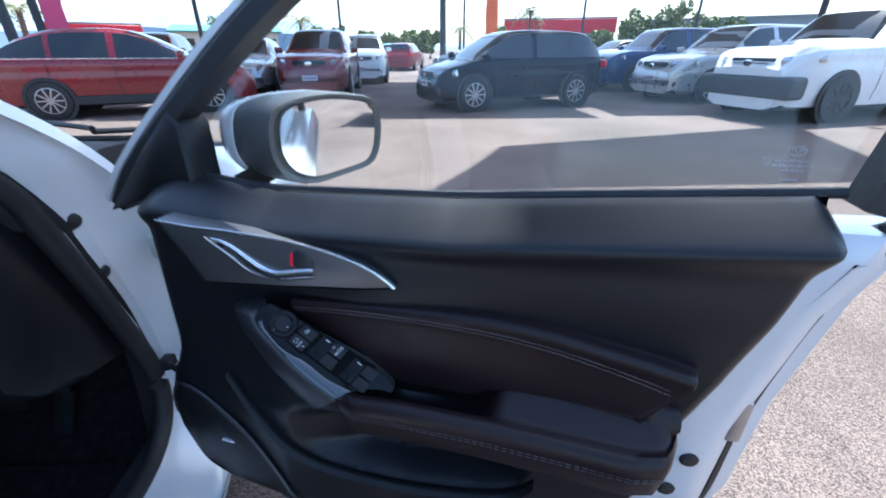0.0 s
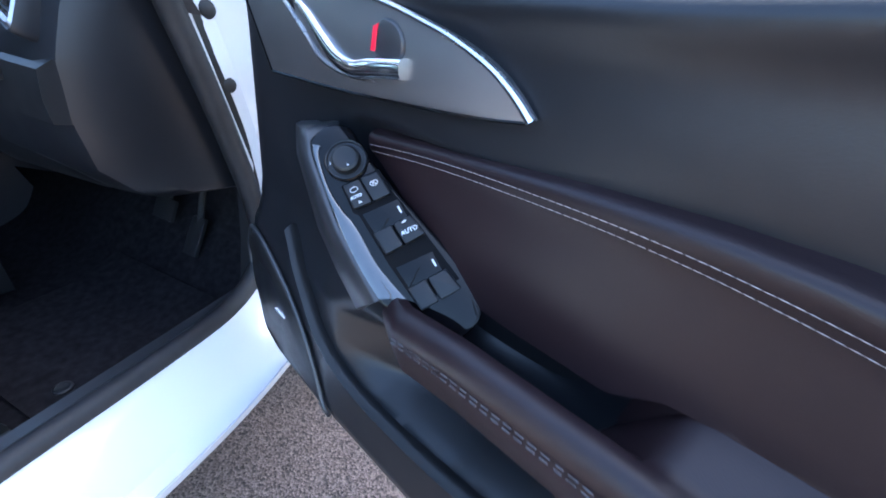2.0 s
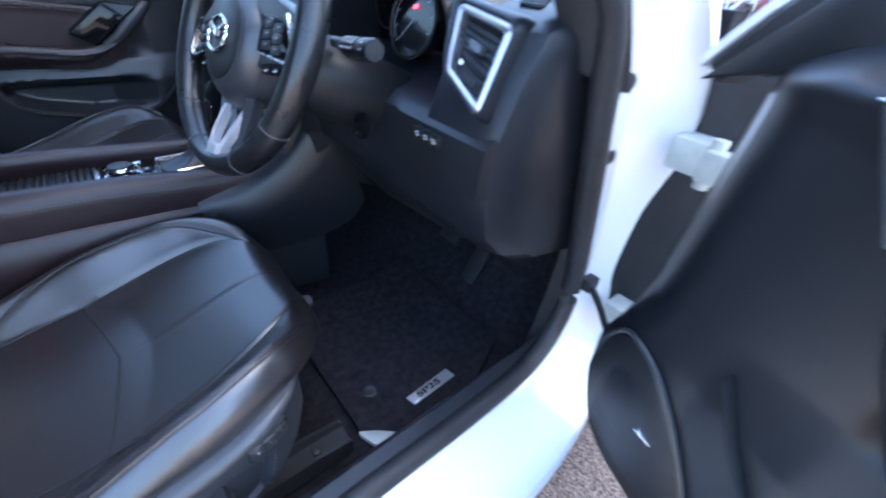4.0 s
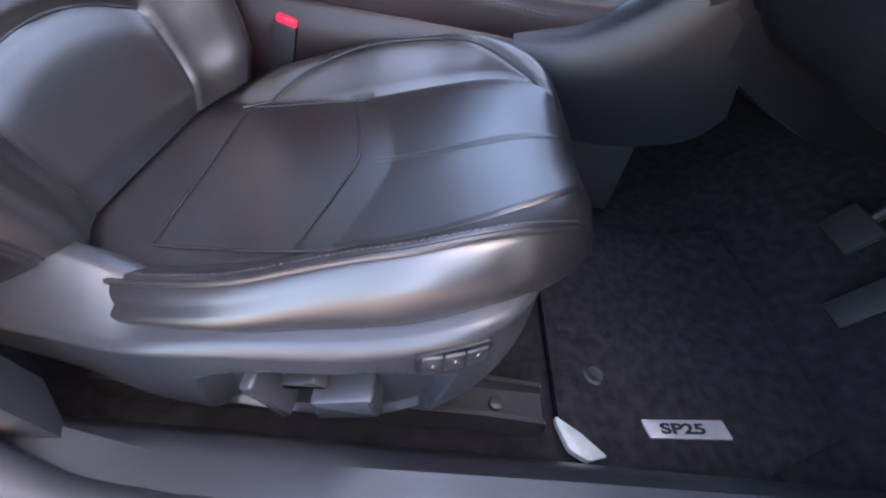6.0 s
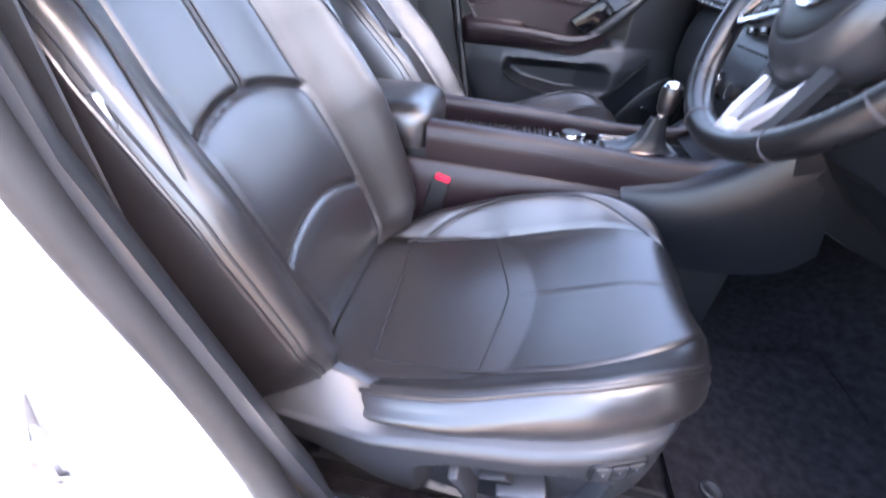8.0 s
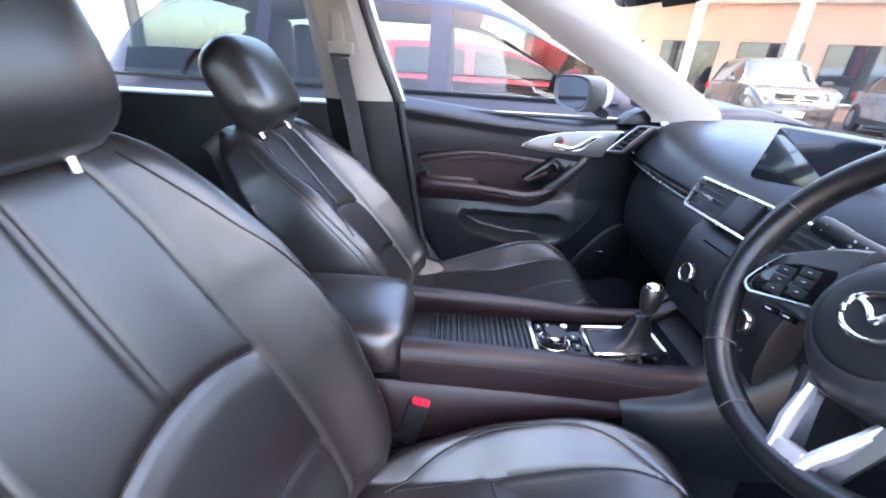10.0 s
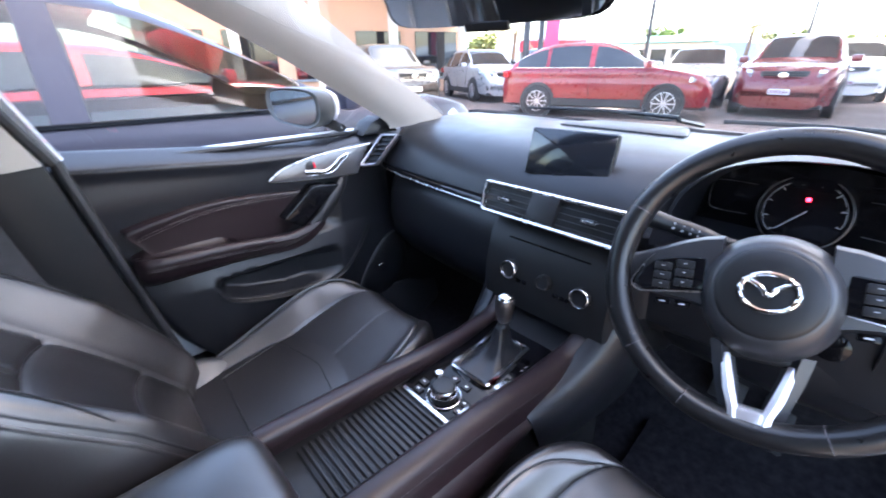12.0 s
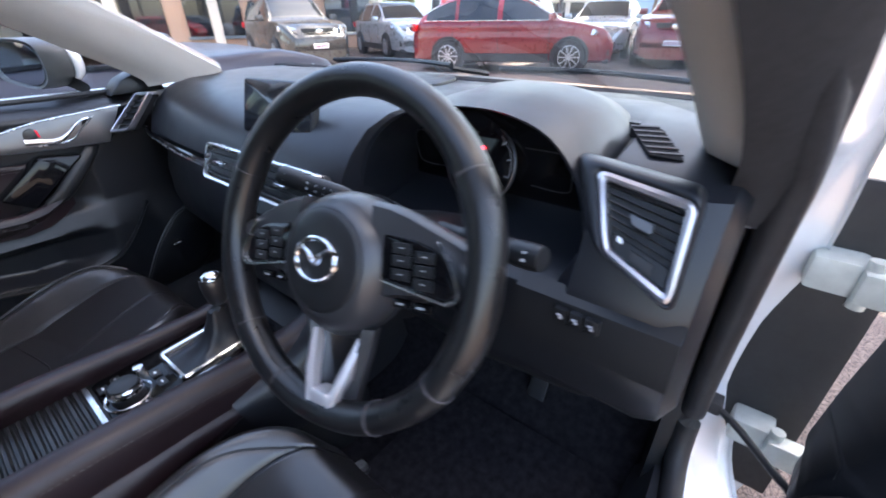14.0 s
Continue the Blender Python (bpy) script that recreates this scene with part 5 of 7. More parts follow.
# emblem: an oval ring with a winged V, drawn as plain shapes
bm = B()
tube(bm, [S(.0262 * math.cos(q), -.009 + .0212 * math.sin(q), .0270) for q in np.linspace(0, 2 * math.pi, 44, endpoint=False)], .0027, 8, True)
tube(bm, [S(a, b, .0270) for a, b in spline([(-.0250, .0035), (-.0165, .0015), (-.0075, -.0040), (0, -.0125), (.0075, -.0040), (.0165, .0015), (.0250, .0035)], 30)], [.0016 + .0016 * math.sin(math.pi * i / 29) for i in range(30)], 8)
part("emblem", bm, chrome, hubp, "chrome oval emblem")
bm = B()
lathe(bm, [(.028, -.09), (.05, -.09), (.06, -.06), (.062, -.05), (0, -.05)], Matrix.Translation(SC) @ Matrix((SX, SY, SN)).transposed().to_4x4(), 28)
part("hub_back", bm, black_trim, sw)
WM = Matrix((SX, SY, SN)).transposed().to_4x4()
for s in (-1, 1):
    # side spokes: a broad blade whose crest runs from the hub to the rim, with the switch pod below it
    bm = B()
    loft(bm, [[S(s * a, b1, d - .020), S(s * a, b1 + .001, d - .004), S(s * a, b1 - .004, d + .003), S(s * a, b1 - .014, d + .003), S(s * a, (b0 + b1) / 2, d), S(s * a, b0, d - .003), S(s * a, b0 - .004, d - .014)] for a, b0, b1, d in ((.050, -.040, .052, .004), (.070, -.034, .049, .003), (.090, -.031, .043, .002), (.11, -.030, .035, .0), (.13, -.028, .027, -.002), (.147, -.022, .020, -.003), (.160, -.016, .018, -.003))])
    sp = part("spoke", bm, grey_trim, sw, "dark satin side spoke", sharp=50)
    pod = [(s * .062, -.0195), (s * .10, -.024), (s * .134, -.0290), (s * .1445, -.0205), (s * .136, -.002), (s * .122, .0135), (s * .100, .020), (s * .064, .024)]
    part("switch_pod", plate(B(), rounded(pod, .005), S, -.012, .0052, .002), gloss_black, sp)
    edge = spline([(s * .066, -.0205), (s * .10, -.0255), (s * .128, -.0298), (s * .138, -.0300), (s * .1475, -.0208), (s * .141, -.004), (s * .131, .0125), (s * .124, .0215)], 34)
    rings = []
    for i, p in enumerate(edge):
        q = edge[min(i + 1, 33)] - edge[max(i - 1, 0)]
        nn = np.array([-q[1], q[0]]) / np.hypot(*q) * (.0006 + .0016 * math.sin(math.pi * min(1, (i + 2) / 30)))
        rings.append([S(p[0] + nn[0], p[1] + nn[1], .002), S(p[0] + nn[0] * .6, p[1] + nn[1] * .6, .0066), S(p[0] - nn[0] * .6, p[1] - nn[1] * .6, .0066), S(p[0] - nn[0], p[1] - nn[1], .002)])
    part("bright_edge", loft(B(), rings), satin, sp, "satin silver spoke edge")
    for a, b in ((.087, .0115), (.087, .000), (.087, -.0125), (.112, .006), (.112, -.006), (.112, -.018)):
        part("wheel_button", box(B(), (0, 0, 0), (.021, .0105, .003), Matrix.Translation(S(s * a, b, .0050)) @ WM, .0015), black_trim, sp)
        bm = B()
        box(bm, (0, 0, 0), (.0040, .0009, .0005), Matrix.Translation(S(s * a, b + .0006, .0067)) @ WM)
        part("mark", bm, grey_mark, sp)
    for a in (.085, .108):
        part("lower_button", box(B(), (0, 0, 0), (.018, .008, .008), Matrix.Translation(S(s * a, -.040, -.004)) @ WM, .002), gloss_black, sp)
        part("mark", box(B(), (0, 0, 0), (.007, .0018, .0006), Matrix.Translation(S(s * a, -.040, .0002)) @ WM), grey_mark, sp)
    # lower spoke: one leg of the silver V, dark on its outer flank
    bm = B()
    loft(bm, [[S(s * a, b, d - .010), S(s * (a + w), b - .001, d - .010), S(s * (a + w), b - .001, d + .001), S(s * (a + w * .5), b, d + .0035), S(s * a, b, d + .001)] for a, b, w, d in ((.0278, -.088, .0088, -.010), (.0235, -.105, .0100, -.004), (.0170, -.127, .0120, .004), (.0110, -.146, .0105, .009), (.0070, -.164, .0115, .011))])
    part("lower_spoke", bm, silver_paint, sw, "satin silver lower spoke")
    bm = B()
    loft(bm, [[S(s * a, b, -.004), S(s * (a + .012), b, -.010), S(s * (a + .008), b, -.024), S(s * (a - .012), b, -.020)] for a, b in ((.038, -.075), (.032, -.105), (.024, -.135), (.018, -.160))])
    part("spoke_flank", bm, grey_trim, sw)
part("lower_bridge", plate(B(), rounded([(-.0125, -.1440), (.0125, -.1440), (.0178, -.1655), (-.0178, -.1655)], .004), S, -.008, .0125, .003), silver_paint, sw, "satin silver bridge")
part("hub_foot", plate(B(), rounded([(-.036, -.066), (.036, -.066), (.030, -.092), (-.030, -.092)], .008), S, -.03, -.012, .004), black_trim, sw)
# column and stalks, which do not turn with the wheel
CX, CY, CN = V(1, 0, 0), V(0, math.sin(radians(24)), math.cos(radians(24))), V(0, -math.cos(radians(24)), math.sin(radians(24)))
CM = Matrix((CX, CY, CN)).transposed().to_4x4()
bm = B()
loft(bm, [[SC + CN * -d + CX * (w * math.cos(q)) + CY * (h * math.sin(q) - .01) for q in np.linspace(0, 2 * math.pi, 24, endpoint=False)] for d, w, h in ((.07, .05, .05), (.10, .062, .058), (.18, .066, .062), (.32, .062, .06))])
col = whole("steering_column", bm, black_trim, "black steering column shroud below the instruments", "steering column")
for tip in (V(.200, .088, .945), V(.562, .120, .928)):
    root = V(.379 + (.05 if tip.x > .38 else -.05), .138, .915)
    pts = [Vector(p) for p in spline([tuple(root), tuple(root.lerp(tip, .45) + V(0, 0, -.002)), tuple(tip)], 16)]
    rr = [.0075, .0075, .0075, .0075, .008, .0095, .012, .013, .013, .013, .0125, .0122, .0135, .0135, .0135, .012]
    st = part("stalk", tube(B(), pts, rr, 14), black_trim, col, "black control stalk")
    bm = B()
    for k in (7, 8, 9, 10, 13):
        for dz in (-.004, .003):
            box(bm, (0, 0, 0), (.0042, .0028, .0008), Matrix.Translation(pts[k] + CN * .0128 + CY * dz) @ CM)
    part("mark", bm, grey_mark, st)
    part("stalk_ring", tube(B(), [pts[11] + (CN * math.cos(q) + CY * math.sin(q)) * .0126 for q in np.linspace(0, 2 * math.pi, 18, endpoint=False)], .0010, 6, True), rubber, st)
part("ignition_ring", lathe(B(), [(.020, 0), (.020, .006), (.016, .008), (0, .008)], Matrix.Translation((.452, .165, .80)) @ Euler((radians(80), 0, 0)).to_matrix().to_4x4(), 20), gloss_black, col)

# ---- centre console ----
con = thing("centre_console", "black centre console with plum leather sides", "console", (0, -.2, .26))
def tz(y):
    return lerp(y, [-.8, -.40, -.19, .07, .16], [.60, .598, .597, .602, .63])
def hw(y):
    return lerp(y, [-.8, -.4, -.1, .1, .2], [.105, .100, .098, .105, .125])
bm = B()
loft(bm, [[V(-hw(y) - .02, y, .26), V(-hw(y) - .012, y, .50), V(-hw(y) + .008, y, tz(y) - .004), V(hw(y) - .008, y, tz(y) - .004), V(hw(y) + .012, y, .50), V(hw(y) + .02, y, .26)] for y in (-.80, -.6, -.42, -.3, -.19, -.08, .0, .08, .16, .22)])
part("console_body", bm, black_trim, con)
for s in (-1, 1):
    # padded rail
    rings = []
    for y in np.linspace(-.44, .15, 26):
        x = s * hw(y)
        top = lerp(y, [-.44, -.2, .0, .10, .15], [.652, .640, .622, .626, .65])
        rings.append([V(x - s * .022, y, top - .03), V(x - s * .024, y, top - .006), V(x - s * .016, y, top), V(x + s * .004, y, top - .001), V(x + s * .016, y, top - .010), V(x + s * .020, y, top - .035), V(x + s * .018, y, top - .075), V(x, y, top - .08)])
    part("padded_rail", loft(B(), rings), maroon, con, "plum leather padded rail", sharp=60)
    line = [V(s * (hw(y) + .0185), y, lerp(y, [-.44, -.2, .0, .10, .15], [.652, .640, .622, .626, .65]) - .024) for y in np.linspace(-.43, .02, 40)]
    part("stitching", stitches(B(), line, .005, .003, .0006), dark_thread, con)
    rings = []
    for y in np.linspace(-.52, .02, 20):
        x = s * (hw(y) + .016)
        b = lerp(y, [-.52, -.2, .02], [.42, .47, .54])
        t = lerp(y, [-.52, -.2, .02], [.58, .565, .556])
        rings.append([V(x, y, t), V(x + s * .010, y, t - .008), V(x + s * .014, y, (t + b) / 2), V(x + s * .010, y, b + .01), V(x, y, b)])
    part("side_pad", loft(B(), rings), maroon, con, "plum leather knee pad", sharp=60)
    # wing that sweeps up from the console to the dash
    rings = []
    for p in spline([(.118, -.04, .565, .40), (.135, .06, .585, .40), (.155, .14, .64, .42), (.17, .20, .72, .45), (.18, .23, .80, .50)], 16):
        x, y, t, lo = p
        rings.append([V(s * (x - .03), y, t + .01), V(s * (x - .005), y - .004, t + .006), V(s * (x + .012), y, t - .015), V(s * (x + .022), y + .02, t - .08), V(s * (x + .0), y + .09, lo), V(s * (x - .04), y + .08, lo)])
    part("console_wing", loft(B(), rings), soft_trim, con, sharp=60)
# armrest lid
ao = rounded([(-.112, -.43), (.126, -.43), (.126, -.80), (-.112, -.80)], .055, 8)
rings = [[V(.007 + (a - .007) * (1 - d), -.615 + (b + .615) * (1 - d * .6), z) for a, b in ao] for d, z in ((.04, .595), (.01, .612), (.0, .628), (.015, .645), (.05, .659), (.11, .669), (.20, .676), (.35, .681), (.60, .684), (.95, .685))]
part("armrest_lid", loft(B(), rings), leather, con, "black leather armrest lid", sharp=60)
# ribbed roller shutter
sh = part("shutter", box(B(), (.0, -.29, .594), (.145, .205, .012), bevel=.003), black_trim, con, "ribbed black roller shutter")
for k in range(17):
    y = -.385 + k * .0115
    part("rib", loft(B(), [[V(x, y, .600), V(x, y + .0025, .6045), V(x, y + .0065, .6045), V(x, y + .009, .600)] for x in (-.070, .070)]), black_trim, sh)
part("shutter_grip", box(B(), (.0, -.184, .604), (.125, .008, .007), bevel=.002), satin, con, "chrome shutter grip")
# control plate
cpl = part("control_plate", plate(B(), rounded([(-.075, -.176), (.078, -.176), (.088, .0), (.096, .10), (-.085, .10), (-.080, .0)], .01), lambda a, b, d: V(a, b, tz(b) + d), -.02, .0, .002), gloss_black, con, "gloss black control plate")
km = Matrix.Translation((.004, -.143, .598))
kb = part("rotary_knob", lathe(B(), [(.024, 0), (.024, .020), (.0235, .022), (.022, .0225), (.0215, .026), (.020, .0285), (.0185, .029), (0, .0285)], km, 36), black_trim, cpl, "rotary control knob")
part("knob_ring", lathe(B(), [(.0245, .014), (.0248, .020), (.0235, .0232), (.0215, .0262), (.0215, .0235)], km, 36), chrome, kb, "knurled chrome ring")
part("base_ring", lathe(B(), [(.0335, 0), (.0335, .004), (.032, .005), (.030, .004), (.030, 0)], km, 36), satin, kb)
k2 = Matrix.Translation((-.042, -.112, .598))
part("volume_knob", lathe(B(), [(.0085, 0), (.0085, .010), (.0075, .012), (.006, .0125), (0, .012)], k2, 20), chrome, cpl, "small chrome volume knob")
for x, y in ((-.048, -.145), (-.042, -.165), (.044, -.13), (.050, -.15), (-.012, -.098), (.018, -.098)):
    b = part("console_button", box(B(), (x, y, .6005), (.018, .014, .005), bevel=.0018), black_trim, cpl)
    part("mark", box(B(), (x, y, .6033), (.006, .003, .0006)), white_mark, cpl)
pb = part("parking_brake_button", box(B(), (.064, -.145, .602), (.020, .026, .010), bevel=.003), satin, cpl, "silver parking brake switch")
part("hold_button", box(B(), (.066, -.045, .603), (.022, .040, .007), bevel=.003), satin, cpl, "silver drive selection switch")
bm = B()
for dx, dy in ((0, .010), (0, 0), (0, -.010)):
    box(bm, (.066 + dx, -.045 + dy, .607), (.012, .0015, .0008))
part("mark", bm, rubber, cpl)
# selector gate, gaiter and lever
gp = [(-.048, -.080), (.050, -.078), (.036, .078), (-.058, .072)]
go = rounded(gp, .012, 4)
bm = B()
loft(bm, [[V(a, b, z) for a, b in pl] for pl, z in ((go, .596), (go, .608), (inset(go, .003), .6105), (inset(go, .008), .6095), (inset(go, .009), .598))], True, False)
part("gate_frame", bm, chrome, cpl, "chrome selector frame")
part("gate_floor", plate(B(), inset(go, .008), lambda a, b, d: V(a, b, .598 + d), 0, .002, .0005), black_trim, cpl)
bm = B()
rings = []
for k, z in ((1, .600), (.80, .605), (.54, .615), (.35, .632), (.26, .653), (.20, .672)):
    c = V(-.005, .03 * (1 - k) + .0, 0)
    rings.append([V(a * k * .86, b * k * .86 + .03 * (1 - k), z + .003 * math.sin(6 * math.atan2(b, a))) for a, b in [tuple(p) for p in spline(gp, 28, True)]])
part("gaiter", loft(B(), rings), soft_trim, con, "black leather gaiter")
lev = part("selector_lever", tube(B(), [(-.004, .024, .655), (-.003, .027, .695)], .0075, 12), chrome, con, "chrome selector lever")
part("lever_knob", lathe(B(), [(.010, -.035), (.0145, -.028), (.017, -.012), (.0185, .004), (.0175, .016), (.013, .024), (.006, .027), (0, .0275)], Matrix.Translation((-.002, .030, .715)) @ Matrix.Diagonal((1, 1.15, 1, 1)), 24), leather, lev, "black leather knob")
part("knob_cap", lathe(B(), [(.0165, .015), (.016, .019), (.012, .0255), (.006, .0282), (0, .0286)], Matrix.Translation((-.002, .030, .715)) @ Matrix.Diagonal((1, 1.15, 1, 1)), 24), chrome, lev)
bm = B()
for k, y in enumerate((.055, .040, .025, .010)):
    for x in (.062, .072):
        tube(bm, [V(x - .002, y, tz(y) + .0015), V(x + .002, y + .004, tz(y) + .0015), V(x - .002, y + .004, tz(y) + .0015)], .0006, 4)
part("gate_marks", bm, white_mark, cpl, "white gear position marks")

# ---- seats ----
def seam(parent, pts, r=.0016, mat=None, name="seam"):
    """A sewn joint: a thin dark bead lying in its groove."""
    return part(name, tube(B(), pts, r, 6), mat or rubber, parent)


def seat(x0, flip, name, label, power, recline=25.5, ahead=0.0):
    """A front seat; flip +1: the outer side is towards +x."""
    st = thing(name, label, "car seat", (x0, -.25, .26))
    X = lambda a: x0 + flip * a

    @functools.lru_cache(None)
    def arc_s(y):
        """Course of the piping over the inner bolster."""
        return -lerp(y, [-.46, -.42, -.36, -.28, -.18, -.10, -.05, -.01], [.64, .70, .78, .83, .835, .80, .73, .64])

    def vee(s):
        return -.240 - .034 * (abs(s) / .64) ** 1.2

    def lerp(x, xs, ys, w=.022):
        return float(np.mean(np.interp(np.array([-1, -.6, -.25, .0, .25, .6, 1]) * w + x, xs, ys)))

    @functools.lru_cache(None)
    def cush(y):
        base = lerp(y, [-.48, -.36, -.26, -.15, -.06, -.01, .01, .025, .035], [.402, .434, .466, .505, .540, .550, .545, .525, .49])
        bol = lerp(y, [-.48, -.40, -.25, -.12, -.04, .0, .03], [.03, .048, .052, .040, .020, .008, .0])
        wid = lerp(y, [-.48, -.43, -.30, -.15, -.08, -.03, .0, .02, .035], [.215, .238, .255, .250, .232, .202, .168, .14, .10])
        low = lerp(y, [-.48, -.387, -.37, -.284, -.185, -.12, -.084, -.03, .0, .035], [.425, .436, .440, .455, .470, .482, .488, .490, .480, .465])
        return base, bol, wid, low

    @functools.lru_cache(None)
    def ridge(y):
        return lerp(y, [-.48, -.40, -.35, -.29, -.24, -.195, -.15, -.11, -.08, -.05, .0, .02, .035], [.452, .468, .482, .503, .524, .542, .556, .566, .570, .566, .540, .515, .48])

    def cush_top(s, y):
        base, bol, wid, low = cush(y)
        a = abs(s)
        z = base - .008 * math.cos(min(1, a / .62) * math.pi / 2)
        if s > 0:                                                 # outer bolster: rises to the piping, then turns over
            k = min(1, max(0, (a - .60) / .30))
            z += (ridge(y) - z) * k * k * (3 - 2 * k)
            z -= .013 * max(0, (a - .92) / .08) ** 1.6
        else:
            z += bol * 1.45 * math.exp(-((a - .84) / .15) ** 2) - .03 * max(0, (a - .90) / .10) ** 2
        z -= .008 * math.exp(-((a - .645) / .012) ** 2) * (1 if y > -.42 else .3)
        if a < .645:
            z -= .009 * math.exp(-((y - vee(s)) / .007) ** 2) + .005 * math.exp(-((y - vee(s) + .012) / .022) ** 2)
            z -= .0012 * math.exp(-(s / .016) ** 2) * (1 if y > vee(s) else 0)
            z -= .009 * math.exp(-((y + .432 - .010 * s) / .007) ** 2) + .004 * math.exp(-((y + .440 - .010 * s) / .02) ** 2)
        if s < 0:
            z -= .004 * math.exp(-((s - arc_s(y)) / .013) ** 2)
        else:
            z -= .005 * math.exp(-((a - .900) / .012) ** 2)
        return V(X(s * wid * (1 - .02 * max(0, (a - .9) / .1))), y, max(z, low + .012))

    def cush_ring(y):
        base, bol, wid, low = cush(y)
        ring = [cush_top(-1 + 2 * i / 120, y) for i in range(121)]
        zr, zl = ring[120].z, ring[0].z
        for g in np.linspace(0, 1, 9)[1:]:
            q = radians(52 - 122 * g)
            ring.append(V(X(wid * .98 + .030 * (math.cos(q) - math.cos(radians(52)))), y, zr + (low - zr) * (math.sin(radians(52)) - math.sin(q)) / (math.sin(radians(52)) + math.sin(radians(70)))))
        ring += [V(X(wid * .82), y, low - .006), V(X(-wid * .9), y, low - .006)]
        for g in np.linspace(1, 0, 9)[:-1]:
            ring.append(V(X(-wid * (.98 + .055 * math.sin(g * math.pi * .85))), y, zl + (low - zl) * g))
        return ring
    ys = list(np.linspace(-.54, -.02, 135)) + [-.014, -.007, .0, .006, .011, .016, .020, .024, .028, .031, .034, .036]
    cu_ = part("cushion", loft(B(), [cush_ring(y) for y in ys]), leather, st, "black leather seat cushion", sharp=60)
    up = V(0, 0, .0016)
    seam(cu_, [cush_top(s, vee(s)) + up for s in np.linspace(-.64, .64, 40)])
    seam(cu_, [cush_top(s, -.432 + .010 * s) + up for s in np.linspace(-.64, .64, 30)], .002)
    for s in (-.645, .645):
        seam(cu_, [cush_top(s, y) + up for y in np.linspace(-.43, .0, 50)])
    seam(cu_, [cush_top(arc_s(y), y) + up for y in np.linspace(-.45, -.012, 60)], .002)
    # raised piping along the outer edge, with its stitching
    part("piping", tube(B(), [cush_top(.925, y) + V(0, 0, .0012) for y in np.linspace(-.44, -.012, 60)], .0032, 8), leather, cu_)
    seam(cu_, [cush_top(.900, y) + up for y in np.linspace(-.44, .0, 60)], .0018)
    part("stitching", stitches(B(), [cush_top(.872, y) + V(0, 0, .0005) for y in np.linspace(-.43, -.01, 60)], .0035, .0025, .0006), dark_thread, cu_)
    for s in (-.02, .02):
        part("stitching", stitches(B(), [cush_top(s, y) + V(0, 0, .001) for y in np.linspace(-.22, .0, 30)], .003, .002, .0005), dark_thread, cu_)

    rec = radians(recline)
    bu, bn = V(0, -math.sin(rec), math.cos(rec)), V(0, math.cos(rec), math.sin(rec))
    bo = V(x0, -.490, .45)

    def back_pt(a, h, d):
        return bo + V(flip * a, 0, 0) + bu * h + bn * d

    def edge_s(f):
        return .495 - .06 * max(0, f - .5)

    @functools.lru_cache(None)
    def back_dims(h):
        f = h / .65
        return (lerp(f, [0, .1, .35, .6, .8, .93, 1], [.235, .262, .270, .264, .243, .205, .15]), lerp(f, [0, .15, .4, .65, .85, 1], [.065, .085, .10, .08, .035, .0]), lerp(f, [0, .04, .9, .97, 1], [-.02, .0, .0, -.012, -.035]))

    def arcs(s):
        return (.346 - .046 * (s / .6) ** 2, .166 - .046 * (s / .6) ** 2)

    def back_top(s, h):
        f = h / .65
        wid, bol, tip = back_dims(h)
        lum = .010 * math.exp(-((f - .30) / .18) ** 2)
        a = abs(s)
        d = lum * math.cos(min(1, a) * math.pi / 2) + tip
        d += bol * math.exp(-((a - .82) / .21) ** 2) * (.76 if s > 0 else .92)
        d -= .07 * max(0, (a - .88) / .12) ** 2
        d -= .006 * math.exp(-((a - edge_s(f)) / .011) ** 2)
        d -= .005 * math.exp(-((a - .895) / .012) ** 2)
        if a < .50:
            for hc, dep in zip(arcs(s), (.008, .007)):
                d -= dep * .8 * math.exp(-((h - hc) / .0055) ** 2) + .003 * math.exp(-((h - hc + .010) / .016) ** 2)
            if h > arcs(s)[0]:
                d -= .005 * math.exp(-(s / .03) ** 2)
        return back_pt(s * wid, h, d), wid

    def back_ring(h):
        f = h / .65
        ring = [back_top(-1 + 2 * i / 120, h)[0] for i in range(121)]
        wid = back_top(0, h)[1]
        dep = lerp(f, [0, .5, 1], [-.12, -.115, -.085])
        ring += [back_pt(wid * 1.02, h, dep * .45), back_pt(wid * .93, h, dep * .9), back_pt(wid * .6, h, dep), back_pt(-wid * .6, h, dep), back_pt(-wid * .93, h, dep * .9), back_pt(-wid * 1.02, h, dep * .45)]
        return ring
    hs = list(np.linspace(0, .595, 120)) + [.601, .608, .616, .622, .627, .632, .636, .640, .644, .647, .65]
    bk_ = part("backrest", loft(B(), [back_ring(h) for h in hs]), leather, st, "black leather backrest", sharp=60)
    out_ = bn * .0016
    for k in (0, 1):
        seam(bk_, [back_top(s, arcs(s)[k])[0] + out_ for s in np.linspace(-.49, .49, 36)])
    for s in (1, -1):
        seam(bk_, [back_top(s * edge_s(h / .65), h)[0] + out_ for h in np.linspace(.03, .60, 60)])
        seam(bk_, [back_top(s * .895, h)[0] + out_ for h in np.linspace(.02, .60, 60)], .0018)
        part("piping", tube(B(), [back_top(s * .92, h)[0] + bn * .001 for h in np.linspace(.02, .58, 60)], .003, 8), leather, bk_)
        seam(bk_, [back_top(s * lerp(h, [.30, .38, .48, .60], [.88, .80, .73, .66]), h)[0] + out_ for h in np.linspace(.30, .60, 30)], .0014)
        seam(bk_, [back_top(s * .022, h)[0] + out_ for h in np.linspace(.352, .61, 30)], .0012)
    # headrest on two posts
    rings = []
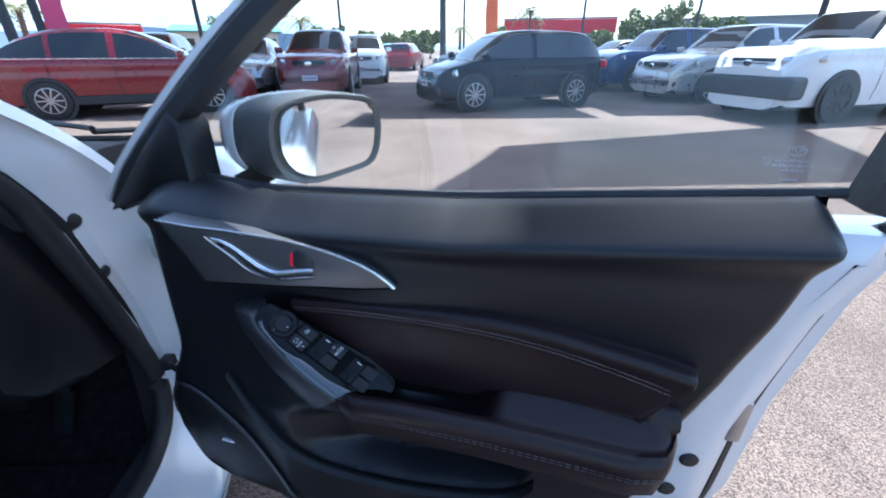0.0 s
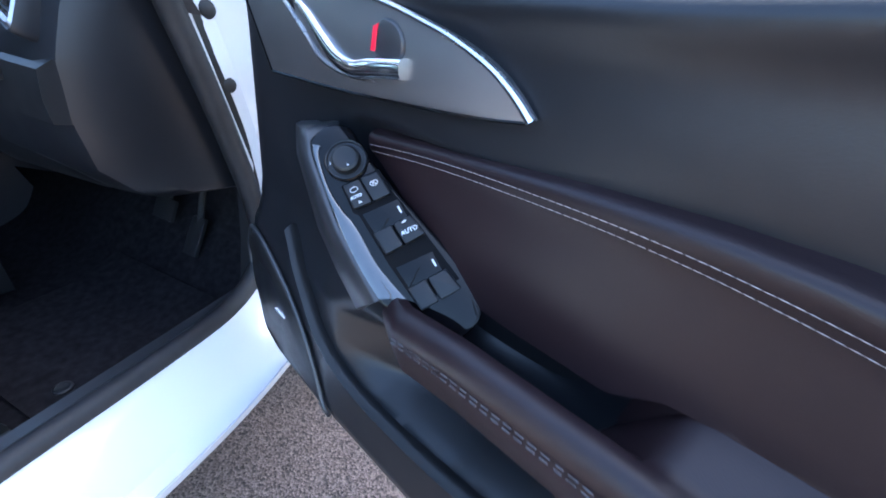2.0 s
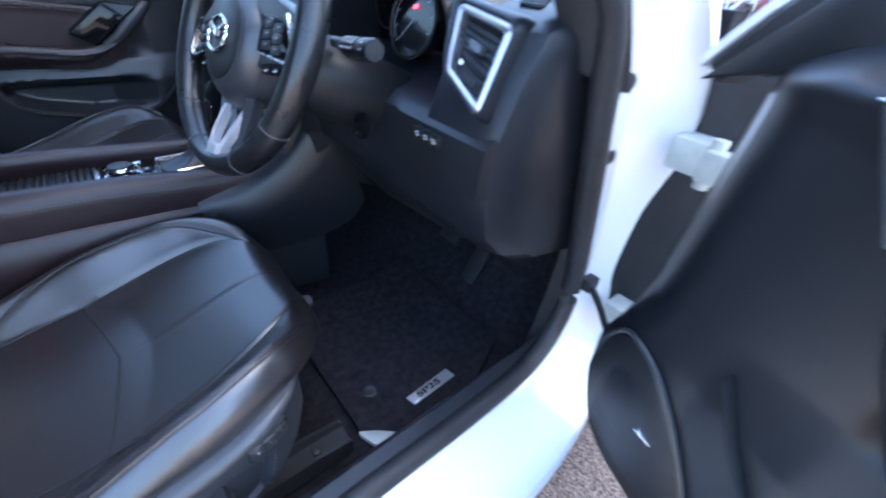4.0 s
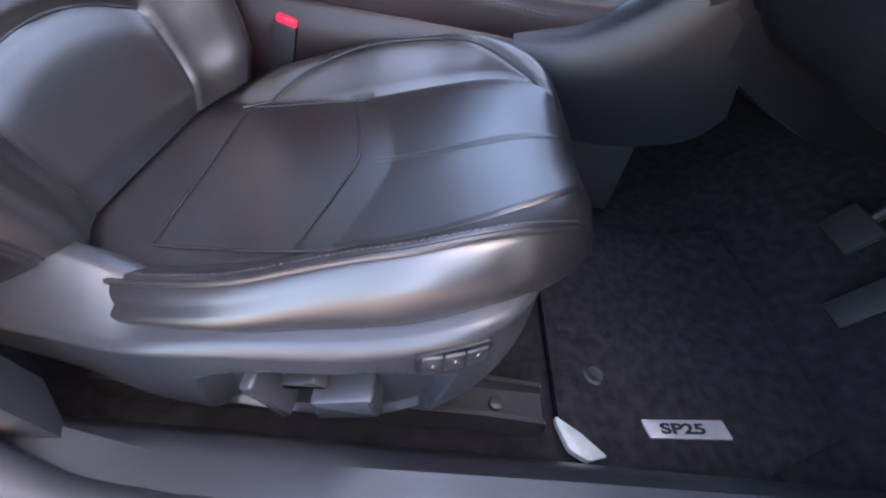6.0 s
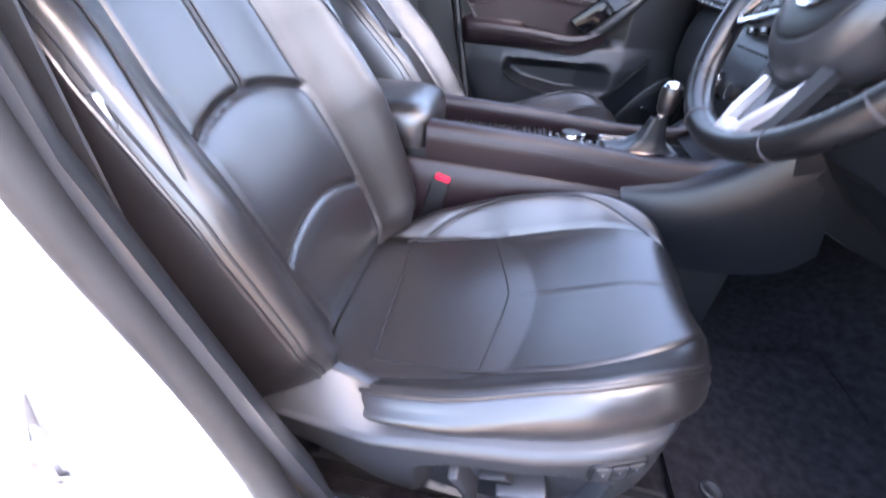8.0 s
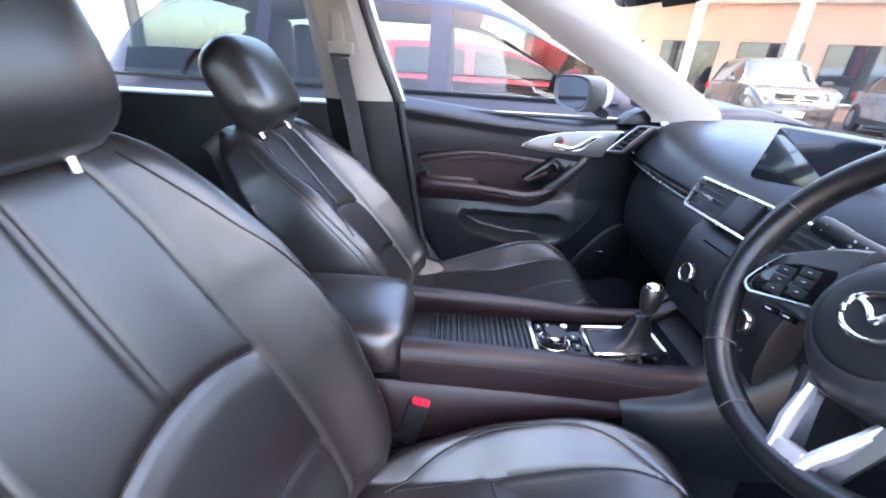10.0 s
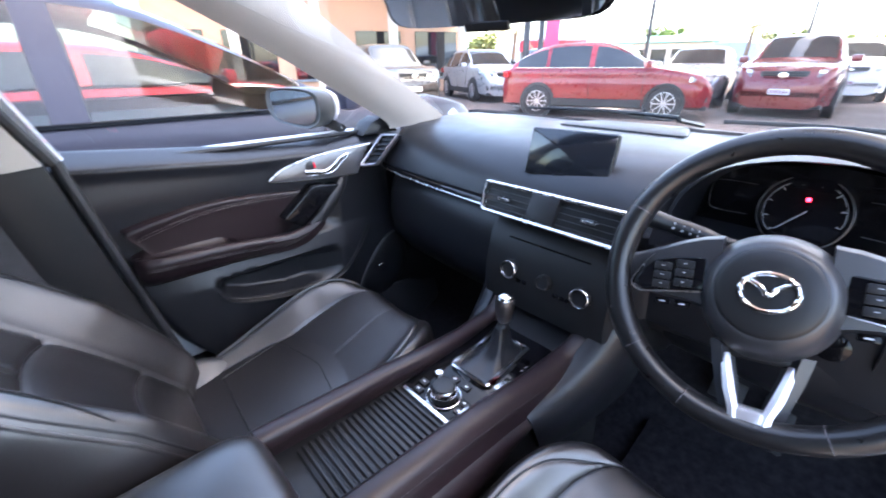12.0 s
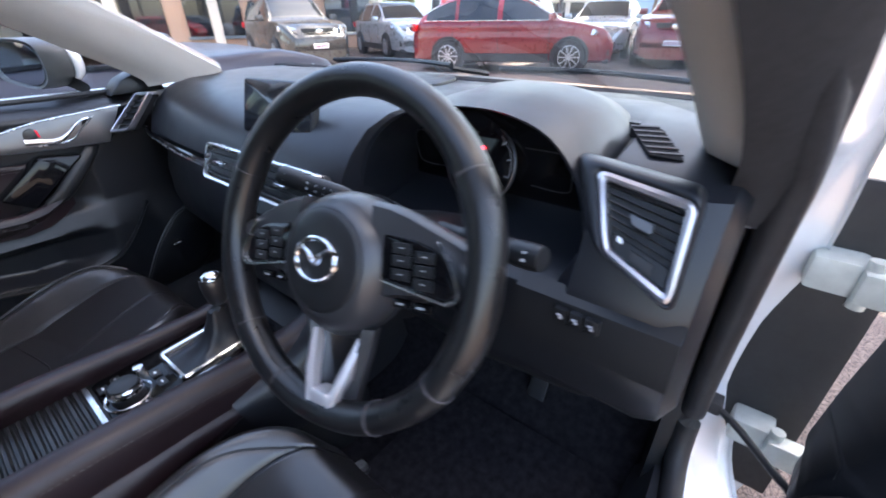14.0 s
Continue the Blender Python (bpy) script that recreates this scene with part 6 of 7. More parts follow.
    for k in range(17):
        f = k / 16
        w = .140 * (1 - abs(2 * f - 1) ** 5 * .30)
        t = .062 * (1 - abs(2 * f - 1) ** 4 * .4)
        hh = .604 + .20 * f
        rings.append([back_pt(w * math.copysign(abs(math.cos(q)) ** .55, math.cos(q)), hh, .020 + t * math.copysign(abs(math.sin(q)) ** .7, math.sin(q)) + .03 * f) for q in np.linspace(0, 2 * math.pi, 36, endpoint=False)])
    hr = part("headrest", loft(B(), rings), leather, st, "black leather headrest", sharp=60)
    for s in (1, -1):
        part("headrest_post", tube(B(), [back_pt(s * .085, .59, .0), back_pt(s * .085, .67, .02)], .006, 10), chrome, hr)
        part("post_collar", lathe(B(), [(.015, -.004), (.015, .006), (.010, .009), (0, .009)], Matrix.Translation(back_pt(s * .085, .640, .0)) @ Euler((rec, 0, 0)).to_matrix().to_4x4(), 16), gloss_black, hr)
    # plastic side shield on the outer side
    rings = []
    for y in np.linspace(-.60, -.042, 200):
        top = lerp(y, [-.60, -.45, -.41, -.36, -.28, -.195, -.133, -.084, -.03, -.02], [.440, .438, .440, .450, .468, .484, .500, .514, .515, .512])
        bot = lerp(y, [-.60, -.45, -.40, -.34, -.27, -.20, -.147, -.10, -.062, -.033, -.02], [.42, .378, .350, .332, .312, .316, .336, .378, .420, .449, .48])
        out = lerp(y, [-.60, -.45, -.39, -.2, -.13, -.08, -.05, -.02], [.25, .264, .273, .277, .272, .258, .234, .18])
        tin = lerp(y, [-.60, -.455, -.41, -.38], [.495, .487, .468, top])
        ring = [V(X(.192), y, tin - .004), V(X(.207), y, tin), V(X(.215), y, tin - .001)]
        for g in np.linspace(0, 1, 56):
            z = top + (bot - top) * g
            d = out - .010 * max(0, (.10 - g) / .10) ** 2 - .03 * max(0, (g - .88) / .12) ** 2
            edge_t = lerp(y, [-.345, -.30, -.15, -.105], [.401, .428, .456, .441])
            st_ = lambda q: max(0, min(1, q)) ** 2 * (3 - 2 * max(0, min(1, q)))
            inside = st_((y + .338) / .022) * st_((-.100 - y - .25 * max(0, .452 - z)) / .010) * st_((edge_t - z) / .004) * st_((z - bot - .005) / .010)
            d -= .021 * inside
            ring.append(V(X(d), y, z))
        ring.append(V(X(.14), y, bot))
        rings.append(ring)
    sd = part("side_shield", loft(B(), rings), grey_trim, st, "dark grey plastic side shield", sharp=50)
    if power:
        yz = lambda a, b, d: V(X(d), a, b)
        part("backrest_switch", plate(B(), rounded([(-.294, .414), (-.281, .419), (-.252, .366), (-.262, .358)], .004), yz, .245, .284, .004), grey_trim, sd, "backrest tilt switch")
        part("lumbar_switch", plate(B(), rounded([(-.257, .420), (-.226, .433), (-.213, .424), (-.228, .418)], .003), yz, .245, .280, .003), black_trim, sd)
        part("slide_switch", plate(B(), rounded([(-.233, .398), (-.175, .416), (-.167, .382), (-.228, .364)], .004), yz, .245, .284, .004), grey_trim, sd, "seat slide switch")
        mo = lambda a, b, d: V(X(d + .003 + lerp(a, [-.2, -.13, -.08, -.05, -.02], [.277, .272, .258, .234, .18])), a, b)
        poly = rounded([(-.139, .457), (-.142, .486), (-.080, .498), (-.077, .484), (-.084, .467)], .008)
        mp = part("memory_panel", plate(B(), poly, mo, -.01, .0012, .001), black_trim, sd)
        for k in range(3):
            y0, z0 = -.1345 + k * .0178, .4600 + k * .0036
            part("memory_button", plate(B(), rounded([(y0, z0), (y0 + .0165, z0 + .002), (y0 + .0165, z0 + .0265 - .002 * k), (y0 - .001, z0 + .026 - .002 * k)], .002), mo, .0, .003, .001), grey_trim, mp)
            part("mark", plate(B(), [(y0 + .008, z0 + .013), (y0 + .0092, z0 + .0133), (y0 + .0092, z0 + .0165), (y0 + .008, z0 + .0162)], mo, .002, .0034, .0002), grey_mark, mp)
    # rails
    for a in (.215, -.20):
        w, bm = .026, B()
        loft(bm, [[V(X(a - w), y, .265), V(X(a + w), y, .265), V(X(a + w), y, z1), V(X(a + w - .006), y, z1), V(X(a + w - .006), y, .285), V(X(a - w + .006), y, .285), V(X(a - w + .006), y, z1), V(X(a - w), y, z1)] for y, z1 in ((-.50, .31), (-.05, .31), (.02, .302), (.024, .292))])
        rl = part("seat_rail", bm, steel_dark, st, "dark steel seat rail")
        part("rail_bolt", lathe(B(), [(.009, 0), (.009, .006), (.006, .008), (0, .008)], Matrix.Translation((X(a), -.035, .287)), 12), steel_dark, rl)
    # under-frame that carries cushion and back
    part("seat_frame", box(B(), (x0, -.25, .37), (.40, .40, .10), bevel=.02), black_trim, st)
    # buckle on the inner side
    bm_ = Matrix.Translation((X(-.262), -.415, .49)) @ pose(0, 0, 0, -14, 0, 0)
    bk = part("belt_buckle", box(B(), (0, 0, 0), (.028, .040, .10), bm_, .006), black_trim, st, "belt buckle")
    part("buckle_button", box(B(), (0, .002, .052), (.023, .033, .018), bm_, .005), red_plastic, bk, "red release button")
    part("buckle_stalk", tube(B(), [bm_ @ V(0, 0, -.04), (X(-.225), -.47, .33)], .008, 8), black_trim, bk)
    st.matrix_basis = Matrix.Translation((0, ahead, 0)) @ st.matrix_basis
    return st


seat(.385, 1, "driver_seat", "black leather driver's seat with power switches", True)
seat(-.385, -1, "passenger_seat", "black leather passenger seat", False, 38.0, .030)

# rear bench
rb = thing("rear_bench", "black leather rear bench seat", "car seat", (0, -1.35, .3))
part("bench_cushion", box(B(), (0, -1.32, .44), (1.28, .52, .20), bevel=.05, seg=4), leather, rb)
part("bench_back", box(B(), (0, 0, 0), (1.26, .16, .62), Matrix.Translation((0, -1.68, .80)) @ pose(0, 0, 0, 22), .05, 4), leather, rb)

# floor mat with its metal name plate
fm = thing("floor_mat", "black carpet floor mat with a metal name plate", "floor mat", (.42, .15, .25))
def fl(x, y):
    return lerp(y, [-.55, -.1, .30, .42, .62], [.27, .245, .235, .27, .46]) + .008
bm = B()
rows = []
for y in np.linspace(.055, .42, 20):
    xr = lerp(y, [.055, .07, .10, .30, .42], [.60, .64, .652, .652, .60])
    rows.append([V(.20, y, fl(0, y) - .004), V(.202, y, fl(0, y) + .007)] + [V(x, y, fl(0, y) + .008) for x in np.linspace(.21, xr - .008, 8)] + [V(xr, y, fl(0, y) + .006), V(xr, y, fl(0, y) - .004)])
loft(bm, rows)
part("mat", bm, carpet, fm, "black carpet mat")
def badge(a, b, d):
    p = V(.611, .175, 0) + V(-.077, .997, 0) * a + V(-.997, -.077, 0) * b
    return V(p.x, p.y, fl(p.x, p.y) + .008 + d)
bd = part("name_plate", plate(B(), rounded([(0, 0), (.118, 0), (.115, .026), (-.004, .024)], .002), badge, .0, .003, .001), plate_metal, fm, "brushed metal plate reading SP25")
cu = bpy.data.curves.new("plate_text", "FONT")
cu.body, cu.size, cu.extrude, cu.offset = "SP25", .0185, .0004, .0006
tx = new("plate_text", cu)
tx.data.materials.append(rubber)
m = Matrix((V(-.077, .997, 0) * 1.75, V(-.997, -.077, 0), V(0, 0, 1))).transposed().to_4x4()
m.translation = badge(.018, .006, .0035)
tx.parent, tx.matrix_parent_inverse, tx.matrix_basis = bd, Matrix.Identity(4), m
for x, y in ((.530, .116), (.205, .125)):
    part("mat_fixing", lathe(B(), [(.016, 0), (.016, .005), (.012, .007), (.008, .005), (0, .005)], Matrix.Translation((x, y, fl(x, y) + .007)), 20), rubber, fm)
part("corner_bracket", plate(B(), rounded([(.594, .050), (.603, .050), (.636, .062), (.648, .085), (.640, .112), (.612, .080)], .006), lambda a, b, d: V(a, b, fl(a, b) + d), .0, .010, .002), bracket_metal, car, "pale metal corner bracket")
part("corner_bracket", plate(B(), rounded([(.185, .10), (.205, .10), (.215, .135), (.195, .135)], .005), lambda a, b, d: V(a, b, fl(a, b) + d), .008, .03, .002), steel, car)

# ---- belts, inside mirror ----
pb = thing("seat_belt", "black seat belt hanging on the beige pillar", "seat belt", (-.62, -.7, 1.0))
def webbing(pts, w=.024):
    rings = []
    for p in spline(pts, 20):
        p = Vector(p)
        rings.append([p + V(.0, w, .0), p + V(.003, w, 0), p + V(.003, -w, 0), p + V(0, -w, 0)])
    return loft(B(), rings)
part("webbing", webbing([(-.595, -.707, 1.10), (-.60, -.685, .98), (-.615, -.655, .80), (-.64, -.62, .60), (-.66, -.60, .40)]), belt_cloth, pb)
part("upper_anchor", box(B(), (-.60, -.705, 1.125), (.022, .075, .035), bevel=.008, seg=3), headliner, pb, "beige belt guide")
part("guide_cover", box(B(), (-.612, -.715, 1.20), (.03, .042, .14), bevel=.012, seg=3), headliner, pb)
part("slot", box(B(), (-.588, -.705, 1.108), (.004, .056, .008)), rubber, pb)
part("belt_button", lathe(B(), [(.008, 0), (.008, .004), (0, .005)], Matrix.Translation((-.618, -.652, .78)) @ pose(0, 0, 0, 0, 90, 0), 12), grey_trim, pb)
db = thing("seat_belt", "black seat belt beside the driver's seat", "seat belt", (.64, -.6, .8))
part("webbing", webbing([(.625, -.665, 1.10), (.630, -.655, .95), (.640, -.64, .80), (.655, -.615, .62), (.662, -.595, .40)]), belt_cloth, db)
bm = B()
box(bm, (0, 0, 0), (.012, .05, .03), Matrix.Translation((.622, -.625, .80)) @ pose(0, 0, 0, 20, 0, 0), .004)
part("belt_tongue", bm, steel, db, "steel belt tongue")

im = thing("rear_view_mirror", "black frameless inside mirror below the roof", "mirror", (-.03, -.02, 1.25))
out = spline([(-.125, 0), (-.115, .03), (0, .036), (.115, .03), (.125, 0), (.11, -.03), (.03, -.034), (0, -.036), (-.03, -.034), (-.11, -.03)], 44, True)
mm = Matrix.Translation((.015, -.072, 1.236)) @ Euler((radians(20), 0, radians(16))).to_matrix().to_4x4() @ Matrix.Diagonal((1.3, 1, 1.05, 1))
part("housing", loft(B(), [[mm @ V(p[0] * k, d, p[1] * k) for p in out] for k, d in ((.96, -.004), (1, .0), (1, .012), (.92, .03), (.5, .04))]), gloss_black, im, "black mirror housing", sharp=60)
part("mirror_glass", loft(B(), [[mm @ V(p[0] * .94, -.004 - q, p[1] * .94) for p in out] for q in (0, .002)]), mirror_mat, im)
part("mirror_button", box(B(), (0, -.004, -.034), (.05, .012, .012), mm, .004), black_trim, im)
part("stem", tube(B(), [mm @ V(0, .03, .0), (-.03, .06, 1.30), (-.02, .04, 1.32)], .012, 10), black_trim, im)

# ---- outside: parked vehicles ----
def paint(name, color, metal=0.0):
    return material(name, color, 0.28, metal, vary=0.04, scale=2, coat=0.8, coat_rough=0.12, rough_vary=0.03)


car_glass = material("dark_car_glass", (0.012, 0.014, 0.017), 0.04, vary=0.2, scale=2, rough_vary=0.02, specular=0.8)
lamp_glass = material("clear_lamp", (0.55, 0.57, 0.60), 0.08, 0.7, vary=0.2, scale=15)
tail_red = material("tail_lamp_red", (0.45, 0.01, 0.015), 0.12, vary=0.1, coat=0.5)
alloy = material("alloy", (0.50, 0.51, 0.53), 0.3, 0.9, vary=0.1)
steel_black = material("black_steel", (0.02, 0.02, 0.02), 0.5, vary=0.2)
plate_white = material("number_plate", (0.70, 0.68, 0.72), 0.4, vary=0.03)
bumper_grey = material("bumper_grey", (0.05, 0.053, 0.058), 0.45, vary=0.1, scale=8)
plate_bar = material("plate_characters", (0.20, 0.05, 0.12), 0.5)


def vehicle(name, label, cat, at, heading, color_mat, L=4.4, W=1.8, H=1.54, nose=.80, belt=1.0, ws=.20, rear=-.46, rooff=.02, roofr=-.36, cladding=None, spokes=10, rim_mat=None, bed=False, r=.335, grp="parked cars", gmat=None, hatch=True):
    """A parked vehicle, front towards its local +x. ws, rooff, roofr, rear: where windscreen, roof and tailgate glass begin, in lengths from the middle."""
    base = thing(name, label, cat, (at[0], at[1], 0), grp)
    m = Matrix.Translation((at[0], at[1], 0)) @ pose(0, 0, 0, 0, 0, heading)
    T = lambda x, y, z: m @ V(x, y, z)
    w = W / 2
    soft = lambda x, xs, ys, q: float(np.mean(np.interp(np.array([-1, -.5, 0, .5, 1]) * q + x, xs, ys)))

    rf = -.08 if bed else roofr
    rr = -.13 if bed else rear

    def deck(f):
        """Height of bonnet, belt or tray along the vehicle."""
        if bed:
            return soft(f, [-.5, -.10, ws, .40, .47, .5], [belt, belt, belt + .01, nose + .10, nose, nose - .25], .012)
        return soft(f, [-.5, -.485, rear + .02, ws, .36, .45, .49, .5], [belt - .30, belt - .10, belt, belt - .01, nose + .09, nose, nose - .16, nose - .34], .014)
    arc = [tuple(q) for q in spline([(rr, belt), (rr + (rf - rr) * .45, belt + (H - belt) * .56), (rf, H - .045), ((rooff + rf) / 2, H), (rooff, H - .03), (rooff + (ws - rooff) * .5, belt + (H - belt) * .56), (ws, belt)], 61)]
    roof_z = lambda f: float(np.interp(f, [p[0] for p in arc], [p[1] for p in arc])) if rr < f < ws else 0.0
    # stations along the vehicle; windows begin and end on stations
    sides = [(ws - .055, -.025), (-.050, -.245), (-.262, rr + .055)] if not bed else [(ws - .055, .045), (.025, rr + .03)]
    sides = [(a, b) for a, b in sides if a - b > .03]
    fs = {.5, .497, .49, .48, .465, .445, .42, .39, .36, .32, -.43, -.455, -.47, -.485, -.494, -.5, ws, rr, rooff, rf, ws + .02, ws - .02, rr + .015}
    fs |= {round(q, 4) for q in np.linspace(ws, rooff, 7)} | {round(q, 4) for q in np.linspace(rf, rr, 6)} | {q for ab in sides for q in ab} | {round(q, 4) for ab in sides for q in np.linspace(ab[0], ab[1], 5)}
    fs = sorted({round(q, 4) for q in fs if -.5 <= q <= .5}, reverse=True)
    rows = []
    for f in fs:
        x, zt = f * L, deck(f)
        zr = max(zt + .012, roof_z(f))
        up = min(1, max(0, (zr - zt) / (H - belt)))
        hw_ = w * soft(abs(f), [0, .36, .44, .48, .5], [1, .99, .94, .84, .70], .014)
        wt = hw_ * (.86 - .14 * up)
        lo, hi = zt + .018 * up, zr - .075 * up
        yl = lambda z: hw_ * .945 + (wt * .985 - hw_ * .945) * max(0, (z - zt) / max(.02, hi - zt)) ** 1.25
        half = [(0, zr + .012), (wt * .5, zr + .009), (wt * .80, zr - .004), (wt * .90, zr - .018 - .012 * up), (wt * .96, zr - .020 - .034 * up), (yl(hi), hi - .001), (yl((lo + hi) / 2), (lo + hi) / 2 - .004), (yl(lo), lo - .008), (hw_ * .962, zt - .035), (hw_ * .985, zt - .12), (hw_ * .975, zt - .17), (hw_ * .995, zt - .27), (hw_, (zt + .35) / 2), (hw_ * .985, .48), (hw_ * .975, .40), (hw_ * .955, .27), (hw_ * .7, .20), (0, .20)]
        rows.append([T(x, y, z) for y, z in half] + [T(x, -y, z) for y, z in half[-2:0:-1]])
    n = len(rows[0])
    panes = {"windscreen": [(ws - .012, rooff + .012, range(0, 3))], "rear_window": [(rf - .02, rr + .02, range(0, 3))]}
    for k, (a, b) in enumerate(sides):
        panes["side_window_%d" % k] = [(a, b, range(5, 7))]
    cells = {"body": []}
    for i in range(len(rows) - 1):
        fm = (fs[i] + fs[i + 1]) / 2
        for j in range(n):
            mirror = j >= n // 2
            jj = n - 1 - j if mirror else j
            key = "body"
            for nm, spans in panes.items():
                for a, b, seg in spans:
                    if b < fm < a and jj in seg:
                        key = nm + ("_" if mirror and nm[0] == "s" else "")
            cells.setdefault(key, []).append((rows[i][j], rows[i][(j + 1) % n], rows[i + 1][(j + 1) % n], rows[i + 1][j]))
    body = None
    for key in ["body"] + sorted(k for k in cells if k != "body"):
        bm = B()
        for q in cells[key]:
            vs = [bm.verts.new(p) for p in q]
            bm.faces.new(vs)
        if key == "body":
            for r_ in (rows[0], rows[-1]):
                bm.faces.new([bm.verts.new(p) for p in r_])
        bmesh.ops.remove_doubles(bm, verts=bm.verts, dist=2e-4)
        if key == "body":
            body = part("body", bm, color_mat, base, "", 42)
        else:
            gl_ = part(key.split("_")[0] + "_window" if key != "windscreen" else key, bm, gmat or car_glass, base, "", 60)
            if gmat:
                gl_.visible_shadow = False
    # plain black block up to the belt and black seats, seen through the panes
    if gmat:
        part("cabin", box(B(), ((ws + rr) / 2 * L, 0, belt - .22), ((ws - rr) * L * .92, W * .84, .30), m, .08, 2), steel_black, base, "plain black block filling the cabin")
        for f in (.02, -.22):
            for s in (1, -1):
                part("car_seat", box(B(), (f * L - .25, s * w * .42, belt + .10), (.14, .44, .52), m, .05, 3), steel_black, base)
    for s in (1, -1):
        part("window_line", tube(B(), [T(f * L, s * w * .952, deck(f) + .006) for f in np.linspace(ws - .05, rr + .05, 8)], .011, 5), satin if cladding else gloss_black, base)
        # doors: seams and handles
        for f in ((ws - .045, -.04, -.27) if not bed else (ws - .045, -.10)):
            part("door_seam", tube(B(), [T(f * L, s * (w * .985), belt - .08), T(f * L - .01, s * (w + .001), .62), T(f * L + .02, s * (w * .99 + .001), .36)], .005, 4), rubber, base)
        for f in (.0, -.22) if not bed else (-.03,):
            part("door_handle", box(B(), (f * L, s * (w + .005), belt - .17), (.16, .02, .03), m, .006, 1), color_mat, base)
        # door mirror
        part("door_mirror", box(B(), ((ws - .03) * L, s * (w + .09), belt + .06), (.11, .20, .14), m, .04, 2), color_mat, base)
        # lamps
        bm = B()
        loft(bm, [[T((.487 - q * .085) * L, s * w * (.60 + .36 * q), nose - .03 + .03 * q), T((.497 - q * .085) * L, s * w * (.60 + .385 * q), nose - .09 + .03 * q), T((.490 - q * .085) * L, s * w * (.60 + .39 * q), nose - .17 + .06 * q), T((.46 - q * .085) * L, s * w * (.56 + .34 * q), nose - .10)] for q in (0, .35, .7, 1)])
        part("headlamp", bm, lamp_glass, base, "clear headlamp")
        bm = B()
        box(bm, (-.478 * L, s * w * .80, belt - .12), (.10, w * .32, .16), m, .03, 2)
        part("tail_lamp", bm, tail_red, base, "red tail lamp")
        part("fog_lamp", box(B(), (.478 * L, s * w * .70, .42), (.06, .22, .12), m, .03, 2), steel_black, base)
        # wheels
        for f in (.305, -.295):
            wm = m @ Matrix.Translation((f * L, s * (w - .072), r)) @ pose(0, 0, 0, -90 * s, 0, 0)
            arch = lathe(B(), [(r * 1.19, .060), (r * 1.19, .084), (r * 1.0, .084), (r * 1.0, .02)], wm, 28)
            part("wheel_arch", arch, cladding or steel_black, base)
            wh = part("wheel", lathe(B(), [(r * .64, -.10), (r * .95, -.10), (r, -.07), (r, .07), (r * .96, .10), (r * .68, .105), (r * .66, .06)], wm, 28), rubber, base, "black tyre")
            bm = B()
            lathe(bm, [(r * .68, .05), (r * .68, .10), (r * .64, .102), (r * .62, .06)], wm, 28)
            for k in range(spokes):
                box(bm, (r * .36, 0, .096), (r * .60, r * (.13 if spokes < 9 else .075), .02), wm @ Matrix.Rotation(k * 2 * math.pi / spokes, 4, "Z"), .004, 1)
            lathe(bm, [(r * .15, .06), (r * .15, .106), (0, .106)], wm, 14)
            part("rim", bm, rim_mat or alloy, wh, "alloy rim")
            part("brake_disc", lathe(B(), [(r * .66, .070), (r * .66, .082), (0, .082)], wm, 20), steel_black, wh)
    # nose and tail details
    gr = rounded([(-.42, nose - .05), (.42, nose - .05), (.36, nose - .27), (-.36, nose - .27)], .05)
    g = part("grille", plate(B(), gr, lambda a, b, d: T(.478 * L + d - .05 * (a * a), a, b), -.06, .045, .01), steel_black, base, "black grille")
    for k in range(4):
        part("grille_bar", box(B(), (.492 * L, 0, nose - .09 - k * .045), (.02, .70 - k * .03, .008), m), gloss_black, g)
    part("grille_badge", lathe(B(), [(.07, 0), (.07, .012), (.05, .016), (0, .016)], m @ Matrix.Translation((.500 * L, 0, nose - .13)) @ pose(0, 0, 0, 0, 90, 0) @ Matrix.Diagonal((.8, 1.2, 1, 1)), 18), chrome, g)
    part("lower_intake", box(B(), (.482 * L, 0, .38), (.08, W * .62, .14), m, .03, 2), steel_black, base)
    npl = part("number_plate", box(B(), (.503 * L, 0, .53), (.012, .37, .11), m, .003, 1), plate_white, base, "white number plate with plain bars")
    for k in range(6):
        part("plate_bar", box(B(), (.5035 * L + .006, -.135 + k * .054, .53), (.003, .035, .06), m), plate_bar, npl)
    for s in (1, -1):
        if cladding:
            part("sill_cladding", box(B(), (0, s * (w - .01), .32), (L * .42, .04, .16), m, .015, 1), cladding, base)
    part("lower_bumper", box(B(), (.474 * L, 0, .25), (.14, W * .82, .09), m, .03, 2), cladding or steel_black, base)
    if bed and rim_mat:
        part("front_bumper", box(B(), (.472 * L, 0, .56), (.075 * L, W * .97, .36), m, .10, 4), bumper_grey, base, "dark grey plastic bumper")
    if bed:
        bm = B()
        box(bm, (-.31 * L, 0, belt + .02), (.36 * L, W * .96, .05), m, .02, 1)
        part("tray_rim", bm, color_mat, base)
    return base


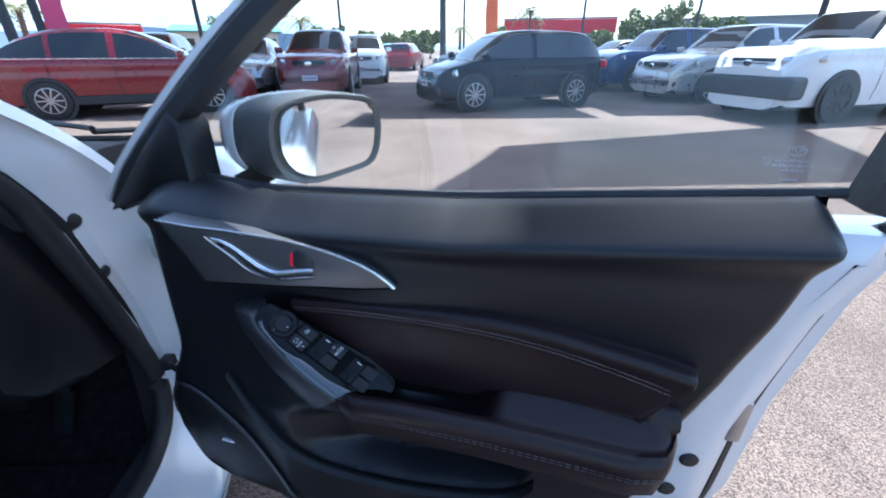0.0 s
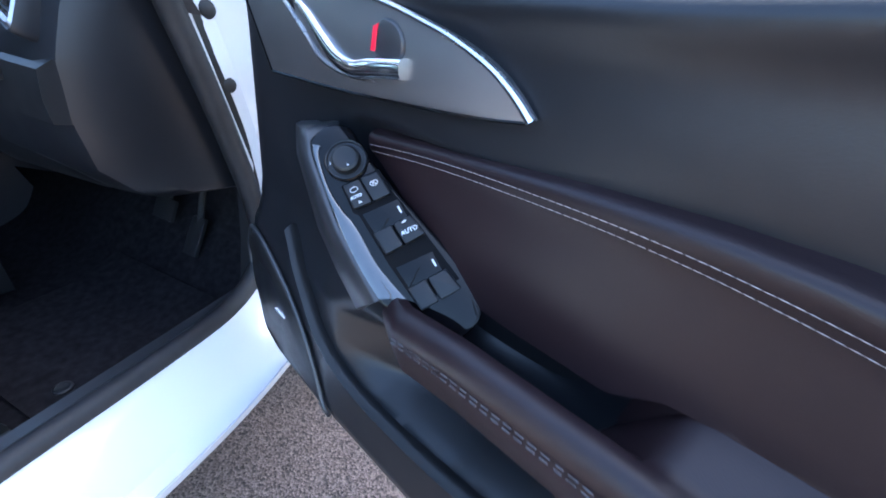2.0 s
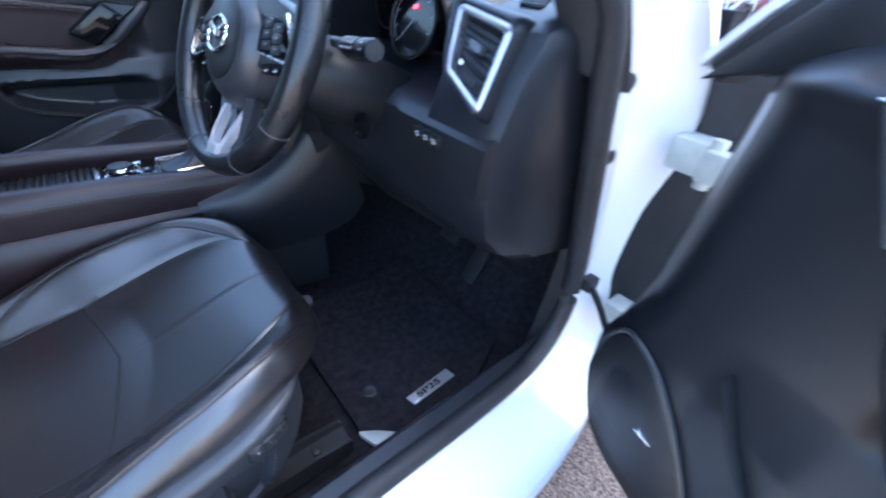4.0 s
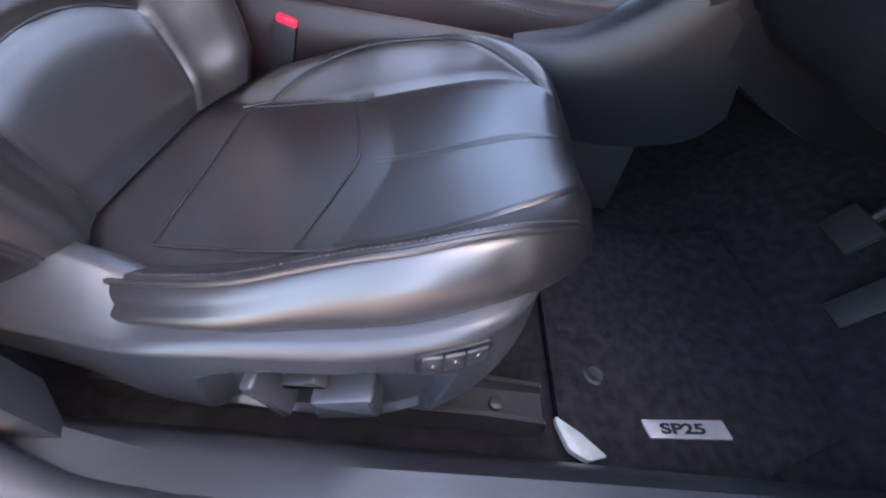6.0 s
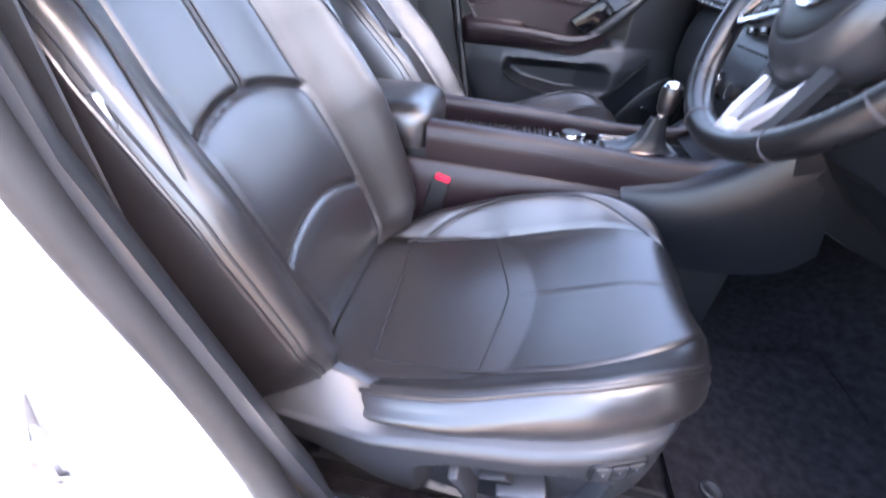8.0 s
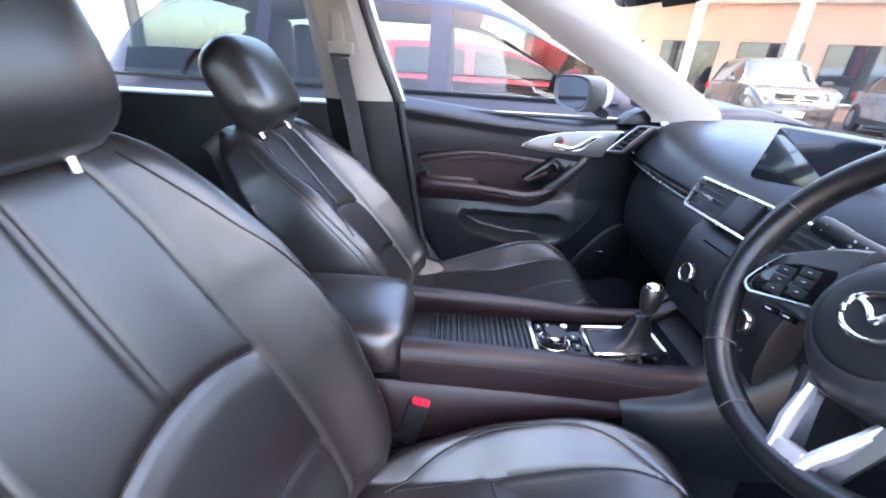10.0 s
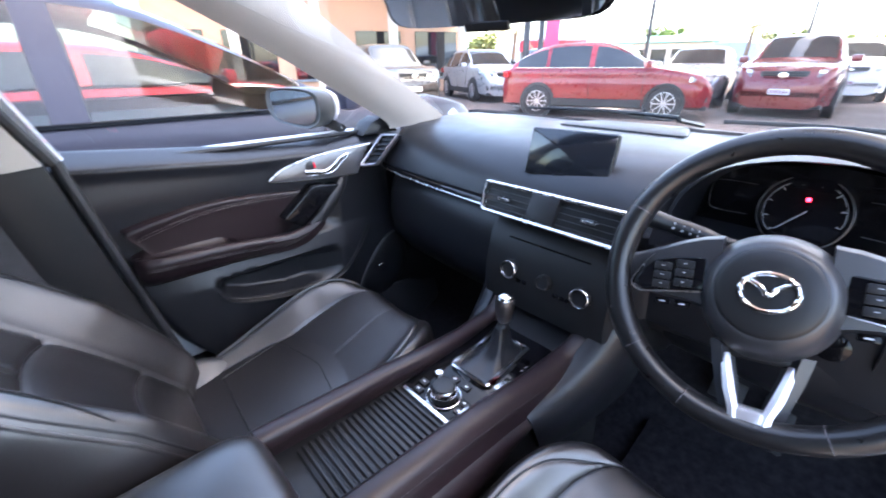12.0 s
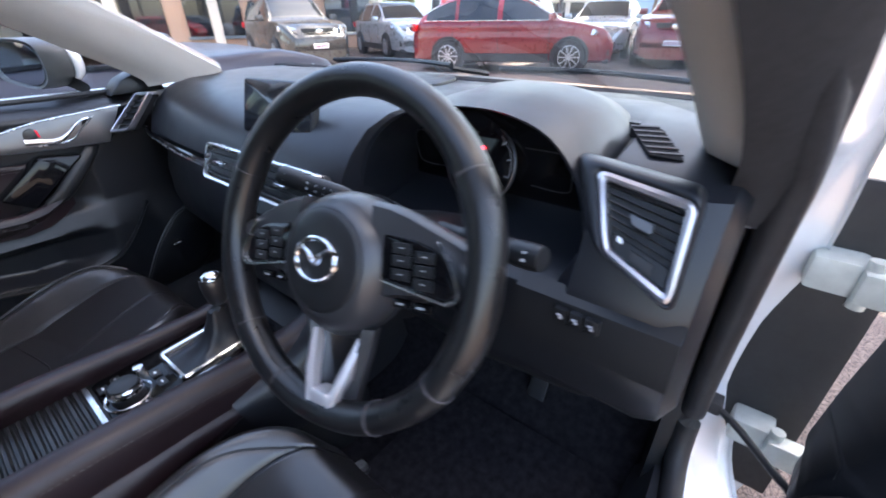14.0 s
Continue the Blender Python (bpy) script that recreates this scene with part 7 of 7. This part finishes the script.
red_met = paint("soul_red_paint", (0.19, 0.004, 0.012), 0.15)
red_bright = paint("bright_red_paint", (0.50, 0.012, 0.025))
red_deep = paint("deep_red_paint", (0.15, 0.004, 0.010), 0.15)
navy = material("navy_paint", (0.005, 0.007, 0.014), 0.12, vary=0.04, scale=2, rough_vary=0.02, specular=0.3)
blue_p = paint("blue_paint", (0.02, 0.05, 0.14), 0.4)
silver_p = paint("silver_paint", (0.50, 0.51, 0.53), 0.6)
cream_p = paint("pale_silver_paint", (0.55, 0.54, 0.52), 0.5)
white_p = paint("white_car_paint", (0.78, 0.79, 0.80))
dark_p = paint("dark_grey_paint", (0.035, 0.032, 0.030), 0.2)
slate_p = material("slate_blue_paint", (0.030, 0.029, 0.044), 0.36, 0.1, vary=0.04, scale=2, coat=0.10, coat_rough=0.12, rough_vary=0.03, specular=0.3)
clad = material("black_cladding", (0.025, 0.026, 0.028), 0.6, vary=0.15, scale=10)

vehicle("suv", "deep red metallic crossover with black cladding, side on", "car", (-4.65, 9.25), 21, red_met, 4.4, 1.8, 1.54, .86, 1.03, .25, -.47, .02, -.26, clad)
vehicle("suv", "red sport utility vehicle facing the white hatchback", "car", (-1.7, 13.1), -86, red_deep, 4.55, 1.84, 1.68, .98, 1.10, .20, -.48, .03, -.38, clad, r=.36)
vehicle("hatchback", "dark navy five-door hatchback with silver wheels, side on", "car", (3.2, 9.65), 198, navy, 4.0, 1.7, 1.51, .80, .98, .29, -.49, .07, -.36, None, 10)
vehicle("pickup_truck", "white utility truck with black steel wheels", "pickup", (9.55, 8.0), 193, white_p, 5.3, 1.86, 1.80, 1.06, 1.18, .20, -.13, .08, -.08, None, 8, steel_black, True, .385)
vehicle("wagon", "pale silver wagon with black lower cladding", "car", (9.1, 10.75), 191, cream_p, 4.8, 1.84, 1.66, .92, 1.06, .20, -.48, .05, -.40, clad, 8, r=.35)
vehicle("suv", "dark blue sport utility vehicle", "car", (8.7, 13.6), 190, blue_p, 4.75, 1.88, 1.70, 1.0, 1.10, .20, -.48, .05, -.40, None, 8, r=.36)
vehicle("pickup_truck", "white twin-cab utility truck", "pickup", (10.4, 17.0), 190, white_p, 5.2, 1.85, 1.80, 1.0, 1.15, .20, -.13, .08, -.08, None, 8, None, True, .38)
vehicle("sedan", "dark grey car in the row behind", "car", (10.2, 20.5), 190, dark_p, 4.5, 1.8, 1.5)
vehicle("suv", "silver-blue sport utility vehicle in the row behind", "car", (3.9, 14.2), 195, slate_p, 4.5, 1.82, 1.62, .95, 1.05, .20, -.48, .04, -.40)
vehicle("sedan", "silver car in the row behind", "car", (3.9, 18.2), 195, silver_p, 4.5, 1.8, 1.5)
vehicle("sedan", "white car in the row behind", "car", (4.0, 22.0), 195, white_p, 4.5, 1.8, 1.5)
vehicle("hatchback", "small red hatchback seen from behind", "car", (.1, 28.0), 80, red_met, 4.0, 1.72, 1.5)
vehicle("hatchback", "pale blue hatchback far across the lot", "car", (-1.6, 31.0), 170, paint("pale_blue_paint", (.25, .45, .60), .3), 4.1, 1.72, 1.5)
vehicle("suv", "white sport utility vehicle behind the red one", "car", (-1.2, 18.6), -86, white_p, 4.6, 1.85, 1.7, .98, 1.1)
vehicle("sedan", "silver car between two red cars", "car", (-4.2, 14.2), -80, silver_p, 4.5, 1.8, 1.5)
vehicle("suv", "dark red sport utility vehicle behind", "car", (-7.2, 14.3), -75, red_deep, 4.6, 1.84, 1.66, .98, 1.1)
vehicle("suv", "dark grey sport utility vehicle", "car", (-10.3, 15.0), -75, dark_p, 4.6, 1.84, 1.66, .98, 1.1)
vehicle("crossover", "silver two-tone crossover with black cladding", "car", (-10.2, 11.2), -25, silver_p, 4.4, 1.8, 1.56, .92, 1.03, .20, -.48, .03, -.32, clad)
vehicle("suv", "dark grey sport utility vehicle with chrome nose", "car", (-10.9, 7.6), -18, dark_p, 4.7, 1.81, 1.70, .98, 1.1, .20, -.48, .04, -.42, None, r=.36)
vehicle("suv", "slate blue sport utility vehicle parked alongside", "car", (-2.56, -.30), 90, slate_p, 4.5, 1.84, 1.47, .88, .955, .232, -.48, .005, -.36, None, r=.34, gmat=window_tint)
vehicle("hatchback", "red hatchback beyond the slate blue one", "car", (-5.35, -.05), 90, red_bright, 4.3, 1.78, 1.36, .86, 1.0, .26, -.47, .03, -.34)

# ---- outside: buildings, poles, planting, hills ----
wall_cream = material("cream_render", (0.62, 0.56, 0.48), 0.85, vary=0.06, scale=1)
wall_salmon = material("salmon_render", (0.62, 0.38, 0.26), 0.85, vary=0.08, scale=.6)
wall_grey = material("grey_cladding", (0.22, 0.24, 0.26), 0.7, vary=0.1, scale=1)
red_sign = material("red_sign", (0.60, 0.02, 0.04), 0.45, vary=0.06, scale=1)
blue_sign = material("blue_fascia", (0.05, 0.25, 0.48), 0.5, vary=0.06, scale=1)
green_roof = material("green_metal_roof", (0.08, 0.22, 0.19), 0.5, vary=0.1, scale=1)
pole_mat = material("dark_pole", (0.035, 0.04, 0.05), 0.5, vary=0.15, scale=3)
pink_banner = material("pink_banner", (0.75, 0.10, 0.22), 0.7, vary=0.08, scale=2)
orange_flag = material("orange_flag", (0.75, 0.16, 0.04), 0.7, vary=0.1, scale=2)
leaf = material("foliage", (0.09, 0.13, 0.03), 0.65, vary=0.4, scale=3, color2=(0.20, 0.22, 0.06))
palm_leaf = material("palm_foliage", (0.09, 0.11, 0.04), 0.6, vary=0.4, scale=3, color2=(0.20, 0.18, 0.06))
bark = material("bark", (0.14, 0.10, 0.07), 0.9, vary=0.3, scale=6, grain=.5, grain_scale=40)
hill_mat = material("hill_painted_haze", (0.30, 0.38, 0.48), 1.0, vary=0.12, scale=.01, specular=0)


def polar(az, dist, z=0.0):
    """A place by its bearing from the driver's doorway."""
    return V(1.33 + dist * math.sin(radians(az)), -.26 + dist * math.cos(radians(az)), z)


def building(name, label, az0, az1, dist, z0, z1, mat, depth=8.0, roof=None, band=None, windows=0):
    a, b = polar(az0, dist), polar(az1, dist)
    c = (a + b) / 2
    out = (c - V(1.33, -.26, 0)).normalized()
    b_ = thing(name, label, "building", tuple(c))
    side = (b - a).normalized()
    hw2 = (b - a).length / 2
    m = Matrix((side, out, V(0, 0, 1))).transposed().to_4x4()
    m.translation = c
    part("wall", box(B(), (0, depth / 2, (z0 + z1) / 2), (hw2 * 2, depth, z1 - z0), m, .03, 1), mat, b_)
    if roof:
        bm = B()
        loft(bm, [[m @ V(x, -.5, z1), m @ V(x, depth / 2, z1 + .9), m @ V(x, depth + .5, z1), m @ V(x, depth + .5, z1 - .15), m @ V(x, -.5, z1 - .15)] for x in (-hw2 - .6, hw2 + .6)])
        part("roof", bm, roof, b_)
    else:
        part("roof", box(B(), (0, depth / 2, z1 + .08), (hw2 * 2 + .3, depth + .3, .2), m, .03, 1), wall_grey, b_)
    if band:
        part("fascia", box(B(), (0, -.15, z1 - (z1 - z0) * .18), (hw2 * 2 + .2, .3, (z1 - z0) * .34), m, .03, 1), band, b_)
    for k in range(windows):
        x = -hw2 + (k + .5) * 2 * hw2 / windows
        w_ = part("window", box(B(), (x, -.03, z0 + 1.5), (hw2 * 1.5 / windows, .1, 1.8), m, .02, 1), car_glass, b_)
        part("window_frame", box(B(), (x, -.05, z0 + .55), (hw2 * 1.6 / windows, .16, .1), m, .01, 1), wall_grey, w_)
    return b_, m, hw2


def pole(az, dist, h, r=.09, arm=True):
    p = polar(az, dist)
    l = thing("light_pole", "tall dark steel light pole", "light pole", tuple(p), "light poles")
    part("shaft", tube(B(), [p, p + V(0, 0, h * .6), p + V(0, 0, h)], [r, r * .85, r * .65], 10), pole_mat, l)
    part("base_plate", box(B(), tuple(p + V(0, 0, .03)), (r * 4, r * 4, .06), bevel=.01), steel, l)
    if arm:
        part("lamp_head", box(B(), tuple(p + V(.3, 0, h)), (.7, .25, .1), bevel=.03), pole_mat, l)
    return l


def banner(az, dist, z0, z1, w, mat, label):
    p = polar(az, dist)
    side = V(math.cos(radians(az)), -math.sin(radians(az)), 0)
    bm = B()
    loft(bm, [[p + side * (.08 + .02 * math.sin(z * 3)) + V(0, .03 * math.sin(z * 2), z), p + side * (w + .04 * math.sin(z * 2.3)) + V(0, .06 * math.sin(z * 2 + 1), z), p + side * (w + .04 * math.sin(z * 2.3)) + V(0, .06 * math.sin(z * 2 + 1) + .012, z), p + side * (.08 + .02 * math.sin(z * 3)) + V(0, .03 * math.sin(z * 2) + .012, z)] for z in np.linspace(z0, z1, 14)])
    b = whole("banner", bm, mat, label, "banner")
    return b


def palm(az, dist, h, crown=1.9):
    rng = random.Random(int(az * 10) + 7)
    p = polar(az, dist)
    t = thing("palm_tree", "tall palm with arching fronds", "palm tree", tuple(p), "palms")
    part("trunk", tube(B(), [p, p + V(.1, 0, h * .5), p + V(.15, .1, h)], [.20, .15, .12], 9), bark, t)
    bm = B()
    c = p + V(.15, .1, h)
    for k in range(26):
        q, up = rng.uniform(0, 6.28), rng.uniform(-.3, 1.2)
        d = V(math.cos(q), math.sin(q), 0)
        L = crown * rng.uniform(.8, 1.15)
        spine = [c + d * (L * f * math.cos(up * (1 - f))) + V(0, 0, L * (f * math.sin(up) - f * f * .75)) for f in np.linspace(0, 1, 8)]
        s = d.cross(V(0, 0, 1))
        for i in range(1, 8):
            for sg in (1, -1):
                tip = spine[i] + s * (sg * .34 * crown / 1.9 * math.sin(.5 + i / 8 * 2.4)) + V(0, 0, -.12)
                a0, a1 = spine[i - 1], spine[i]
                vs = [bm.verts.new(x) for x in (a0, a0 * .5 + a1 * .5, tip)]
                bm.faces.new(vs)
    part("crown", bm, palm_leaf, t, fix=False)
    return t


def tree(az, dist, h, w, base=.3):
    rng = random.Random(int(az * 10) + 3)
    p = polar(az, dist)
    t = thing("tree", "broad leafy tree beyond the car park", "tree", tuple(p), "trees")
    bm = B()
    tube(bm, [p, p + V(.1, .05, h * .3), p + V(0, 0, h * .55)], [.22, .17, .12], 8)
    for k in range(5):
        q = k * 1.3
        tube(bm, [p + V(0, 0, h * .35), p + V(math.cos(q) * w * .25, math.sin(q) * w * .25, h * .6), p + V(math.cos(q) * w * .4, math.sin(q) * w * .4, h * .75)], [.09, .06, .03], 6)
    part("trunk", bm, bark, t)
    vs, fs = [], []
    cl = [(rng.gauss(0, .33) * w, rng.gauss(0, .33) * w, h * rng.uniform(base, .97), rng.uniform(.16, .30) * w) for _ in range(22)]
    for cx, cy, cz, cr in cl:
        for _ in range(75):
            d = Vector((rng.gauss(0, 1), rng.gauss(0, 1), rng.gauss(0, .8))).normalized() * cr * rng.uniform(.5, 1.05)
            o = p + V(cx, cy, cz) + d
            a = Vector((rng.gauss(0, 1), rng.gauss(0, 1), rng.gauss(0, 1))).normalized() * (.05 * w + .1)
            b = a.cross(Vector((rng.gauss(0, 1), rng.gauss(0, 1), 1))).normalized() * (.03 * w + .06)
            n = len(vs)
            vs += [o - a, o + b, o + a, o - b]
            fs.append((n, n + 1, n + 2, n + 3))
    me = bpy.data.meshes.new("crown")
    me.from_pydata(vs, [], fs)
    me.materials.append(leaf)
    ob = new("crown", me)
    ob.parent, ob.matrix_parent_inverse = t, t.matrix_basis.inverted()
    return t


vehicle("hatchback", "bright red hatchback parked on the driver's side", "car", (8.6, 1.0), 90, red_met, 4.4, 1.8, 1.5)

pole(-40.8, 13, 7.5, .10)
pole(-38.6, 15, 7.5, .10)
banner(-38.4, 15, .9, 4.2, .55, pink_banner, "pink feather banner on a pole")
pole(-25.4, 24, 9, .10)
pole(-10.2, 40, 11, .12)
pole(2.2, 23.5, 10, .17)
pole(4.8, 48, 12, .12)
pole(18.9, 45, 11, .12)
pole(30.7, 34, 9, .10)
pole(41.0, 22, 8, .12)
banner(7.3, 40, 1.4, 6.0, 1.1, orange_flag, "orange feather flag on a pole")
building("shop_building", "low grey shop with a red sign", -38.5, -30.8, 60, 0, 3.6, wall_grey, 10, None, red_sign, 4)
building("house", "building with a green metal roof", -28, -17.5, 62, 0, 3.2, wall_cream, 12, green_roof, None, 5)
building("shop_building", "far shop with a blue fascia", -8.8, -3.8, 70, 0, 2.8, wall_cream, 8, None, blue_sign, 4)
building("service_station", "far building with a long red fascia", 9.8, 22.5, 58, 0, 4.3, wall_grey, 10, None, red_sign, 6)
building("warehouse", "low grey warehouse beyond the row of cars", 23, 44, 64, 0, 4.2, wall_grey, 12, None, None, 8)
b_, bm_, bh_ = building("showroom", "cream and salmon showroom with white columns", -82, -47, 21, 0, 5.5, wall_salmon, 10, None, wall_cream, 5)
for k in range(5):
    part("column", box(B(), (-bh_ + .6 + k * (2 * bh_ - 1.2) / 4, -1.6, 2.2), (.32, .32, 4.4), bm_, .03, 1), wall_cream, b_)
part("canopy", box(B(), (0, -1.1, 4.6), (bh_ * 2, 2.6, .5), bm_, .05, 1), wall_cream, b_)
palm(-40, 34, 3.2, 1.5)
palm(-15.0, 40, 3.3, 1.6)
palm(12.6, 44, 4.2, 2.2)
palm(4.2, 46, 3.0, 1.4)
for az, d, h, w in ((-12.2, 55, 3.4, 1.6), (-10.9, 56, 3.6, 1.6), (-7.2, 60, 3.2, 2.2), (-3.2, 52, 2.6, 2.4), (-1.2, 56, 3.0, 2.6), (.6, 60, 3.2, 2.4), (9.0, 50, 3.2, 1.8), (24.6, 55, 5.0, 3.0), (28.4, 56, 5.2, 3.2), (-43.5, 40, 3.4, 2.2), (21, 50, 3.0, 2.0), (33, 60, 4.0, 3.0), (-22, 70, 5, 3)):
    tree(az, d, h, w)
# distant hills, the haze put into their pale blue colour
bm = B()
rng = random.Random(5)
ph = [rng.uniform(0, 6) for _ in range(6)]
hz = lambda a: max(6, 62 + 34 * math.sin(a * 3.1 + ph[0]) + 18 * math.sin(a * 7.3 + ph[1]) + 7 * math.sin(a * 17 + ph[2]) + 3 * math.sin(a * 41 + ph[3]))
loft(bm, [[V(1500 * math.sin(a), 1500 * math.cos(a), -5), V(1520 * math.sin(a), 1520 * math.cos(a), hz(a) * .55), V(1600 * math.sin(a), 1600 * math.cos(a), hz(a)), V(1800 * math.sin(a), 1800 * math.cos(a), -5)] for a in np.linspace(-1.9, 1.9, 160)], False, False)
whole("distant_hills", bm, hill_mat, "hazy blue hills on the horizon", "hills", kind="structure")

# added sails, out of view, that block the sun: over our bay, over the bay's front end, beside it, over the lane and
# over the rows of cars
sail([(-1.5, 1.0, 8.0), (3.46, 1.5, 8.0), (3.44, 3.95, 8.1), (-1.5, 3.95, 8.1)], (7.5, -4.0, 0), "unseen pale cloth added to block the sun over the bay")
sail([(-1.5, 3.82, 8.0), (4.65, 3.82, 8.0), (4.65, 5.8, 8.1), (-1.5, 6.4, 8.1)], (9.5, -4.0, 0), "unseen pale cloth added to block the sun over the bay's end")
sail([(3.74, 1.5, 8.0), (4.62, 1.5, 8.0), (4.62, 3.95, 8.1), (3.74, 3.95, 8.1)], (8.5, -4.0, 0), "unseen narrow pale cloth added to block the sun beside the bay")
sail([(3.95, 7.08, 8.0), (8.85, 7.18, 8.0), (10.15, 10.38, 8.1), (4.97, 9.02, 8.1)], (11.5, -4.0, 0), "unseen pale cloth added to block the sun over the lane")
for x0, x1 in ((-12.0, -2.6), (-2.2, 7.2), (7.6, 17.0)):
    sail([(x0, 11.5, 8.0), (x1, 11.3, 8.0), (x1, 21.0, 8.1), (x0, 21.0, 8.1)], ((x0 + x1) / 2, -6.0, 0), "unseen pale cloth added to block the sun over the rows of cars")
